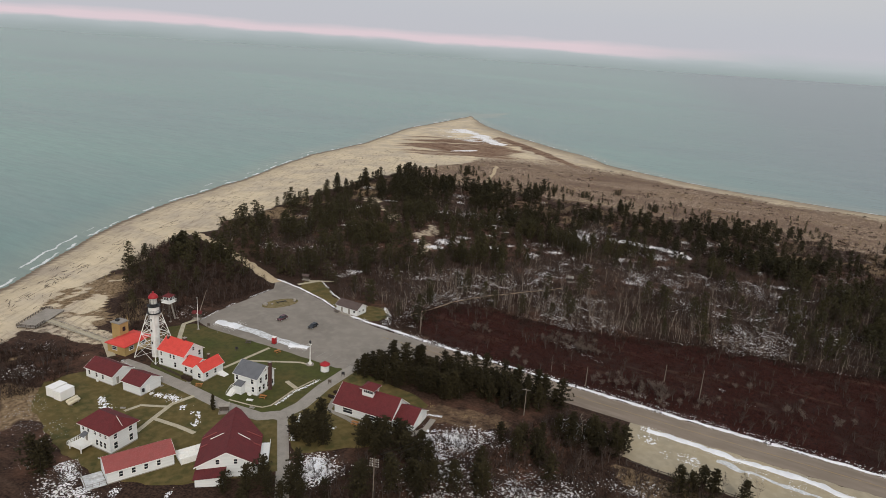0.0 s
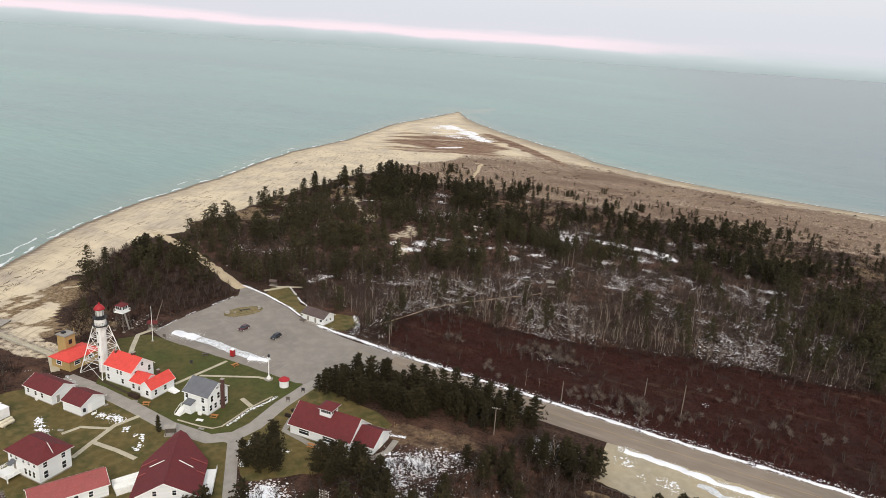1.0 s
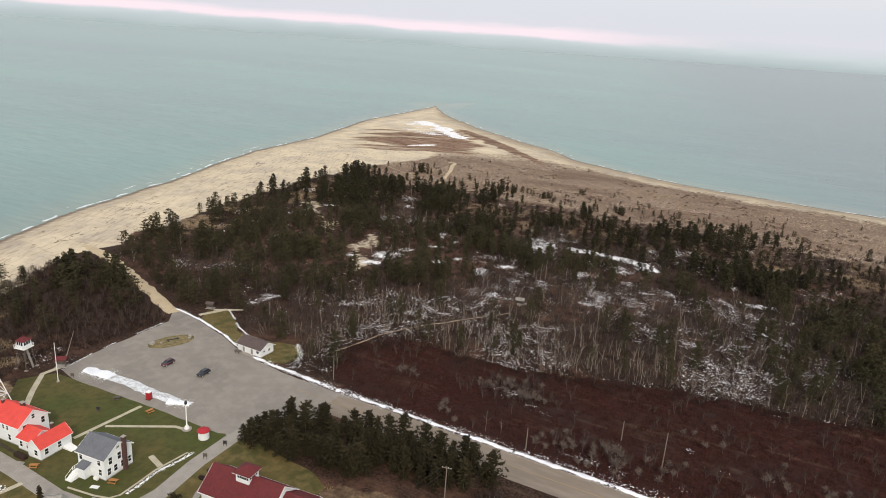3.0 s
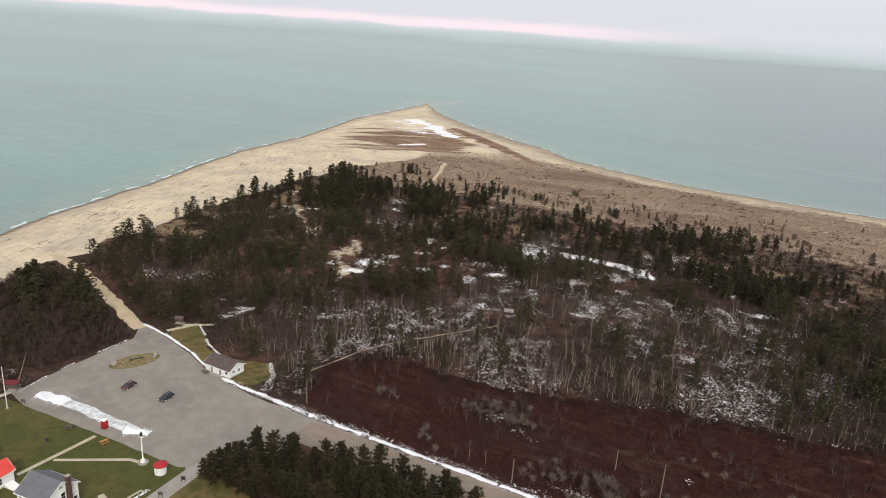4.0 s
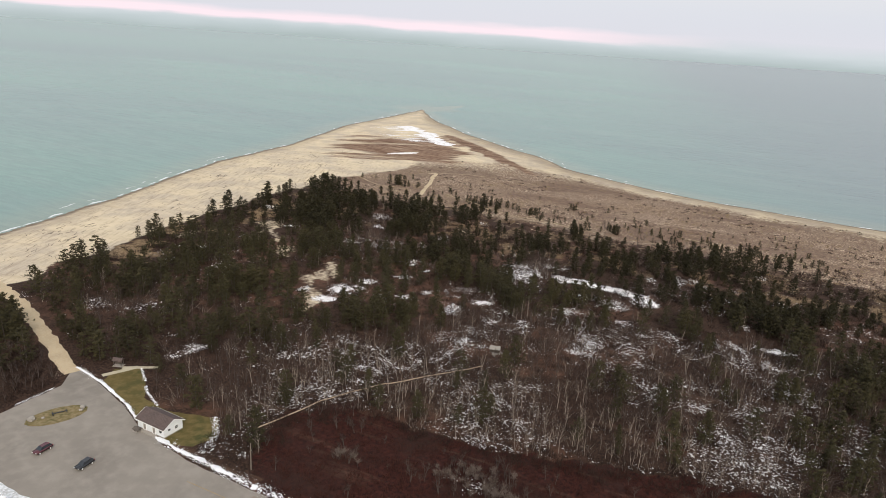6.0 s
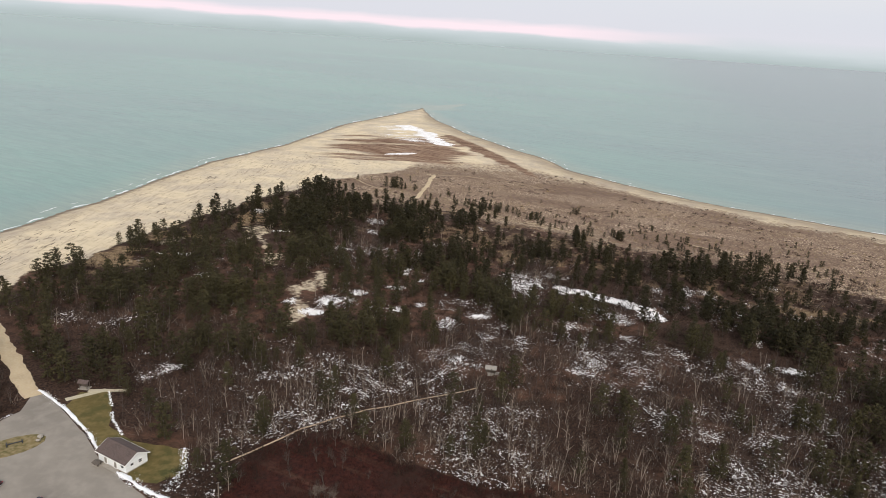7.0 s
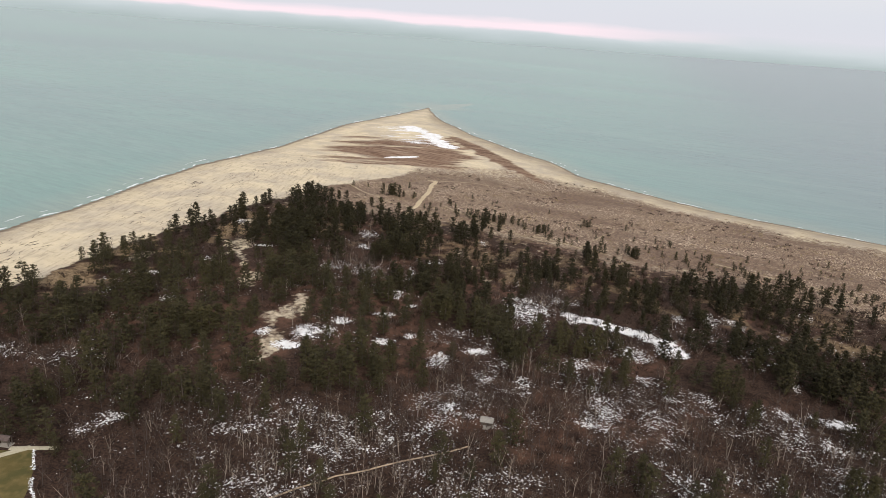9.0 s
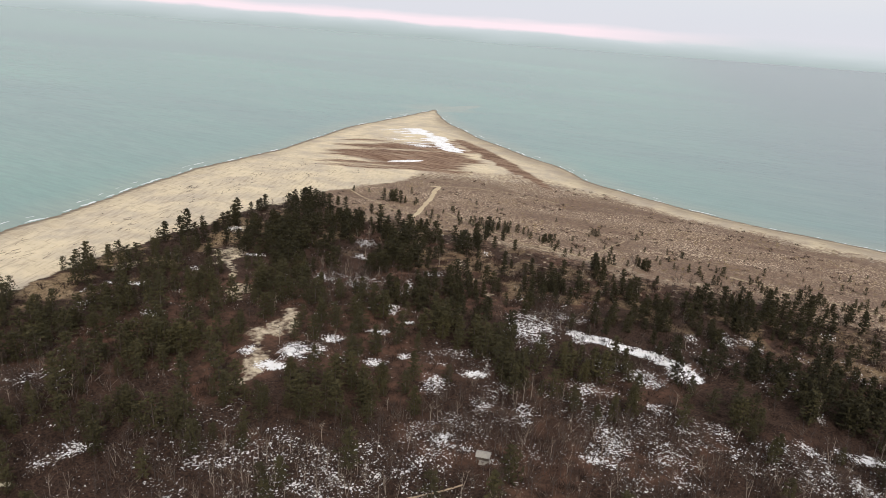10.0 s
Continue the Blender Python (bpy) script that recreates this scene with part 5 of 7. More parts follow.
for u in (-4.0, -2.2, 0.2, 2.0, 3.8):
    opening(h, 10.4, 7.8, "S", u, 4.4, 0.75, 1.0)
for u in (0.6, 2.0, 3.4):
    opening(h, 10.4, 7.8, "S", u, 1.9, 0.8, 1.5)
for u in (-2.4, 2.0):
    opening(h, 10.4, 7.8, "E", u, 4.3, 0.95, 1.2)
    opening(h, 10.4, 7.8, "E", u, 1.9, 1.0, 1.7)
part("landing", box(-5.2, -0.8, -7.4, -3.92, 1.1, 1.25), M_TRIM, h)
for xx in (-5.0, -1.0):
    part("landing_post", box(xx - 0.1, xx + 0.1, -7.3, -7.1, -0.1, 1.1), M_TRIM, h)
railing(h, [(-5.2, -3.9), (-5.2, -7.4), (-0.8, -7.4), (-0.8, -3.9)], 1.25, M_TRIM, 0.5, 1.0, 0.06)
part("canopy", extrude_x([(-5.4, 3.0), (-3.92, 3.6), (-3.92, 3.72), (-5.4, 3.12)], -3.8, -2.2), M_SLATE, h)
opening(h, 10.4, 7.8, "S", -3.0, 2.3, 0.95, 2.1, M_GREYWOOD)
steps(h, -5.25, -5.8, -90, 6, 1.5)
part("ridge_pole", tube((3.0, 0, 8.0), (5.4, -0.4, 6.2), 0.06, n=5), M_TRIM, h)

# long low building
h = thing("long_building", pose(-124.2, 93.2, 0, 0, 0, 65), "long low white building with faded red roof", "house", "white houses")
gabled(h, 14.6, 6.6, 3.2, 5.1, M_PINKRED, M_SIDING)
for u in (-4.4, -1.7, 1.0, 3.8):
    opening(h, 14.6, 6.6, "S", u, 1.9, 0.8, 1.3)
part("concrete_pad", box(-11.8, -7.4, -3.2, 2.6, 0.0, 0.2), M_SLUSH, h)
railing(h, [(-7.5, -3.1), (-11.7, -3.1), (-11.7, 2.5)], 0.2, M_GREYWOOD, 1.4)
w = thing("white_ramp", pose(-117.6, 103.6, 0, 0, 0, 65), "white wooden ramp with solid railings", "ramp")
part("deck", box(-3.6, 5.4, -2.6, 1.6, 0.0, 0.6), M_TRIM, w)
for yy in (-2.6, -0.5, 1.6):
    part("railing", box(-3.6, 5.4, yy - 0.05, yy + 0.05, 0.6, 1.6), M_TRIM, w)
for k in range(8):
    part("railing_post", box(-3.6 + 1.28 * k - 0.06, -3.6 + 1.28 * k + 0.06, -2.72, -2.66, 0.0, 1.75), M_TRIM, w)

# shop with the broad dark red gable
h = thing("gift_shop", pose(-110.6, 109.4, 0, 0, 0, -52), "white shop with broad dark red gabled roof", "shop")
FOOT = [(10, -6.7), (10, 6.7), (-2.4, 6.7), (-9.6, 1.2), (-9.6, -1.2), (-2.4, -6.7)]


def prism(corners, z0, z1):
    """A flat outline drawn up from z0 to z1."""
    bm = bmesh.new()
    lo, hi = [bm.verts.new((x, y, z0)) for x, y in corners], [bm.verts.new((x, y, z1)) for x, y in corners]
    for k in range(len(corners)):
        j = (k + 1) % len(corners)
        bm.faces.new((lo[k], lo[j], hi[j], hi[k]))
    bm.faces.new(lo[::-1])
    bm.faces.new(hi)
    bmesh.ops.recalc_face_normals(bm, faces=bm.faces)
    return bm


part("wall", prism(FOOT, 0.3, 3.4), M_SIDING, h)
part("gable", extrude_x([(-6.7, 3.4), (6.7, 3.4), (0, 6.8)], 9.7, 10), M_SIDING, h)
part("footing", prism([(x * 0.995, y * 0.995) for x, y in FOOT], -0.2, 0.32), M_CONCRETE, h)
for side in (-1, 1):
    bm = bmesh.new()
    top = [bm.verts.new(c) for c in ((10.5, side * 7.2, 3.32), (-2.6, side * 7.2, 3.32), (-10.2, side * 1.3, 6.15), (-10.2, 0, 7.0), (10.5, 0, 7.0))]
    low = [bm.verts.new((v.co.x, v.co.y, v.co.z - 0.16)) for v in top]
    bm.faces.new(top)
    bm.faces.new(low[::-1])
    for k in range(5):
        bm.faces.new((top[k], top[(k + 1) % 5], low[(k + 1) % 5], low[k]))
    bmesh.ops.triangulate(bm, faces=[f for f in bm.faces if len(f.verts) > 4])
    bmesh.ops.recalc_face_normals(bm, faces=bm.faces)
    part("roof_slope", bm, M_MAROON, h)
    part("barge_board", extrude_x([(side * 7.25, 3.05), (0, 6.75), (0, 7.02), (side * 7.25, 3.32)], 10.5, 10.57), M_TRIM, h)
part("ridge_cap", extrude_x([(-0.3, 6.88), (0, 7.02), (0.3, 6.88), (0, 7.1)], -10.2, 10.5), M_MAROON, h)
part("far_wall", prism([(-9.9, -1.2), (-9.9, 1.2), (-2.4, 6.7), (-2.0, 6.2), (-2.0, -6.2), (-2.4, -6.7)], 3.2, 3.41), M_SIDING, h)
for side in (-1, 1):
    part("far_gable", prism([(-2.4, side * 6.7), (-9.6, side * 1.2), (-9.4, side * 1.0), (-2.2, side * 6.4)], 3.4, 3.6), M_SIDING, h)
part("far_wall", prism([(-9.7, -1.1), (-9.7, 1.1), (-9.5, 1.1), (-9.5, -1.1)], 3.41, 6.1), M_SIDING, h)
for u in (-2.0, 2.0):
    opening(h, 20, 13.4, "E", u, 4.3, 0.8, 1.2)
for y0, y1, x0, x1 in ((-1.6, -4.8, 1.0, -2.6), (1.6, 4.6, 1.2, -1.6)):
    k = 3.4 / 6.7
    part("pipe", tube((x0, y0, 6.8 - abs(y0) * k + 0.35), (x1 + 3.5, y1, 6.8 - abs(y1) * k + 0.35), 0.09, n=6), M_TRIM, h)
for x in (-1.2, 2.6):
    for s in (-1, 1):
        k = 3.4 / 6.7
        part("roof_flashing", tube((x, s * (3.6 if x < 0 else 5.4), 6.8 - (3.6 if x < 0 else 5.4) * k + 0.3), (x, s * 7.1, 6.8 - 7.1 * k + 0.3), 0.1, n=6), M_PINKRED, h)
pc = part("porch_wall", box(10.02, 13.4, -6.6, -0.6, 0.2, 2.3), M_SIDING, h)
part("porch_roof", extrude_x([(-7.0, 2.3), (0.0, 2.9), (0.0, 3.05), (-7.0, 2.45)], 10.02, 13.9), M_MAROON, pc)
part("deck", box(-3.2, 6.0, 6.72, 9.0, 0.3, 0.6), M_TRIM, h)
railing(h, [(-3.2, 9.0), (6.0, 9.0), (6.0, 6.8)], 0.6, M_TRIM, 0.8)

# ---- light tower ----
TX, TY = -168.0, 135.4
h = thing("light_tower", pose(TX, TY, 0, 0, 0, 3), "white skeletal iron light tower with red domed lantern", "lighthouse")
part("stair_tube", lathe([(1.3, 0), (1.3, 14.4), (1.2, 14.5)], 24), M_STEEL, h, smooth=False)
HW, HT, ZT = 4.5, 1.45, 14.3
LEV = [0.0, 4.0, 7.7, 11.1, 14.3]
for sx in (-1, 1):
    for sy in (-1, 1):
        part("leg", tube((sx * HW, sy * HW, 0), (sx * HT, sy * HT, ZT), 0.14, 0.11, 8), M_STEEL, h)


def half(z):
    return HW + (HT - HW) * z / ZT


for z0, z1 in zip(LEV, LEV[1:]):
    a, b = half(z0), half(z1)
    for (p0, p1, p2, p3) in (((-a, -a), (a, -a), (-b, -b), (b, -b)), ((-a, a), (a, a), (-b, b), (b, b)), ((-a, -a), (-a, a), (-b, -b), (-b, b)), ((a, -a), (a, a), (b, -b), (b, b))):
        part("brace", tube((*p0, z0), (*p3, z1), 0.055, n=5), M_STEEL, h)
        part("brace", tube((*p1, z0), (*p2, z1), 0.055, n=5), M_STEEL, h)
        part("strut", tube((*p2, z1), (*p3, z1), 0.09, n=6), M_STEEL, h)
    for sx in (-1, 1):
        for sy in (-1, 1):
            part("tie", tube((sx * b, sy * b, z1), (sx * 0.92, sy * 0.92, z1), 0.05, n=5), M_STEEL, h)
part("gallery", lathe([(1.35, 14.20), (2.05, 14.50), (2.05, 14.75), (1.3, 14.80)], 24), M_BLACK, h, "black gallery deck")
part("watch_room", lathe([(1.6, 14.75), (1.6, 16.70), (1.4, 16.75)], 24), M_STEEL, h)
part("lantern_deck", lathe([(1.4, 16.70), (1.95, 16.80), (1.95, 16.98), (1.2, 17.00)], 24), M_BLACK, h, "black lantern gallery")
part("lantern_wall", lathe([(1.2, 16.98), (1.2, 17.60), (1.1, 17.62)], 16), M_BLACK, h, "black lantern wall")
part("lantern_glass", lathe([(1.1, 17.60), (1.1, 19.50), (1.05, 19.52)], 12), M_LENS, h)
for k in range(8):
    c, s = math.cos(k * 0.785), math.sin(k * 0.785)
    part("lantern_bar", tube((1.14 * c, 1.14 * s, 17.6), (1.14 * c, 1.14 * s, 19.55), 0.06, n=5), M_BLACK, h)
part("dome", lathe([(1.5, 19.50), (1.52, 19.62), (1.28, 20.15), (0.85, 20.62), (0.40, 20.92), (0.26, 21.0)], 18), M_REDPAINT, h, "bright red dome", True)
part("vent_ball", lathe([(0.14, 20.98), (0.30, 21.14), (0.30, 21.34), (0.12, 21.52)], 10), M_REDPAINT, h)
part("vent_rod", tube((0, 0, 21.5), (0, 0, 22.3), 0.03, n=5), M_BLACK, h)
bm = bmesh.new()
for zz, rr in ((14.75, 2.0), (16.98, 1.9)):
    for k in range(16):
        c, s, c2, s2 = math.cos(k * 0.3927), math.sin(k * 0.3927), math.cos((k + 1) * 0.3927), math.sin((k + 1) * 0.3927)
        tube((rr * c, rr * s, zz), (rr * c, rr * s, zz + 0.95), 0.03, n=4, bm=bm)
        for hh in (0.5, 0.95):
            tube((rr * c, rr * s, zz + hh), (rr * c2, rr * s2, zz + hh), 0.03, n=4, bm=bm)
part("gallery_railing", bm, M_BLACK, h)
for zz in (4.5, 8.5, 12.0):
    part("tube_window", box(-0.25, 0.25, -1.34, -1.26, zz, zz + 0.8), M_PANE, h, "small dark window")

# ---- lookout tower and small shelters ----
h = thing("lookout_tower", pose(-187.6, 157.6, 0, 0, 0, 10), "small white lookout cabin with red roof on tall stilts", "lookout tower")
for sx in (-1, 1):
    for sy in (-1, 1):
        part("stilt", tube((sx * 1.9, sy * 1.9, 0), (sx * 1.2, sy * 1.2, 6.5), 0.13, n=6), M_DARKWOOD, h)
        part("stilt_foot", box(sx * 1.9 - 0.35, sx * 1.9 + 0.35, sy * 1.9 - 0.35, sy * 1.9 + 0.35, -0.1, 0.35), M_CONCRETE, h)
for z0, z1 in ((0.3, 3.3), (3.3, 6.4)):
    a, b = 1.9 - 0.7 * z0 / 6.5, 1.9 - 0.7 * z1 / 6.5
    for s in (-1, 1):
        part("brace", tube((-a, s * a, z0), (b, s * b, z1), 0.06, n=5), M_DARKWOOD, h)
        part("brace", tube((s * a, -a, z0), (s * b, b, z1), 0.06, n=5), M_DARKWOOD, h)
part("platform", box(-1.8, 1.8, -1.8, 1.8, 6.5, 6.7), M_TRIM, h)
railing(h, [(-1.75, -1.75), (1.75, -1.75), (1.75, 1.75), (-1.75, 1.75), (-1.75, -1.75)], 6.7, M_TRIM, 0.7, 0.95)
part("cabin", box(-1.3, 1.3, -1.3, 1.3, 6.7, 8.9), M_SIDING, h)
for k in range(3):
    part("pane", box(-1.05 + 0.75 * k, -0.5 + 0.75 * k, -1.33, -1.28, 7.6, 8.6), M_PANE, h)
    part("pane", box(1.28, 1.33, -1.05 + 0.75 * k, -0.5 + 0.75 * k, 7.6, 8.6), M_PANE, h)
bm = bmesh.new()
e = [bm.verts.new(c) for c in ((-1.7, -1.7, 8.85), (1.7, -1.7, 8.85), (1.7, 1.7, 8.85), (-1.7, 1.7, 8.85))]
t_ = bm.verts.new((0, 0, 9.9))
for i in range(4):
    bm.faces.new((e[i], e[(i + 1) % 4], t_))
bm.faces.new(e[::-1])
part("cabin_roof", bm, M_MAROON, h)
part("roof_knob", tube((0, 0, 9.8), (0, 0, 10.4), 0.15, n=6), M_MAROON, h)
part("stair", tube((1.9, 0.6, 0.2), (1.2, -0.4, 6.5), 0.3, n=4), M_GREYWOOD, h)


def shelter(name, x, y, rz, l, w, post, ridge, roof, label, wall=None):
    g = thing(name, pose(x, y, 0, 0, 0, rz), label, "shelter")
    for sx in (-1, 1):
        for sy in (-1, 1):
            part("post", box(sx * l / 2 - 0.08, sx * l / 2 + 0.08, sy * w / 2 - 0.08, sy * w / 2 + 0.08, -0.1, post), M_DARKWOOD, g)
    for s in (-1, 1):
        slope(g, l, s * (w / 2 + 0.4), post - 0.1, 0, ridge, 0.4, roof, t=0.1)
    part("back_panel", box(-l / 2, l / 2, -0.06, 0.06, 0.5, post - 0.2), wall or M_DARKWOOD, g)
    part("floor_slab", box(-l / 2 - 0.4, l / 2 + 0.4, -w / 2 - 0.4, w / 2 + 0.4, -0.1, 0.10), M_CONCRETE, g)
    return g


shelter("kiosk", -180.3, 163.6, 30, 2.6, 1.8, 2.4, 3.1, M_MAROON, "small red-roofed information shelter beside the lawn", M_DARKWOOD)
shelter("kiosk", -177.0, 219.6, 20, 2.2, 1.3, 1.9, 2.5, M_BROWNROOF, "wooden information shelter at the track's start")
shelter("hut", -84.0, 290.0, 15, 2.8, 2.2, 2.2, 2.9, M_GREYWOOD, "small grey wooden hut in the bare woods")
g = shelter("kiosk", -126.2, 122.4, 40, 2.2, 1.6, 2.4, 3.0, M_GREYWOOD, "grey-roofed information shelter beside the lane")

# restroom building
h = thing("restroom_building", pose(-141.0, 202.0, 0, 0, 0, -3), "white building with brown roof beside the car park", "house")
gabled(h, 9.6, 5.8, 2.7, 4.2, M_BROWNROOF, M_SIDING, 0.45)
for u in (-2.2, 1.2):
    opening(h, 9.6, 5.8, "S", u, 1.35, 0.95, 2.1, M_GREYWOOD)
opening(h, 9.6, 5.8, "E", 0.9, 1.6, 0.9, 0.8)
part("round_sign", tube((3.6, -2.96, 1.7), (3.6, -2.9, 1.7), 0.5, n=16), M_BLACK, h)
part("wall_plaque", box(4.8, 4.84, -1.6, -0.9, 1.5, 2.0), M_BLACK, h)
part("doorstep", box(-3.4, 2.4, -4.1, -2.92, 0.02, 0.2), M_CONCRETE, h)
shelter("bench_shelter", -144.6, 197.9, 0, 1.2, 0.8, 0.8, 1.0, M_DARKWOOD, "low dark wooden shelter at the building's front")

# white containers, tanks
for x, y, tag in ((-170.3, 104.0, "white storage container with a pale roof"), (-166.9, 103.9, "white storage container with a pale roof")):
    g = thing("storage_container", pose(x, y, 0, 0, 0, 4), tag, "container", "white containers")
    part("body", box(-1.4, 1.4, -2.2, 2.2, 0.1, 2.7, bevel=0.06), M_TENT, g)
    part("roof_panel", box(-1.45, 1.45, -2.25, 2.25, 2.7, 2.8), M_TENT, g)
    part("door", box(-0.9, 0.9, -2.24, -2.2, 0.3, 2.4), M_TRIM, g)
    for s in (-1, 1):
        part("skid", box(s * 1.1 - 0.1, s * 1.1 + 0.1, -2.2, 2.2, -0.05, 0.1), M_DARKWOOD, g)
for x, y in ((-163.2, 103.6), (-161.8, 103.2)):
    g = thing("gas_tank", pose(x, y, 0, 0, 0, 8), "cream cylindrical gas tank lying on the lawn", "tank", "gas tanks")
    bm = lathe([(0.1, -1.9), (0.42, -1.75), (0.5, -1.5), (0.5, 1.5), (0.42, 1.75), (0.1, 1.9)], 14)
    bmesh.ops.transform(bm, matrix=pose(0, 0, 0.75, 90, 0, 0), verts=bm.verts)
    part("body", bm, M_CREAM, g, smooth=True)
    for yy in (-1.1, 1.1):
        part("saddle", box(-0.4, 0.4, yy - 0.12, yy + 0.12, 0, 0.4), M_CONCRETE, g)
    part("valve", tube((0, 0, 1.2), (0, 0, 1.45), 0.15, n=8), M_CREAM, g)

# flagpole, memorial mast, round hut, red box
g = thing("flagpole", pose(-173.0, 157.0, 0), "white flagpole with a short crosstree", "flagpole")
part("pole", tube((0, 0, 0), (0, 0, 11.8), 0.12, 0.06, 10), M_STEEL, g)
part("crosstree", tube((-1.1, 0.4, 5.6), (1.1, -0.4, 5.6), 0.06, n=6), M_STEEL, g)
part("foot", lathe([(0.45, -0.05), (0.45, 0.25), (0.2, 0.3)], 12), M_CONCRETE, g)
part("ball", lathe([(0.03, 11.75), (0.12, 11.85), (0.12, 11.95), (0.03, 12.05)], 8), M_STEEL, g)
g = thing("bell_mast", pose(-125.6, 158.2, 0), "white mast with a dark lamp on a round stone base", "mast")
part("plinth", lathe([(1.25, -0.05), (1.25, 0.3), (1.1, 0.35)], 18), M_CONCRETE, g)
part("pedestal", lathe([(0.7, 0.3), (0.5, 0.9), (0.3, 1.2), (0.28, 1.3)], 12), M_STEEL, g)
part("shaft", tube((0, 0, 1.2), (0, 0, 7.2), 0.18, 0.13, 10), M_STEEL, g)
part("arm", box(-0.55, 0.55, -0.1, 0.1, 6.9, 7.1), M_STEEL, g)
part("lamp", lathe([(0.18, 7.2), (0.34, 7.4), (0.34, 8.0), (0.1, 8.3)], 10), M_BLACK, g, "dark lamp head")
g = thing("round_hut", pose(-119.3, 157.6, 0), "small round white hut with red conical roof", "hut")
part("wall", lathe([(1.35, -0.05), (1.35, 2.2), (1.3, 2.25)], 18), M_SIDING, g)
part("roof", lathe([(1.62, 2.15), (1.6, 2.3), (0.8, 2.85), (0.2, 3.05), (0.15, 3.1)], 18), M_REDPAINT, g, "red conical roof")
part("finial", tube((0, 0, 3.05), (0, 0, 3.4), 0.1, n=6), M_REDPAINT, g)
part("hatch", box(-0.4, 0.4, -1.42, -1.3, 0.3, 1.9), M_TRIM, g)
g = thing("red_booth", pose(-145.0, 163.6, 0.04, 0, 0, 8), "red portable booth with a white roof at the lawn's edge", "booth")
part("cabin", box(-0.62, 0.62, -0.62, 0.62, 0.1, 2.15, bevel=0.05), M_REDPAINT, g)
part("roof", box(-0.68, 0.68, -0.68, 0.68, 2.15, 2.4, bevel=0.1), M_TENT, g, "white roof")
part("door", box(-0.42, 0.42, -0.66, -0.615, 0.2, 2.0), M_REDPAINT, g)
part("skid", box(-0.68, 0.68, -0.68, 0.68, 0.0, 0.1), M_BLACK, g)

# anchors, boulders and bollards on the island
for x, y, s in ((-170.4, 187.6, 1.25), (-165.0, 198.2, 0.9), (-164.2, 197.0, 0.6), (-168.9, 189.6, 0.5)):
    bm = bmesh.new()
    bmesh.ops.create_icosphere(bm, subdivisions=2, radius=s)
    for v in bm.verts:
        v.co *= 0.8 + 0.4 * noise.noise(v.co * 1.3 + Vector((x, y, 0)))
        v.co.z *= 0.6
    ob = part("boulder", bm, M_CONCRETE, None)
    ob.location = (x, y, 0.14 + 0.35 * s)
    tagged(ob, "pale grey boulder on the grass island", "boulder", "boulders on the island")
g = thing("anchor", pose(-167.6, 193.5, 0.14, 0, 0, 60), "old dark iron anchor lying on the island", "anchor")
part("shank", tube((-1.9, 0, 0.25), (1.7, 0, 0.3), 0.14, n=6), M_BLACK, g)
part("arms", tube((-1.7, -1.0, 0.2), (-1.7, 1.0, 0.2), 0.13, n=6), M_BLACK, g)
part("stock", tube((1.5, -0.9, 0.3), (1.5, 0.9, 0.3), 0.1, n=6), M_BLACK, g)


def car(name, x, y, rz, paint_, label, tall):
    g = thing(name, pose(x, y, 0.055, 0, 0, rz), label, "car", "parked cars")
    bm = bmesh.new()
    sec = [(-2.35, 0.45), (-2.4, 0.75), (-2.25, 0.95), (-1.2, 1.02), (2.2, 1.05), (2.35, 0.8), (2.3, 0.4)]
    a = [bm.verts.new((-0.92, u, z)) for u, z in sec]
    b = [bm.verts.new((0.92, u, z)) for u, z in sec]
    for k in range(len(sec)):
        bm.faces.new((a[k], b[k], b[(k + 1) % len(sec)], a[(k + 1) % len(sec)]))
    bm.faces.new(a)
    bm.faces.new(b[::-1])
    bmesh.ops.recalc_face_normals(bm, faces=bm.faces)
    bmesh.ops.bevel(bm, geom=list(bm.edges), offset=0.08, segments=2, affect="EDGES")
    part("body", bm, paint_, g, smooth=True)
    bm = bmesh.new()
    lo = [bm.verts.new((s * 0.84, u, z)) for s in (-1, 1) for u, z in ((-1.3, 1.0), (2.15, 1.0))]
    hi = [bm.verts.new((s * 0.66, u, tall)) for s in (-1, 1) for u in (-0.45, 1.55)]
    for f in ((lo[0], lo[1], hi[1], hi[0]), (lo[3], lo[2], hi[2], hi[3]), (lo[2], lo[0], hi[0], hi[2]), (lo[1], lo[3], hi[3], hi[1]), (hi[0], hi[1], hi[3], hi[2])):
        bm.faces.new(f)
    bmesh.ops.recalc_face_normals(bm, faces=bm.faces)
    part("windows", bm, M_PANE, g, "dark glass")
    part("roof", box(-0.68, 0.68, -0.5, 1.6, tall - 0.01, tall + 0.05, bevel=0.02), paint_, g)
    for s in (-1, 1):
        for u in (-1.45, 1.45):
            w_ = part("wheel", tube((s * 0.72, u, 0.34), (s * 0.95, u, 0.34), 0.34, n=14), M_TYRE, g)
            part("rim", tube((s * 0.94, u, 0.34), (s * 0.97, u, 0.34), 0.2, n=10), M_STEEL, w_)
        part("headlight", box(s * 0.68 - 0.18, s * 0.68 + 0.18, -2.42, -2.3, 0.68, 0.84), M_LENS, g)
        part("tail_light", box(s * 0.74 - 0.14, s * 0.74 + 0.14, 2.26, 2.38, 0.75, 0.95), M_REDPAINT, g)
    g.scale = (0.93, 0.93, 0.93)
    return g


car("estate_car", -156.2, 180.6, 2, M_CARRED, "dark red estate car parked on the asphalt", 1.62)
car("estate_car", -143.0, 181.6, 3, M_CARBLACK, "black estate car parked on the asphalt", 1.58)


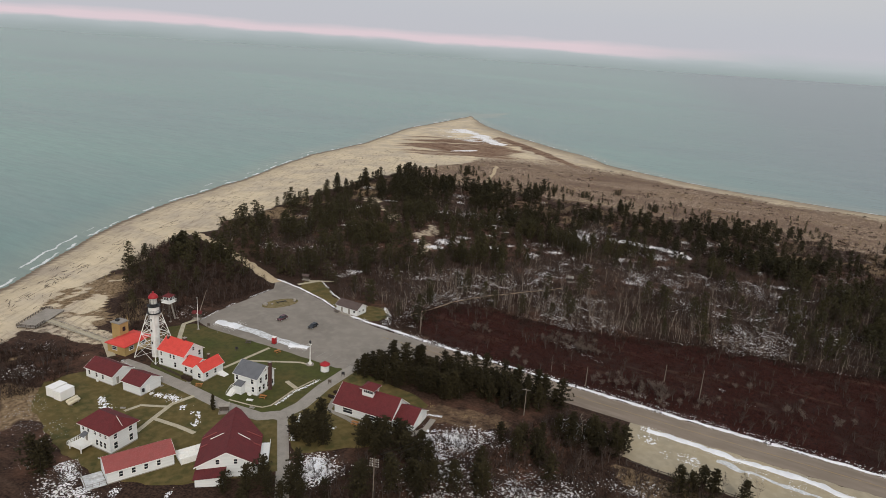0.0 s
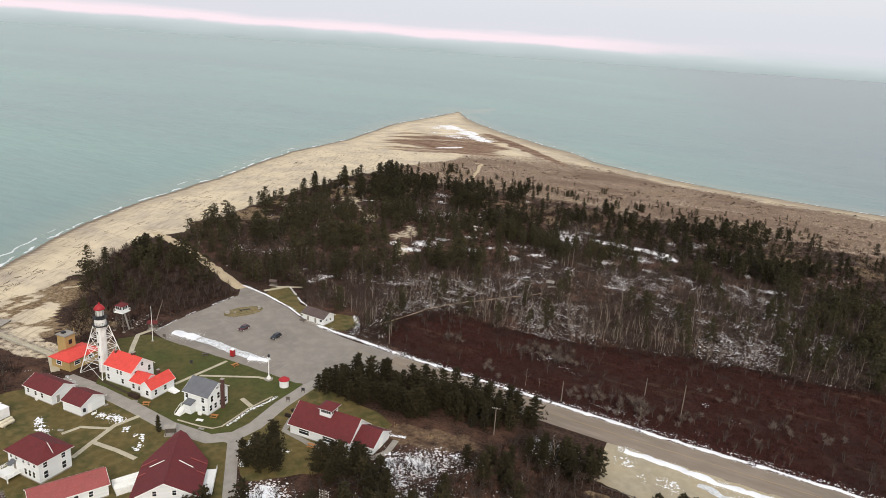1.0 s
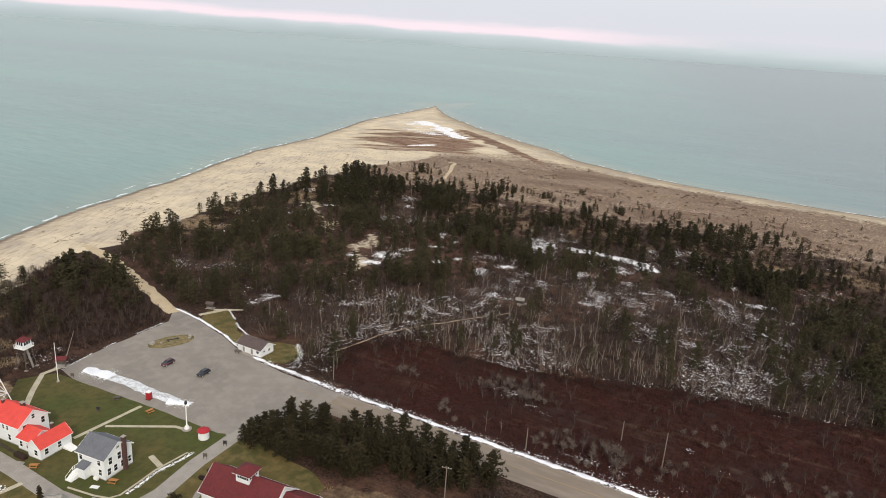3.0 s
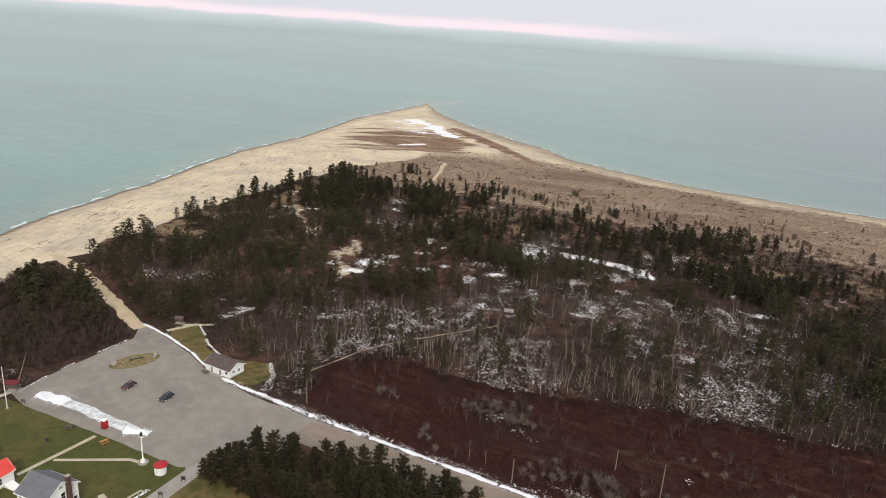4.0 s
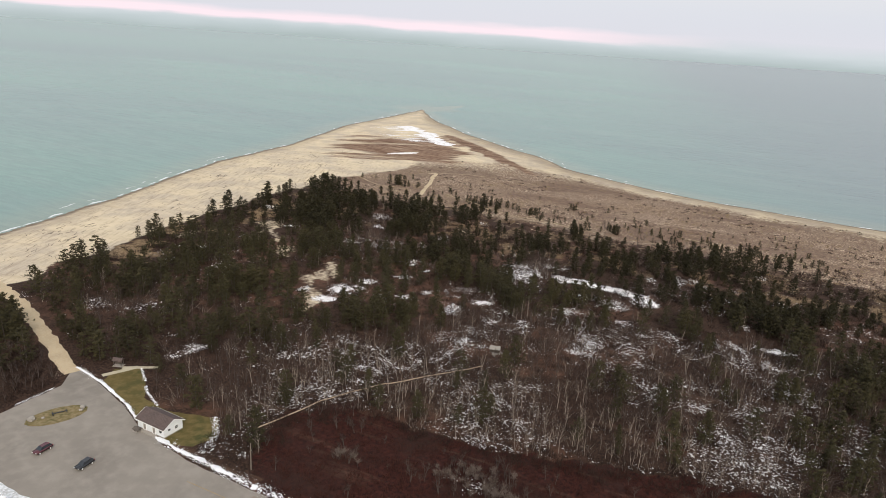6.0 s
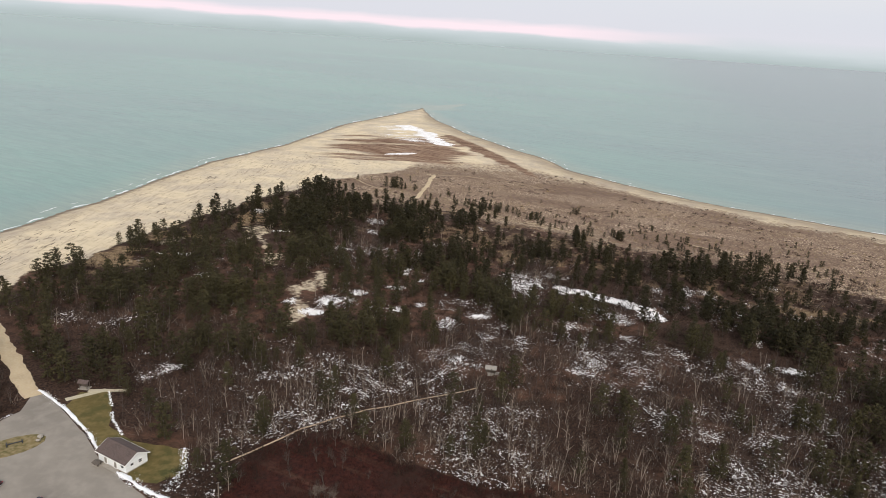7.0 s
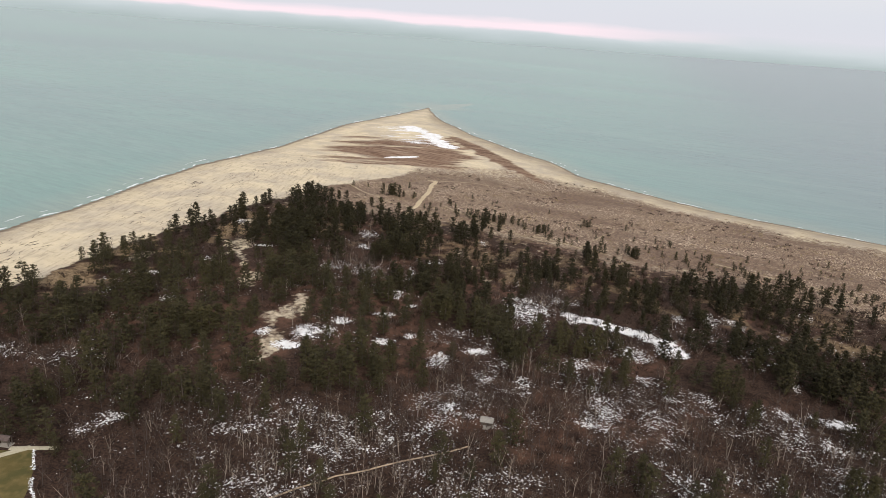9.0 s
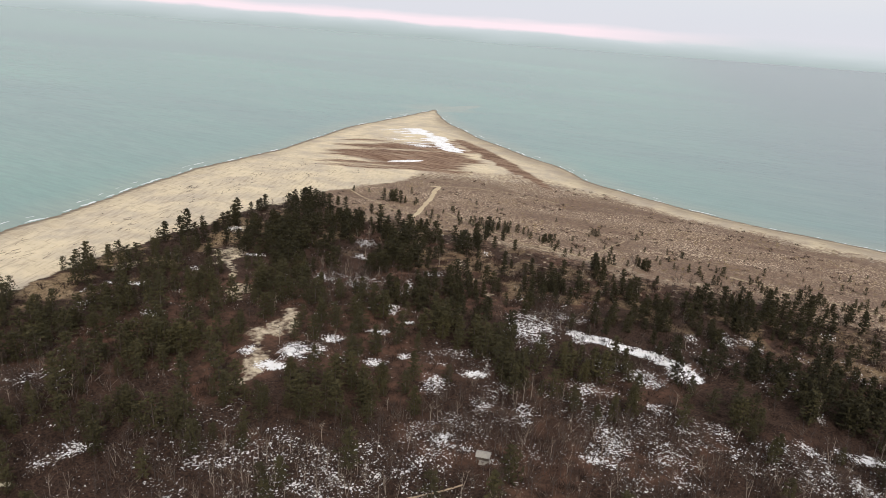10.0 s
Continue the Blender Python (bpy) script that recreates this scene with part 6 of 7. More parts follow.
def picnic_table(x, y, rz, mat, label):
    g = thing("picnic_table", pose(x, y, 0.03, 0, 0, rz), label, "picnic table", "picnic tables")
    for k in range(4):
        part("plank", box(-0.95, 0.95, -0.36 + 0.19 * k, -0.2 + 0.19 * k, 0.7, 0.75), mat, g)
    for s in (-1, 1):
        part("bench", box(-0.95, 0.95, s * 0.75 - 0.14, s * 0.75 + 0.14, 0.4, 0.45), mat, g)
        part("leg_frame", box(s * 0.7 - 0.04, s * 0.7 + 0.04, -0.8, 0.8, 0.34, 0.4), mat, g)
        for e in (-1, 1):
            part("leg", tube((s * 0.7, e * 0.7, -0.03), (s * 0.7, e * 0.25, 0.7), 0.05, n=4), mat, g)


picnic_table(-123.2, 134.2, 20, M_ORANGEWOOD, "orange-stained picnic table on the lawn")
picnic_table(-139.6, 159.0, 80, M_ORANGEWOOD, "pale orange picnic table on the lawn")
picnic_table(-93.6, 137.3, 10, M_ORANGEWOOD, "orange-stained picnic table beside the hall")
picnic_table(-142.6, 128.9, 30, M_ORANGEWOOD, "orange-stained picnic table beside the house")
picnic_table(-152, 159, 30, M_DARKWOOD, "dark wooden picnic table on the lawn")
g = thing("pallet", pose(-125.2, 131.0, 0.03, 0, 0, 20), "white painted pallet on the grass", "pallet")
for k in range(5):
    part("slat", box(-0.9, 0.9, -0.5 + 0.21 * k, -0.34 + 0.21 * k, 0.1, 0.16), M_TRIM, g)
part("runner", box(-0.9, -0.75, -0.5, 0.5, -0.03, 0.1), M_TRIM, g)
part("runner", box(0.75, 0.9, -0.5, 0.5, -0.03, 0.1), M_TRIM, g)
for x, y, m_, lab in ((-112.6, 151.2, M_DARKWOOD, "dark wooden sign beside the lane"), (-112.4, 157.6, M_BLACK, "dark notice board beside the car park"), (-150.5, 152.0, M_BLACK, "dark notice panel on the lawn"), (-171.5, 160.3, M_DARKWOOD, "short dark post at the lawn's edge")):
    g = thing("notice_board", pose(x, y, 0.03, 0, 0, 25), lab, "notice board")
    part("panel", box(-0.5, 0.5, -0.04, 0.04, 0.7, 1.6), m_, g)
    for s in (-0.4, 0.4):
        part("post", box(s - 0.05, s + 0.05, -0.05, 0.05, -0.05, 1.5), M_DARKWOOD, g)
# hedges by the hall entrance
for x0, x1, yy in ((-108.6, -103.6, 147.6), (-108.4, -104.4, 144.8)):
    bm = box(x0, x1, yy, yy + 0.8, 0.0, 0.7)
    bmesh.ops.subdivide_edges(bm, edges=bm.edges, cuts=5, use_grid_fill=True)
    for v in bm.verts:
        v.co += Vector([random.uniform(-0.1, 0.1) for _ in range(3)])
    tagged(part("hedge", bm, M_BRUSH, None), "low clipped dark hedge by the hall", "hedge", "hedges")

bm = box(-150.4, -146.8, 129.2, 130.4, 0.0, 0.9)
bmesh.ops.subdivide_edges(bm, edges=bm.edges, cuts=5, use_grid_fill=True)
for v in bm.verts:
    v.co += Vector([random.uniform(-0.12, 0.12) for _ in range(3)])
tagged(part("hedge", bm, M_BRUSH, None), "dark leafless hedge beside the white house", "hedge", "hedges")
# dark strip at the wall's foot: paints in the wall's shadow beside the hedge
ribbon("planting_bed", [(-164.5, 131.2), (-150.4, 130.2)], 1.3, 0.05, M_SHADESOIL, "dark bed strip with the wall's shade painted in, along the house", "planting bed", rag=0.2, seed=60)
# beach deck and walk
g = thing("beach_deck", pose(-222.4, 133.0, -0.9, 0, 0, 25), "weathered wooden viewing deck on the beach", "deck")
for k in range(24):
    part("plank", box(-3.4, 3.4, -8.4 + 0.7 * k, -7.76 + 0.7 * k, 0.75, 0.85), M_CONCRETE, g)
for yy in (-8, -3, 3, 8):
    for xx in (-3.1, 0, 3.1):
        part("pile", box(xx - 0.15, xx + 0.15, yy - 0.15, yy + 0.15, -1.0, 0.75), M_DARKWOOD, g)
railing(g, [(-1.0, 8.3), (-3.3, 8.3), (-3.3, -8.3), (3.3, -8.3), (3.3, -3.0)], 0.85, M_DARKWOOD, 1.5, 0.75, 0.12)
ribbon("beach_walk", [(-218.8, 133.5), (-205, 132.8), (-189, 133.2), (-178, 127)], 2.4, 0.25, M_PATH, "grey wooden walk from the houses to the beach", "boardwalk")
for off in (-1.25, 1.25):
    g = thing("walk_fence", pose(-203.5, 133 + off, 0), "dark wooden rail along the beach walk", "fence", "walk fences")
    railing(g, [(-14, 0), (14, 0)], 0.1, M_GREYWOOD, 2.0, 0.55, 0.06)
# yard fence
g = thing("post_fence", pose(0, 161.0, 0), "dark post and rail fence round the gravel yard", "fence")
for k in range(15):
    part("post", box(-26 + 2.6 * k - 0.1, -26 + 2.6 * k + 0.1, -0.1, 0.1, -0.1, 1.1), M_DARKWOOD, g)
part("rail", box(-26, 10.5, -0.05, 0.05, 0.75, 0.87), M_DARKWOOD, g)


def utility_pole(x, y, hgt, arms, label):
    z = float(height(np.array([x]), np.array([y]))[0])
    g = thing("utility_pole", pose(x, y, z, 0, 0, 12), label, "utility pole", "utility poles")
    part("pole", tube((0, 0, -0.3), (0, 0, hgt), 0.17, 0.11, 8), M_WOODPOLE, g)
    for k in range(arms):
        part("crossarm", box(-1.1, 1.1, -0.07, 0.07, hgt - 0.5 - 0.6 * k, hgt - 0.36 - 0.6 * k), M_WOODPOLE, g)
        for s in (-1.0, -0.4, 0.4, 1.0):
            part("insulator", tube((s, 0, hgt - 0.36 - 0.6 * k), (s, 0, hgt - 0.2 - 0.6 * k), 0.06, n=6), M_STEEL, g)


utility_pole(-57.1, 168.1, 8.4, 1, "wooden utility pole with one crossarm")
utility_pole(-72.1, 113.8, 10.5, 4, "wooden utility pole with several crossarms")
utility_pole(-15.2, 206.5, 10.5, 0, "plain wooden pole beside the road")
utility_pole(-109.8, 200.1, 7.2, 0, "plain wooden pole at the bog's edge")
utility_pole(-47.6, 196.0, 6.6, 0, "plain wooden pole beside the snow bank")
utility_pole(-27.0, 214.0, 6.0, 0, "plain wooden pole in the bog")
g = thing("leaning_mast", pose(-183.0, 166.5, 0), "pale bare leaning trunk over the brush", "dead tree")
part("trunk", tube((0, 0, -0.2), (1.8, 2.4, 9.0), 0.18, 0.06, 6), M_PALEBARK, g)


# wires between the poles by the hall
g = thing("power_line", pose(0, 0, 0), "dark sagging wires between the utility poles", "power line")
for k, dx in enumerate((-0.9, 0.9)):
    a, b = Vector((-57.1 + dx, 168.1 + 0.19 * dx, 8.2)), Vector((-72.1 + dx, 113.8 + 0.19 * dx, 10.2))
    bm = bmesh.new()
    last = a
    for i in range(1, 13):
        t = i / 12
        q = a.lerp(b, t) - Vector((0, 0, 1.6 * 4 * t * (1 - t)))
        tube(last, q, 0.025, n=4, bm=bm)
        last = q
    part("wire", bm, M_BLACK, g)
# loose timber and small kit on the lawns
for x, y, rz, l_ in ((-146.5, 128.4, 20, 1.6), (-151, 122.8, 80, 1.2), (-149.5, 108.8, 30, 1.4), (-121.8, 128.3, 10, 1.5), (-95.5, 137.6, -15, 2.2)):
    g = thing("timber_stack", pose(x, y, 0.03, 0, 0, rz), "small stack of weathered boards on the grass", "timber")
    for k in range(3):
        part("board", box(-l_ / 2, l_ / 2, -0.3 + 0.2 * k, -0.12 + 0.2 * k, 0.0, 0.12 + 0.06 * k), M_GREYWOOD, g)


# ---- woods ----
def pine_mesh(hgt, rad, limbs, sprays, spikes, size, seed, low=0.14, cone=0.0):
    """Trunk and crown arrays: a tapered stem with limbs, and flat needle sprays along each limb. cone: 0 for a round crown, 1 for a spire."""
    rng = random.Random(seed)
    tv, tf, cv, cf = [], [], [], []

    def bar(p, q, r0, r1, n=4):
        turn = (Vector(q) - Vector(p)).to_track_quat("Z", "Y")
        i = len(tv)
        for c, r in ((p, r0), (q, r1)):
            for k in range(n):
                tv.append(tuple(Vector(c) + turn @ Vector((r * math.cos(6.283 * k / n), r * math.sin(6.283 * k / n), 0))))
        for k in range(n):
            a, b = i + k, i + (k + 1) % n
            tf.extend(((a, b, b + n), (a, b + n, a + n)))

    bend = Vector((rng.gauss(0, 0.035) * hgt, rng.gauss(0, 0.035) * hgt, 0))
    bar((0, 0, -0.3), (bend.x, bend.y, hgt * 0.93), 0.05 + hgt * 0.013, 0.03, 5)
    lean = rng.uniform(0, 6.28)
    for k in range(limbs):
        f = low + (0.98 - low) * (k + rng.random()) / limbs
        g = (f - low) / (1 - low)
        round_ = max(0.05, 1 - ((g - 0.42) / 0.62) ** 2) ** 0.6
        spire = (1 - g) ** 0.75 * min(1.0, 0.55 + 2.5 * g)
        reach = rad * (round_ * (1 - cone) + spire * cone) * rng.uniform(0.6, 1.1) * (1 + 0.28 * math.cos(k * 2.399 - lean)) + 0.1
        a = k * 2.399 + rng.uniform(-0.6, 0.6)
        base = bend * f + Vector((0, 0, f * hgt))
        end = base + Vector((reach * math.cos(a), reach * math.sin(a), reach * rng.uniform(-0.05, 0.35) * (1 - 0.6 * cone)))
        if k % 3 == 0:
            bar(tuple(base), tuple(end), 0.03, 0.01, 3)
        for m in range(sprays):
            c = base.lerp(end, 0.12 + 0.88 * (m + rng.random()) / sprays)
            for j in range(spikes):
                d = Vector((rng.gauss(0, 1) + 0.6 * math.cos(a), rng.gauss(0, 1) + 0.6 * math.sin(a), rng.gauss(0.3, 0.5))).normalized()
                s = d.cross(Vector((rng.gauss(0, 0.6), rng.gauss(0, 0.6), 1.0 + rng.gauss(0, 0.6)))).normalized()
                ln, wd = size * rng.uniform(0.6, 1.25), size * rng.uniform(0.18, 0.34)
                o = c - d * ln * 0.25 + Vector((rng.gauss(0, 0.25), rng.gauss(0, 0.25), rng.gauss(0, 0.16))) * size
                i = len(cv)
                cv.extend((tuple(o + s * wd), tuple(o - s * wd), tuple(o + d * ln)))
                cf.append((i, i + 1, i + 2))
    return (np.array(tv), np.array(tf)), (np.array(cv), np.array(cf))


def bare_mesh(hgt, spread_, limbs, twigs, seed):
    """Stem and limbs, and a haze of thin twigs, of a leafless tree."""
    rng = random.Random(seed)
    tv, tf, cv, cf = [], [], [], []

    def bar(p, q, r0, r1, n=3):
        turn = (q - p).to_track_quat("Z", "Y")
        i = len(tv)
        for c, r in ((p, r0), (q, r1)):
            for k in range(n):
                tv.append(tuple(c + turn @ Vector((r * math.cos(6.283 * k / n), r * math.sin(6.283 * k / n), 0))))
        for k in range(n):
            a, b = i + k, i + (k + 1) % n
            tf.extend(((a, b, b + n), (a, b + n, a + n)))

    stems = rng.choice((1, 1, 2, 3))
    ends = []
    for s in range(stems):
        a = rng.uniform(0, 6.28)
        mid = Vector((math.cos(a), math.sin(a), 0)) * (0.12 * hgt * (stems > 1)) + Vector((rng.gauss(0, 0.15), rng.gauss(0, 0.15), hgt * 0.5))
        tip = mid + Vector((math.cos(a) * 0.1 * hgt, math.sin(a) * 0.1 * hgt, hgt * 0.5))
        bar(Vector((0, 0, -0.3)), mid, 0.07 / stems ** 0.5 + 0.02, 0.05, 4)
        bar(mid, tip, 0.05, 0.012)
        for k in range(limbs // stems):
            f = rng.uniform(0.35, 0.95)
            p = mid * (f * 2) if f < 0.5 else mid.lerp(tip, f * 2 - 1)
            b = rng.uniform(0, 6.28)
            ln = spread_ * (1.15 - f) * rng.uniform(0.7, 1.3)
            q = p + Vector((math.cos(b) * ln, math.sin(b) * ln, ln * rng.uniform(0.7, 1.3)))
            bar(p, q, 0.035, 0.01)
            ends.append((p, q))
        ends.append((mid, tip))
    for k in range(twigs):
        p, q = rng.choice(ends)
        c = p.lerp(q, rng.uniform(0.3, 1.0))
        d = Vector((rng.gauss(0, 0.8), rng.gauss(0, 0.8), rng.gauss(0.7, 0.5))).normalized()
        s = d.cross(Vector((rng.gauss(0, 1), rng.gauss(0, 1), rng.gauss(0, 1)))).normalized() * rng.uniform(0.02, 0.045)
        i = len(cv)
        cv.extend((tuple(c + s), tuple(c - s), tuple(c + d * rng.uniform(0.5, 1.3))))
        cf.append((i, i + 1, i + 2))
    return (np.array(tv), np.array(tf)), (np.array(cv), np.array(cf))


def brush_mesh(hgt, rad, blades, seed, wide=0.05):
    rng = random.Random(seed)
    cv, cf = [], []
    for k in range(blades):
        a, r = rng.uniform(0, 6.28), rad * rng.random() ** 0.6
        c = Vector((r * math.cos(a), r * math.sin(a), -0.1 + 0.3 * hgt * rng.random()))
        d = Vector((math.cos(a) * 0.6 * r / rad + rng.gauss(0, 0.35), math.sin(a) * 0.6 * r / rad + rng.gauss(0, 0.35), 1.0)).normalized()
        s = d.cross(Vector((rng.gauss(0, 1), rng.gauss(0, 1), 0.1))).normalized() * wide * rng.uniform(0.7, 1.5)
        i = len(cv)
        cv.extend((tuple(c + s), tuple(c - s), tuple(c + d * hgt * rng.uniform(0.5, 1.1))))
        cf.append((i, i + 1, i + 2))
    return (np.zeros((0, 3)), np.zeros((0, 3), int)), (np.array(cv), np.array(cf))


def mesh_of(name, v, f, mat):
    me = bpy.data.meshes.new(name)
    me.from_pydata(v.tolist(), [], f.tolist())
    me.materials.append(mat)
    return me


def grove(name, kinds, spots, mats, label, category):
    """Many plants joined into one mesh: spots are rows of x, y, scale, turn, kind."""
    vs, fs, ms, base = [], [], [], 0
    zs = height(spots[:, 0], spots[:, 1])
    for (x, y, s, a, k), z in zip(spots, zs):
        c, n = math.cos(a), math.sin(a)
        for m, (v, f) in enumerate(kinds[int(k)]):
            if not len(v):
                continue
            vs.append(np.stack([s * (c * v[:, 0] - n * v[:, 1]) + x, s * (n * v[:, 0] + c * v[:, 1]) + y, s * v[:, 2] + z], 1))
            fs.append(f + base)
            ms.append(np.full(len(f), m, np.int32))
            base += len(v)
    v, f, m = np.concatenate(vs).astype(np.float32), np.concatenate(fs).astype(np.int32), np.concatenate(ms)
    me = bpy.data.meshes.new(name)
    me.vertices.add(len(v))
    me.vertices.foreach_set("co", v.ravel())
    me.loops.add(f.size)
    me.loops.foreach_set("vertex_index", f.ravel())
    me.polygons.add(len(f))
    me.polygons.foreach_set("loop_start", np.arange(0, f.size, 3, dtype=np.int32))
    me.polygons.foreach_set("material_index", m)
    me.update(calc_edges=True)
    for mat in mats:
        me.materials.append(mat)
    return tagged(new(name, me), label, category, kind="stuff")


def singles(name, kinds, spots, mats, names, label, category, group):
    """Plants as things of their own, each with trunk and crown."""
    data = [[mesh_of(n_, v, f, mt) for n_, (v, f), mt in zip(names, kd, mats) if len(v)] for kd in kinds]
    zs = height(spots[:, 0], spots[:, 1])
    for (x, y, s, a, k), z in zip(spots, zs):
        g = tagged(new(name), label, category, group)
        g.matrix_world = Matrix.LocRotScale((x, y, z), Euler((0, 0, a)), (s, s, s))
        for me in data[int(k)]:
            ob = new(me.name.split(".")[0], me)
            ob.parent = g


def scatter(x0, x1, y0, y1, cell, density, seed, kinds, s0, s1):
    rng = np.random.default_rng(seed)
    gx_, gy_ = np.meshgrid(np.arange(x0, x1, cell), np.arange(y0, y1, cell))
    x = gx_.ravel() + rng.uniform(0, cell, gx_.size)
    y = gy_.ravel() + rng.uniform(0, cell, gx_.size)
    keep = rng.random(gx_.size) < density(x, y)
    x, y = x[keep], y[keep]
    return np.stack([x, y, rng.uniform(s0, s1, len(x)) ** 1.0, rng.uniform(0, 6.28, len(x)), rng.integers(0, kinds, len(x))], 1)


CLEAR = [(-190, 216), (-181, 202), (-181, 160), (-116, 160), (-100, 183), (90, 181), (90, 195.5), (-110, 197), (-124, 199), (-125, 208), (-133, 214), (-146, 210), (-156, 212), (-164, 219), (-170, 224), (-178, 222)]


def off_track(x, y):
    """0 on tracks and clearings, 1 elsewhere."""
    keep = np.ones(len(x))
    for line, wd in (([(-184, 209.5), (-202, 217), (-222, 225.3), (-240, 232.5), (-258, 238), (-271, 242)], 4.4), ([(-199, 438), (-211, 475), (-222, 513), (-233, 545)], 2.4), ([(-121, 212), (-114, 234), (-105, 251), (-87, 275)], 1.6)):
        for (ax, ay), (bx, by) in zip(line, line[1:]):
            t = np.clip(((x - ax) * (bx - ax) + (y - ay) * (by - ay)) / ((bx - ax) ** 2 + (by - ay) ** 2), 0, 1)
            keep *= (np.hypot(x - ax - t * (bx - ax), y - ay - t * (by - ay)) > wd)
    for line, wd in SAND_PATHS:
        keep *= line_gap(x, y, line) > wd + 1.6
    for cx, cy, rx, ry in ((-174, 320, 6, 9), (-160, 293, 5, 8), (-243, 366, 8, 6), (-236, 400, 4, 6), (-260, 327, 4, 6), (-84, 289, 4, 4)):
        keep *= ((x - cx) / rx) ** 2 + ((y - cy) / ry) ** 2 > 1
    return keep * (1 - inside(x, y, CLEAR))


def wood(x, y):
    """Where the main wood stands, 0 to 1."""
    w1, w2 = fractal(x, y, 30, 23) - 0.5, fractal(x, y, 12, 83) - 0.5
    return step(8, 16, x - inner(y) + w1 * 18) * step(464, 428, y + w1 * 36 + w2 * 26 - 18 * step(-110, -50, x) + 10 * step(-215, -185, x) * step(-105, -140, x)) * step(203, 210, y) * (1 - inside(x, y, BOG)) * off_track(x, y)


def stands(x, y):
    """How closely the pines stand, 0 to 1, with the gaps over the snow and the sandy spots left open."""
    d = np.maximum(patches(x, y, PINES_WEST), patches(x, y, PINES_EAST))
    gap = np.maximum(np.maximum(patches(x, y, SNOW_WEST, 14), patches(x, y, SNOW_MID, 14)), np.maximum(patches(x, y, SNOW_EAST, 14), patches(x, y, SNOW_NEAR, 8)))
    gap = np.maximum(gap, step(12, 6, line_gap(x - 4, y + 8, SNOW_STRIP)))
    return d * (1 - 0.95 * step(0.2, 0.6, gap)), gap


def pine_density(x, y):
    n, n2 = fractal(x, y, 22, 97), fractal(x, y, 9, 99)
    close, gap = stands(x, y)
    d = wood(x, y) * (0.05 + 0.30 * step(0.42, 0.6, n)) * (1 - 0.8 * bare_share(x, y)) * (1 - step(0.2, 0.6, gap))
    edge = step(5, 10, x - inner(y)) * step(206, 214, y) * (1 - inside(x, y, BOG)) * off_track(x, y)
    far = step(380, 420, y) + step(50, 25, x - inner(y))
    d = np.maximum(d, close * edge * np.where(far > 0.5, 0.06 + 0.42 * step(0.44, 0.56, n2), 0.16 + 0.54 * step(0.38, 0.5, n2)))
    heathy = step(445, 470, y) * step(560, 470, y) * step(45, 70, shore(x, y)[2]) * step(-275, -255, x) * (0.010 + 0.12 * step(0.55, 0.63, fractal(x, y, 20, 107))) * off_track(x, y)
    west = inside(x, y, [(-262, 222), (-252, 190), (-234, 176), (-220, 164), (-204, 151), (-194, 144), (-190, 146), (-186, 172), (-184, 200), (-200, 212), (-235, 226)]) * (0.03 + 0.14 * step(0.53, 0.62, n)) * off_track(x, y)
    d = np.maximum(d, 0.55 * np.exp(-((x - 42) / 36) ** 4 - ((y - 312) / 50) ** 4) * wood(x, y) * (0.3 + 0.7 * step(0.4, 0.5, n2)) * (1 - step(0.2, 0.6, gap)))
    return np.maximum(np.maximum(d, heathy), west)


PINES = [pine_mesh(8.6 + 0.6 * (k % 3), 2.9 + 0.3 * (k % 3), 44, 3, 6, 0.68, 100 + k, 0.04, (0.35, 0.5, 0.3, 0.9, 0.75, 0.6)[k]) for k in range(6)]
FAR_PINES = [pine_mesh(8.2 + 0.6 * (k % 3), 2.9 + 0.3 * (k % 3), 38, 3, 5, 0.90, 140 + k, 0.02, (0.45, 0.6, 0.4, 0.8, 0.7, 0.5)[k]) for k in range(6)]
SPRUCES = [pine_mesh(10.6 - 0.6 * (k % 2), 3.2 + 0.2 * k, 66, 4, 6, 0.74, 180 + k, 0.04, (0.6, 0.3, 0.45, 0.25)[k]) for k in range(4)]
BARES = [bare_mesh(5.0 + 0.5 * k, 1.9, 13, 64, 220 + k) for k in range(6)]
SHRUBS = [bare_mesh(3.0, 1.6, 10, 56, 260 + k) for k in range(4)]

# rows of tall conifers round the hall and the yard
ROW = [(-111, 161), (-98, 160.5), (-84, 162), (-71, 165.5), (-58, 170), (-49, 178), (-57, 184), (-75, 182.5), (-99, 177.5), (-111, 169)]
rs = random.Random(5)
tall = [(x + rs.uniform(-1.3, 1.3), y + rs.uniform(-1.3, 1.3)) for x in np.arange(-112, -46, 3.0) for y in np.arange(160, 186, 3.0)]
tall = [q for q in tall if inside(np.array([q[0]]), np.array([q[1]]), ROW)[0] and rs.random() < 0.80]
bulky = [(-101.5, 126, 1.05), (-99, 124, 1.15), (-96.5, 126.5, 1.05), (-98.5, 128.8, 0.95), (-94.5, 124.5, 0.85), (-103, 123.5, 0.9), (-84, 133, 1.1), (-81, 130.5, 1.2), (-77.5, 134, 1.15), (-80, 136.5, 1.0), (-74, 131.5, 1.1), (-78, 128.5, 1.0), (-72, 135, 1.0), (-86, 129.5, 0.9), (-70, 128, 0.9)]
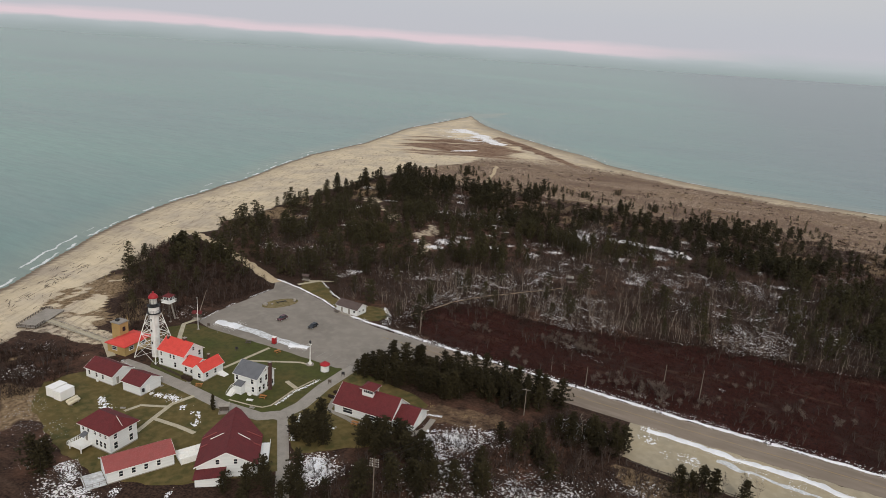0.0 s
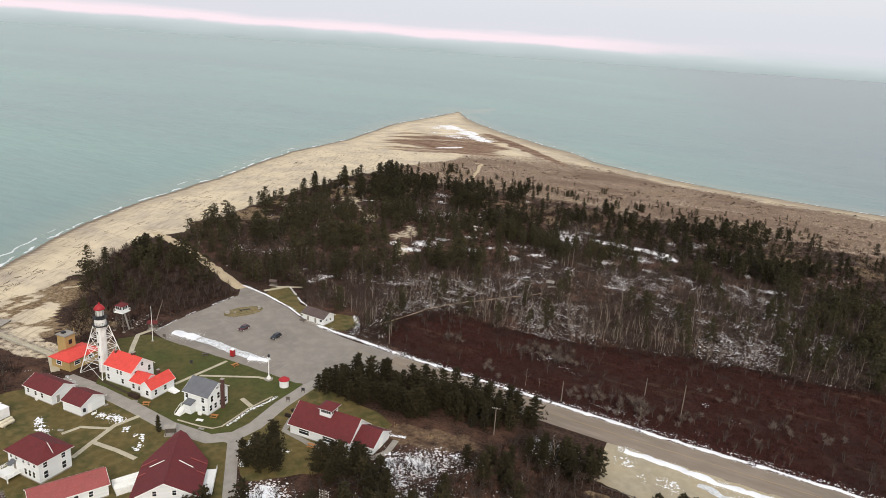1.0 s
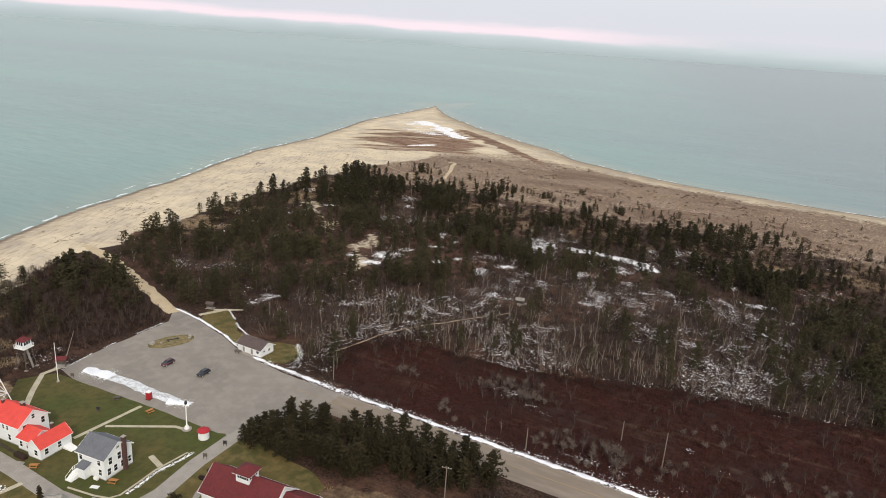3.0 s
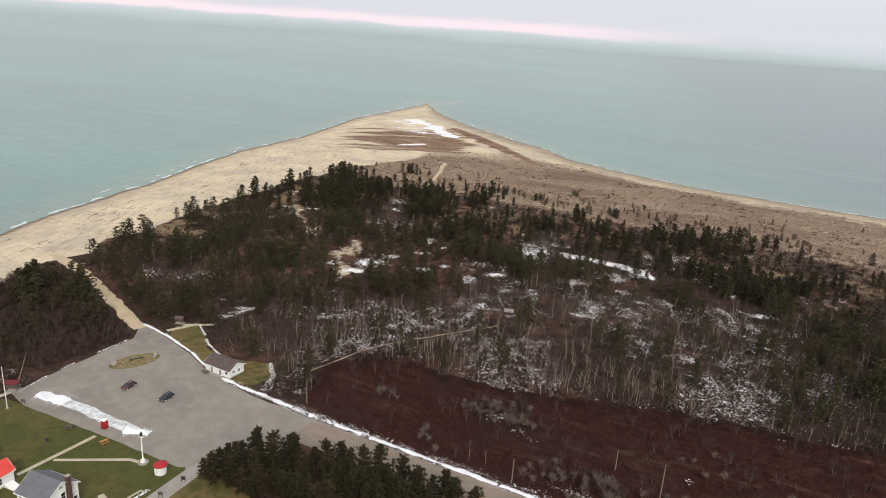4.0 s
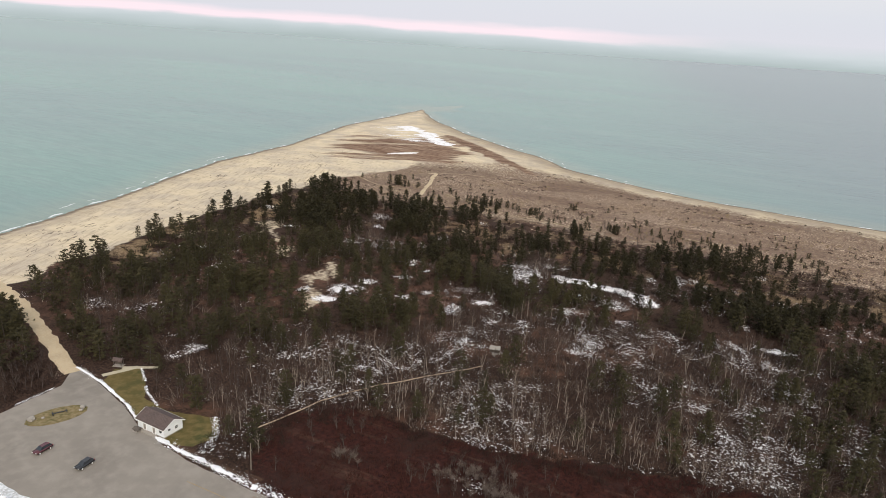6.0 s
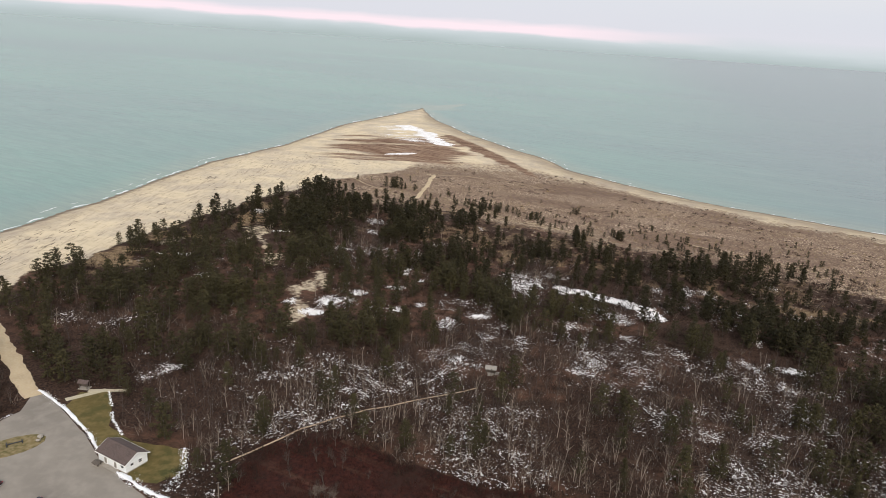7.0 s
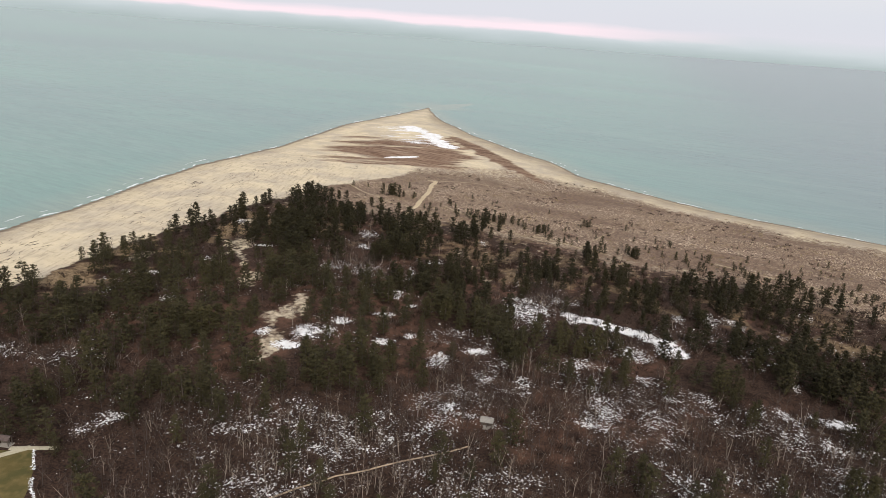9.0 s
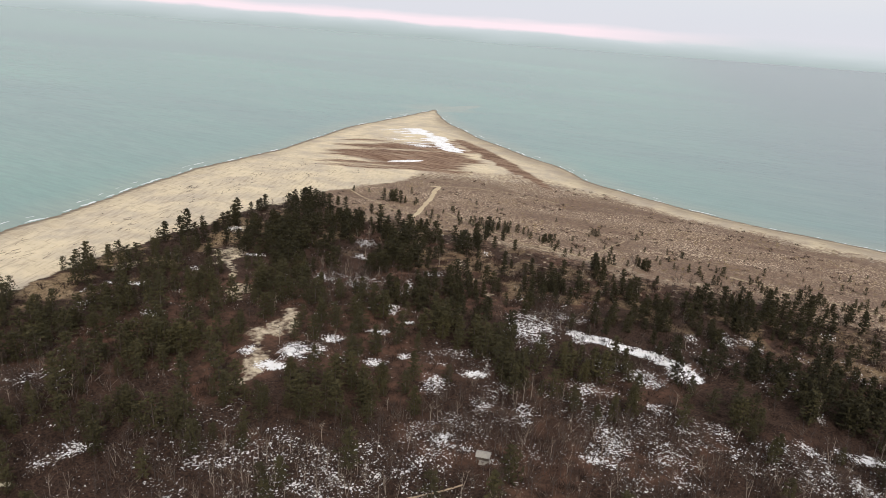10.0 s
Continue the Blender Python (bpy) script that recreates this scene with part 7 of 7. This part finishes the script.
tall += [(-102, 127), (-99.5, 125), (-101, 122.5), (-97.5, 122.5), (-97, 127.5), (-99, 129.5), (-84, 134), (-80.5, 131.5), (-76, 134.5), (-85.5, 130.5), (-72, 131.5), (-81, 127.5), (-78, 137), (-87, 133.5),
         (-45, 162), (-41, 160), (-36, 163), (-31, 166), (-38, 168), (-33, 160), (-48, 157), (-34, 165.5), (-29, 162.5), (-42, 165), (-7.5, 158), (-4.8, 156.5), (2, 160), (-9.5, 156), (-12, 153),
         (-141, 82), (-143.5, 80.5), (-139.5, 79.5), (-97, 100), (-92, 101.5), (-88, 105), (-101, 97), (-94, 95), (-84, 103), (-90, 109), (-96, 104.5), (-87, 100), (-75, 112), (-58, 126), (-64, 122), (-81, 108), (-70, 118)]
tall += [(-65.7, 127), (-62.5, 124), (-67.5, 122), (-64.2, 119.4), (-54, 131), (-51.5, 128.5), (-56, 137), (-47, 150), (-52, 155), (-57, 151), (-50.7, 147), (-44.5, 147), (-75.6, 114.4), (-73, 122), (-40, 142), (-36.5, 165.5), (-39, 163.5), (-28.4, 165.4), (-34.2, 162)]
spots = np.array([(x, y, rs.choice((0.55, 0.64, 0.7, 0.78, 0.86)) * rs.uniform(0.9, 1.1), rs.uniform(0, 6.28), rs.randrange(4)) for x, y in tall] + [(x, y, s * 0.68, rs.uniform(0, 6.28), 1 + 2 * rs.randrange(2)) for x, y, s in bulky])
singles("conifer", SPRUCES, spots, (M_BARK, M_SPRUCE), ("trunk", "crown"), "tall dark green conifer with dense ragged crown", "tree", "conifers by the yard")
singles("cypress", [pine_mesh(7.5, 1.2, 50, 3, 7, 0.6, 77, 0.03, 0.9)], np.array([(-129.4, 121.4, 0.66, 0.3, 0)]), (M_BARK, M_SPRUCE), ("trunk", "crown"), "narrow dark clipped conifer beside the lane", "tree", "")

pines = scatter(-300, 95, 135, 600, 3.3, pine_density, 7, 6, 0.55, 1.25)
rk = np.random.default_rng(3)
pines[:, 2] *= 1 - 0.24 * step(-165, -135, pines[:, 0]) * step(362, 385, pines[:, 1])
spire_share = step(-140, -60, pines[:, 0]) * 0.7 + 0.12
pines[:, 4] = np.where(rk.random(len(pines)) < spire_share, rk.integers(3, 6, len(pines)), rk.integers(0, 3, len(pines)))
near = (pines[:, 1] < 262) | ((pines[:, 1] < 300) & (pines[:, 0] < -40) & (pines[:, 0] > -150))
idx = np.flatnonzero(near)[:240]
mask = np.zeros(len(pines), bool)
mask[idx] = True
singles("pine_tree", PINES, pines[mask], (M_BARK, M_NEEDLE), ("trunk", "crown"), "dark green pine with open ragged crown", "tree", "pines in the wood")
rest = pines[~mask]
mid_ = rest[:, 1] < 360
grove("pine_wood", PINES, rest[mid_], (M_BARK, M_NEEDLE), "dense wood of dark green pines", "trees")
rest2 = rest[~mid_].copy()
rest2 = np.concatenate([rest2, [(-242, 211, 1.1, 0, 0), (-239, 212, 1.2, 1, 2), (-245, 213, 1.0, 2, 1), (-243, 208, 1.0, 3, 2), (-238, 207, 0.95, 4, 0), (-247, 217, 1.0, 5, 2), (-250, 219, 0.9, 2, 1), (-235, 201, 0.8, 1, 2), (-244, 222, 0.85, 3, 0), (-270, 446, 1.0, 0, 2), (-267, 449, 1.2, 1, 0), (-264, 447, 1.25, 2, 2), (-261, 452, 1.2, 4, 1), (-258, 455, 1.1, 5, 0), (-266, 453, 1.0, 2, 1), (-262, 457, 0.9, 0, 2), (-254, 463, 0.6, 3, 1), (-247, 461, 0.75, 1, 2), (-262, 462, 0.5, 0, 2), (-256, 466, 0.55, 3, 0), (-276, 418, 0.7, 1, 2)]])
heath_one = rest2[:, 1] > 466
HEATH_PINES = [pine_mesh(4.2, 1.5 + 0.2 * (k % 2), 26, 2, 6, 0.5, 400 + k, 0.0, (0.55, 0.9, 0.7)[k]) for k in range(3)]
hp = rest2[heath_one].copy()
hp[:, 4] = hp[:, 4] % 3
hp[:, 2] *= rk.uniform(0.4, 1.25, len(hp))
clumps = []
for cx, cy, count, wide, s0, s1 in ((-236, 493, 7, 3.4, 1.5, 2.3), (-226, 495, 5, 3.0, 0.7, 1.3), (-172, 480, 16, 7, 0.9, 1.6), (-160, 479, 12, 6, 0.9, 1.5), (-136, 475, 13, 6, 0.9, 1.5), (-122, 470, 8, 6, 0.7, 1.1), (-117, 509, 4, 2.0, 0.8, 1.3), (-85, 469, 8, 4, 1.1, 1.7), (-74, 497, 3, 3, 0.8, 1.2), (-205, 500, 4, 4, 0.6, 1.0), (-60, 480, 9, 7, 0.9, 1.5), (-30, 476, 9, 8, 0.9, 1.4), (5, 470, 9, 9, 0.9, 1.4), (-100, 456, 10, 7, 1.0, 1.6), (-190, 455, 10, 7, 1.0, 1.7), (-177, 516, 2, 2, 0.5, 0.8)):
    for q in range(count):
        clumps.append((cx + rk.normal(0, wide), cy + rk.normal(0, wide * 0.7), rk.uniform(s0, s1) * 0.78, rk.uniform(0, 6.28), rk.integers(0, 3)))
hp = np.concatenate([hp, np.array(clumps)])
grove("heath_pines", HEATH_PINES, hp, (M_BARK, M_NEEDLE), "low dark pines scattered on the heath", "trees")
rest2 = rest2[~heath_one]
grove("far_pine_wood", FAR_PINES, rest2, (M_BARK, M_NEEDLE), "wood of stunted dark pines towards the point", "trees")


def bare_density(x, y):
    return wood(x, y) * (0.07 + 0.62 * bare_share(x, y)) * (1 - 0.7 * stands(x, y)[0])


bares = scatter(-290, 90, 200, 470, 3.3, bare_density, 17, 6, 0.65, 1.15)
near = np.flatnonzero((bares[:, 1] < 300) & (bares[:, 0] > -130) & (bares[:, 0] < 0))[:240]
mask = np.zeros(len(bares), bool)
mask[near] = True
singles("bare_tree", BARES, bares[mask], (M_PALEBARK, M_TWIG), ("trunk", "crown"), "leafless pale grey tree with fine twigs", "tree", "bare trees")
singles("bare_tree", BARES, np.array([(1.5, 162.5, 1.05, 0.4, 2), (-3.0, 161.5, 0.8, 2.0, 4), (5.0, 164, 0.7, 1.0, 3), (-39, 163, 1.2, 2.2, 5), (-45, 166, 1.0, 0.3, 1), (-42, 150, 0.8, 0.5, 2), (-52, 150, 0.9, 4.0, 4), (-36, 152, 0.8, 3.0, 0), (-31, 198, 0.8, 1.0, 1), (-25, 200, 0.7, 2.0, 3), (-60, 199, 0.8, 4.0, 5), (-56, 200, 0.7, 0.6, 2)]), (M_PALEBARK, M_TWIG), ("trunk", "crown"), "leafless pale grey tree with fine twigs", "tree", "bare trees")
others = bares[~mask]
pale = rk.random(len(others)) < 0.2
grove("bare_wood", BARES, others[pale], (M_PALEBARK, M_TWIG), "leafless woodland with pale stems", "trees")
grove("bare_wood", BARES, others[~pale], (M_BARK, M_TWIG), "leafless grey woodland", "trees")


# saplings: thin upright stems
SAPLINGS = [brush_mesh(3.4 + 0.5 * (k % 3), 1.5, 9, 420 + k, 0.028) for k in range(6)]
for mat_, sd, share in ((M_PALEBARK, 71, 0.22), (M_TWIG, 73, 0.60)):
    grove("saplings", SAPLINGS, scatter(-250, 90, 200, 420, 2.4, lambda x, y: wood(x, y) * (0.04 + share * bare_share(x, y)), sd, 6, 0.55, 1.25), (M_BARK, mat_), "thin upright leafless saplings", "saplings")


# brush under the trees, in the bog and on the dunes
def brush_density(x, y):
    fringe = 0.75 * step(7, 3, line_gap(x, y, [(-117, 214), (-116, 224), (-104, 236), (-93, 238), (-84, 235), (-70, 237), (-47, 242), (-12, 252), (37, 258), (100, 272)]) + 5 * (fractal(x, y, 9, 151) - 0.5))
    west = inside(x, y, [(-264, 224), (-254, 190), (-236, 178), (-222, 164), (-206, 151), (-196, 143), (-188, 142), (-184, 172), (-182, 204), (-200, 214), (-235, 228)]) * off_track(x, y)
    low = inside(x, y, [(-92, 112), (-80, 140), (-62, 150), (-48, 176), (-34, 172), (-32, 158), (0, 158), (20, 140), (-20, 90), (-80, 90)]) * 0.5
    left = inside(x, y, [(-215, 112), (-190, 126), (-178, 112), (-176, 98), (-200, 70), (-260, 60)]) * 0.9
    return np.maximum(np.maximum(np.maximum(west * 0.9, fringe), low), np.maximum(left, np.maximum(wood(x, y) * (0.30 - 0.14 * bare_share(x, y)), 0.8 * inside(x, y, [(-128, 200), (-118, 199), (-106, 199), (-110, 204), (-117, 214), (-116, 224), (-104, 236), (-98, 248), (-112, 240), (-124, 216)]))))


BRUSH = [brush_mesh(1.5 + 0.2 * k, 1.2, 26, 300 + k) for k in range(5)]
grove("brush", BRUSH, scatter(-290, 90, 60, 470, 2.1, brush_density, 27, 5, 0.6, 1.3), (M_BARK, M_BRUSH), "brown leafless brush", "shrubs")
BOGBRUSH = [brush_mesh(0.9, 1.0, 22, 320 + k, 0.06) for k in range(5)]
grove("bog_shrubs", BOGBRUSH, scatter(-132, 130, 192, 275, 1.7, lambda x, y: inside(x, y, BOG) * (1 - inside(x, y, CLEAR)) * 0.85, 37, 5, 0.6, 1.4), (M_BARK, M_REDTWIG), "low maroon bog shrubs", "shrubs")


def shrub_density(x, y):
    low = inside(x, y, [(-90, 114), (-76, 140), (-60, 150), (-46, 176), (-34, 170), (-30, 160), (0, 158), (10, 140), (-20, 95), (-80, 95)]) * 0.95
    bogs = inside(x, y, BOG) * (1 - inside(x, y, CLEAR)) * (0.05 + 0.85 * np.exp(-((x + 62) / 8) ** 2 - ((y - 223) / 6) ** 2) + 0.5 * step(0.6, 0.68, fractal(x, y, 12, 131)) + 0.4 * np.exp(-((x + 94) / 5) ** 2 - ((y - 215) / 5) ** 2) + 0.25 * step(-60, 30, x) * step(215, 200, y))
    west = inside(x, y, [(-262, 222), (-252, 190), (-234, 176), (-220, 164), (-204, 151), (-194, 143), (-188, 144), (-184, 172), (-182, 204), (-200, 212), (-235, 226)]) * 0.5 * off_track(x, y)
    left = inside(x, y, [(-215, 112), (-190, 126), (-178, 112), (-176, 98), (-200, 70), (-260, 60)]) * 0.5
    return np.maximum(np.maximum(low, bogs), np.maximum(west, left))


grove("bare_shrubs", SHRUBS, scatter(-265, 110, 60, 262, 2.6, shrub_density, 47, 4, 0.6, 1.3), (M_BARK, M_TWIG), "leafless grey-brown shrubs", "shrubs")


# pale grey shrubs standing out in the bog
GREYSHRUBS = [bare_mesh(2.3, 2.0, 10, 170, 470 + k) for k in range(3)]
grey = []
for cx, cy, count, wide in ((-62, 223, 26, 4.5), (-54, 219, 10, 3.0), (-94, 214, 8, 2.5), (-40, 203, 12, 5.0), (-20, 205, 12, 6.0), (-30, 199, 12, 6.0), (-74, 200, 6, 3.0), (-8, 225, 5, 5.0), (15, 215, 10, 7.0)):
    for q in range(count):
        grey.append((cx + rk.normal(0, wide), cy + rk.normal(0, wide * 0.55), rk.uniform(0.6, 1.15), rk.uniform(0, 6.28), rk.integers(0, 3)))
grove("grey_shrubs", GREYSHRUBS, np.array(grey), (M_BARK, M_GREYTWIG), "pale grey leafless shrubs in the bog", "shrubs")


def tuft_density(x, y):
    c = covers(x, y)
    return np.clip(c[1] * 0.40 * step(0.46, 0.60, fractal(x, y, 18, 71)) + c[5] * 0.3 * (1 - c[0]), 0, 1) * off_track(x, y)


def low_shrub_density(x, y):
    return np.clip(covers(x, y)[1], 0, 1) * 0.16 * step(0.40, 0.6, fractal(x, y, 15, 73)) * off_track(x, y)


LOWSHRUBS = [brush_mesh(0.6, 0.9, 24, 360 + k, 0.07) for k in range(3)]
grove("heath_shrubs", LOWSHRUBS, scatter(-290, 100, 440, 620, 3.0, low_shrub_density, 67, 3, 0.6, 1.8), (M_BARK, M_BRUSH), "low dark shrubs on the heath", "shrubs")
TUFTS = [brush_mesh(0.55, 0.7, 14, 340 + k, 0.06) for k in range(4)]
grove("dune_grass", TUFTS, scatter(-290, 110, 140, 600, 3.4, tuft_density, 57, 4, 0.7, 1.6), (M_BARK, M_DUNEGRASS), "dry tan dune grass tufts", "grass")
# driftwood on the beach
rs = random.Random(9)
logs = bmesh.new()
for k in range(95):
    y = rs.uniform(130, 590)
    a, b = float(np.interp(y, WEST_Y, WEST_X)), float(inner(np.array([y]))[0])
    cx = a + (b - a) * rs.triangular(0.22, 0.92, 0.5)
    way = rs.gauss(1.97, 0.25)
    for q in range(rs.choice((1, 3, 4, 6, 8))):
        along, across = rs.gauss(0, 5.0), rs.gauss(0, 1.6)
        x1, y1 = cx + along * math.cos(way) - across * math.sin(way), y + along * math.sin(way) + across * math.cos(way)
        z = float(height(np.array([x1]), np.array([y1]))[0])
        ang, ln = way + rs.gauss(0, 0.35), rs.uniform(0.8, 2.6) ** 1.5
        tube((x1, y1, z + 0.08), (x1 + ln * math.cos(ang), y1 + ln * math.sin(ang), z + 0.16), rs.uniform(0.05, 0.13), rs.uniform(0.03, 0.07), n=5, bm=logs)
tagged(part("driftwood", logs, M_DARKWOOD, None), "scattered grey driftwood on the beach", "driftwood", kind="stuff")
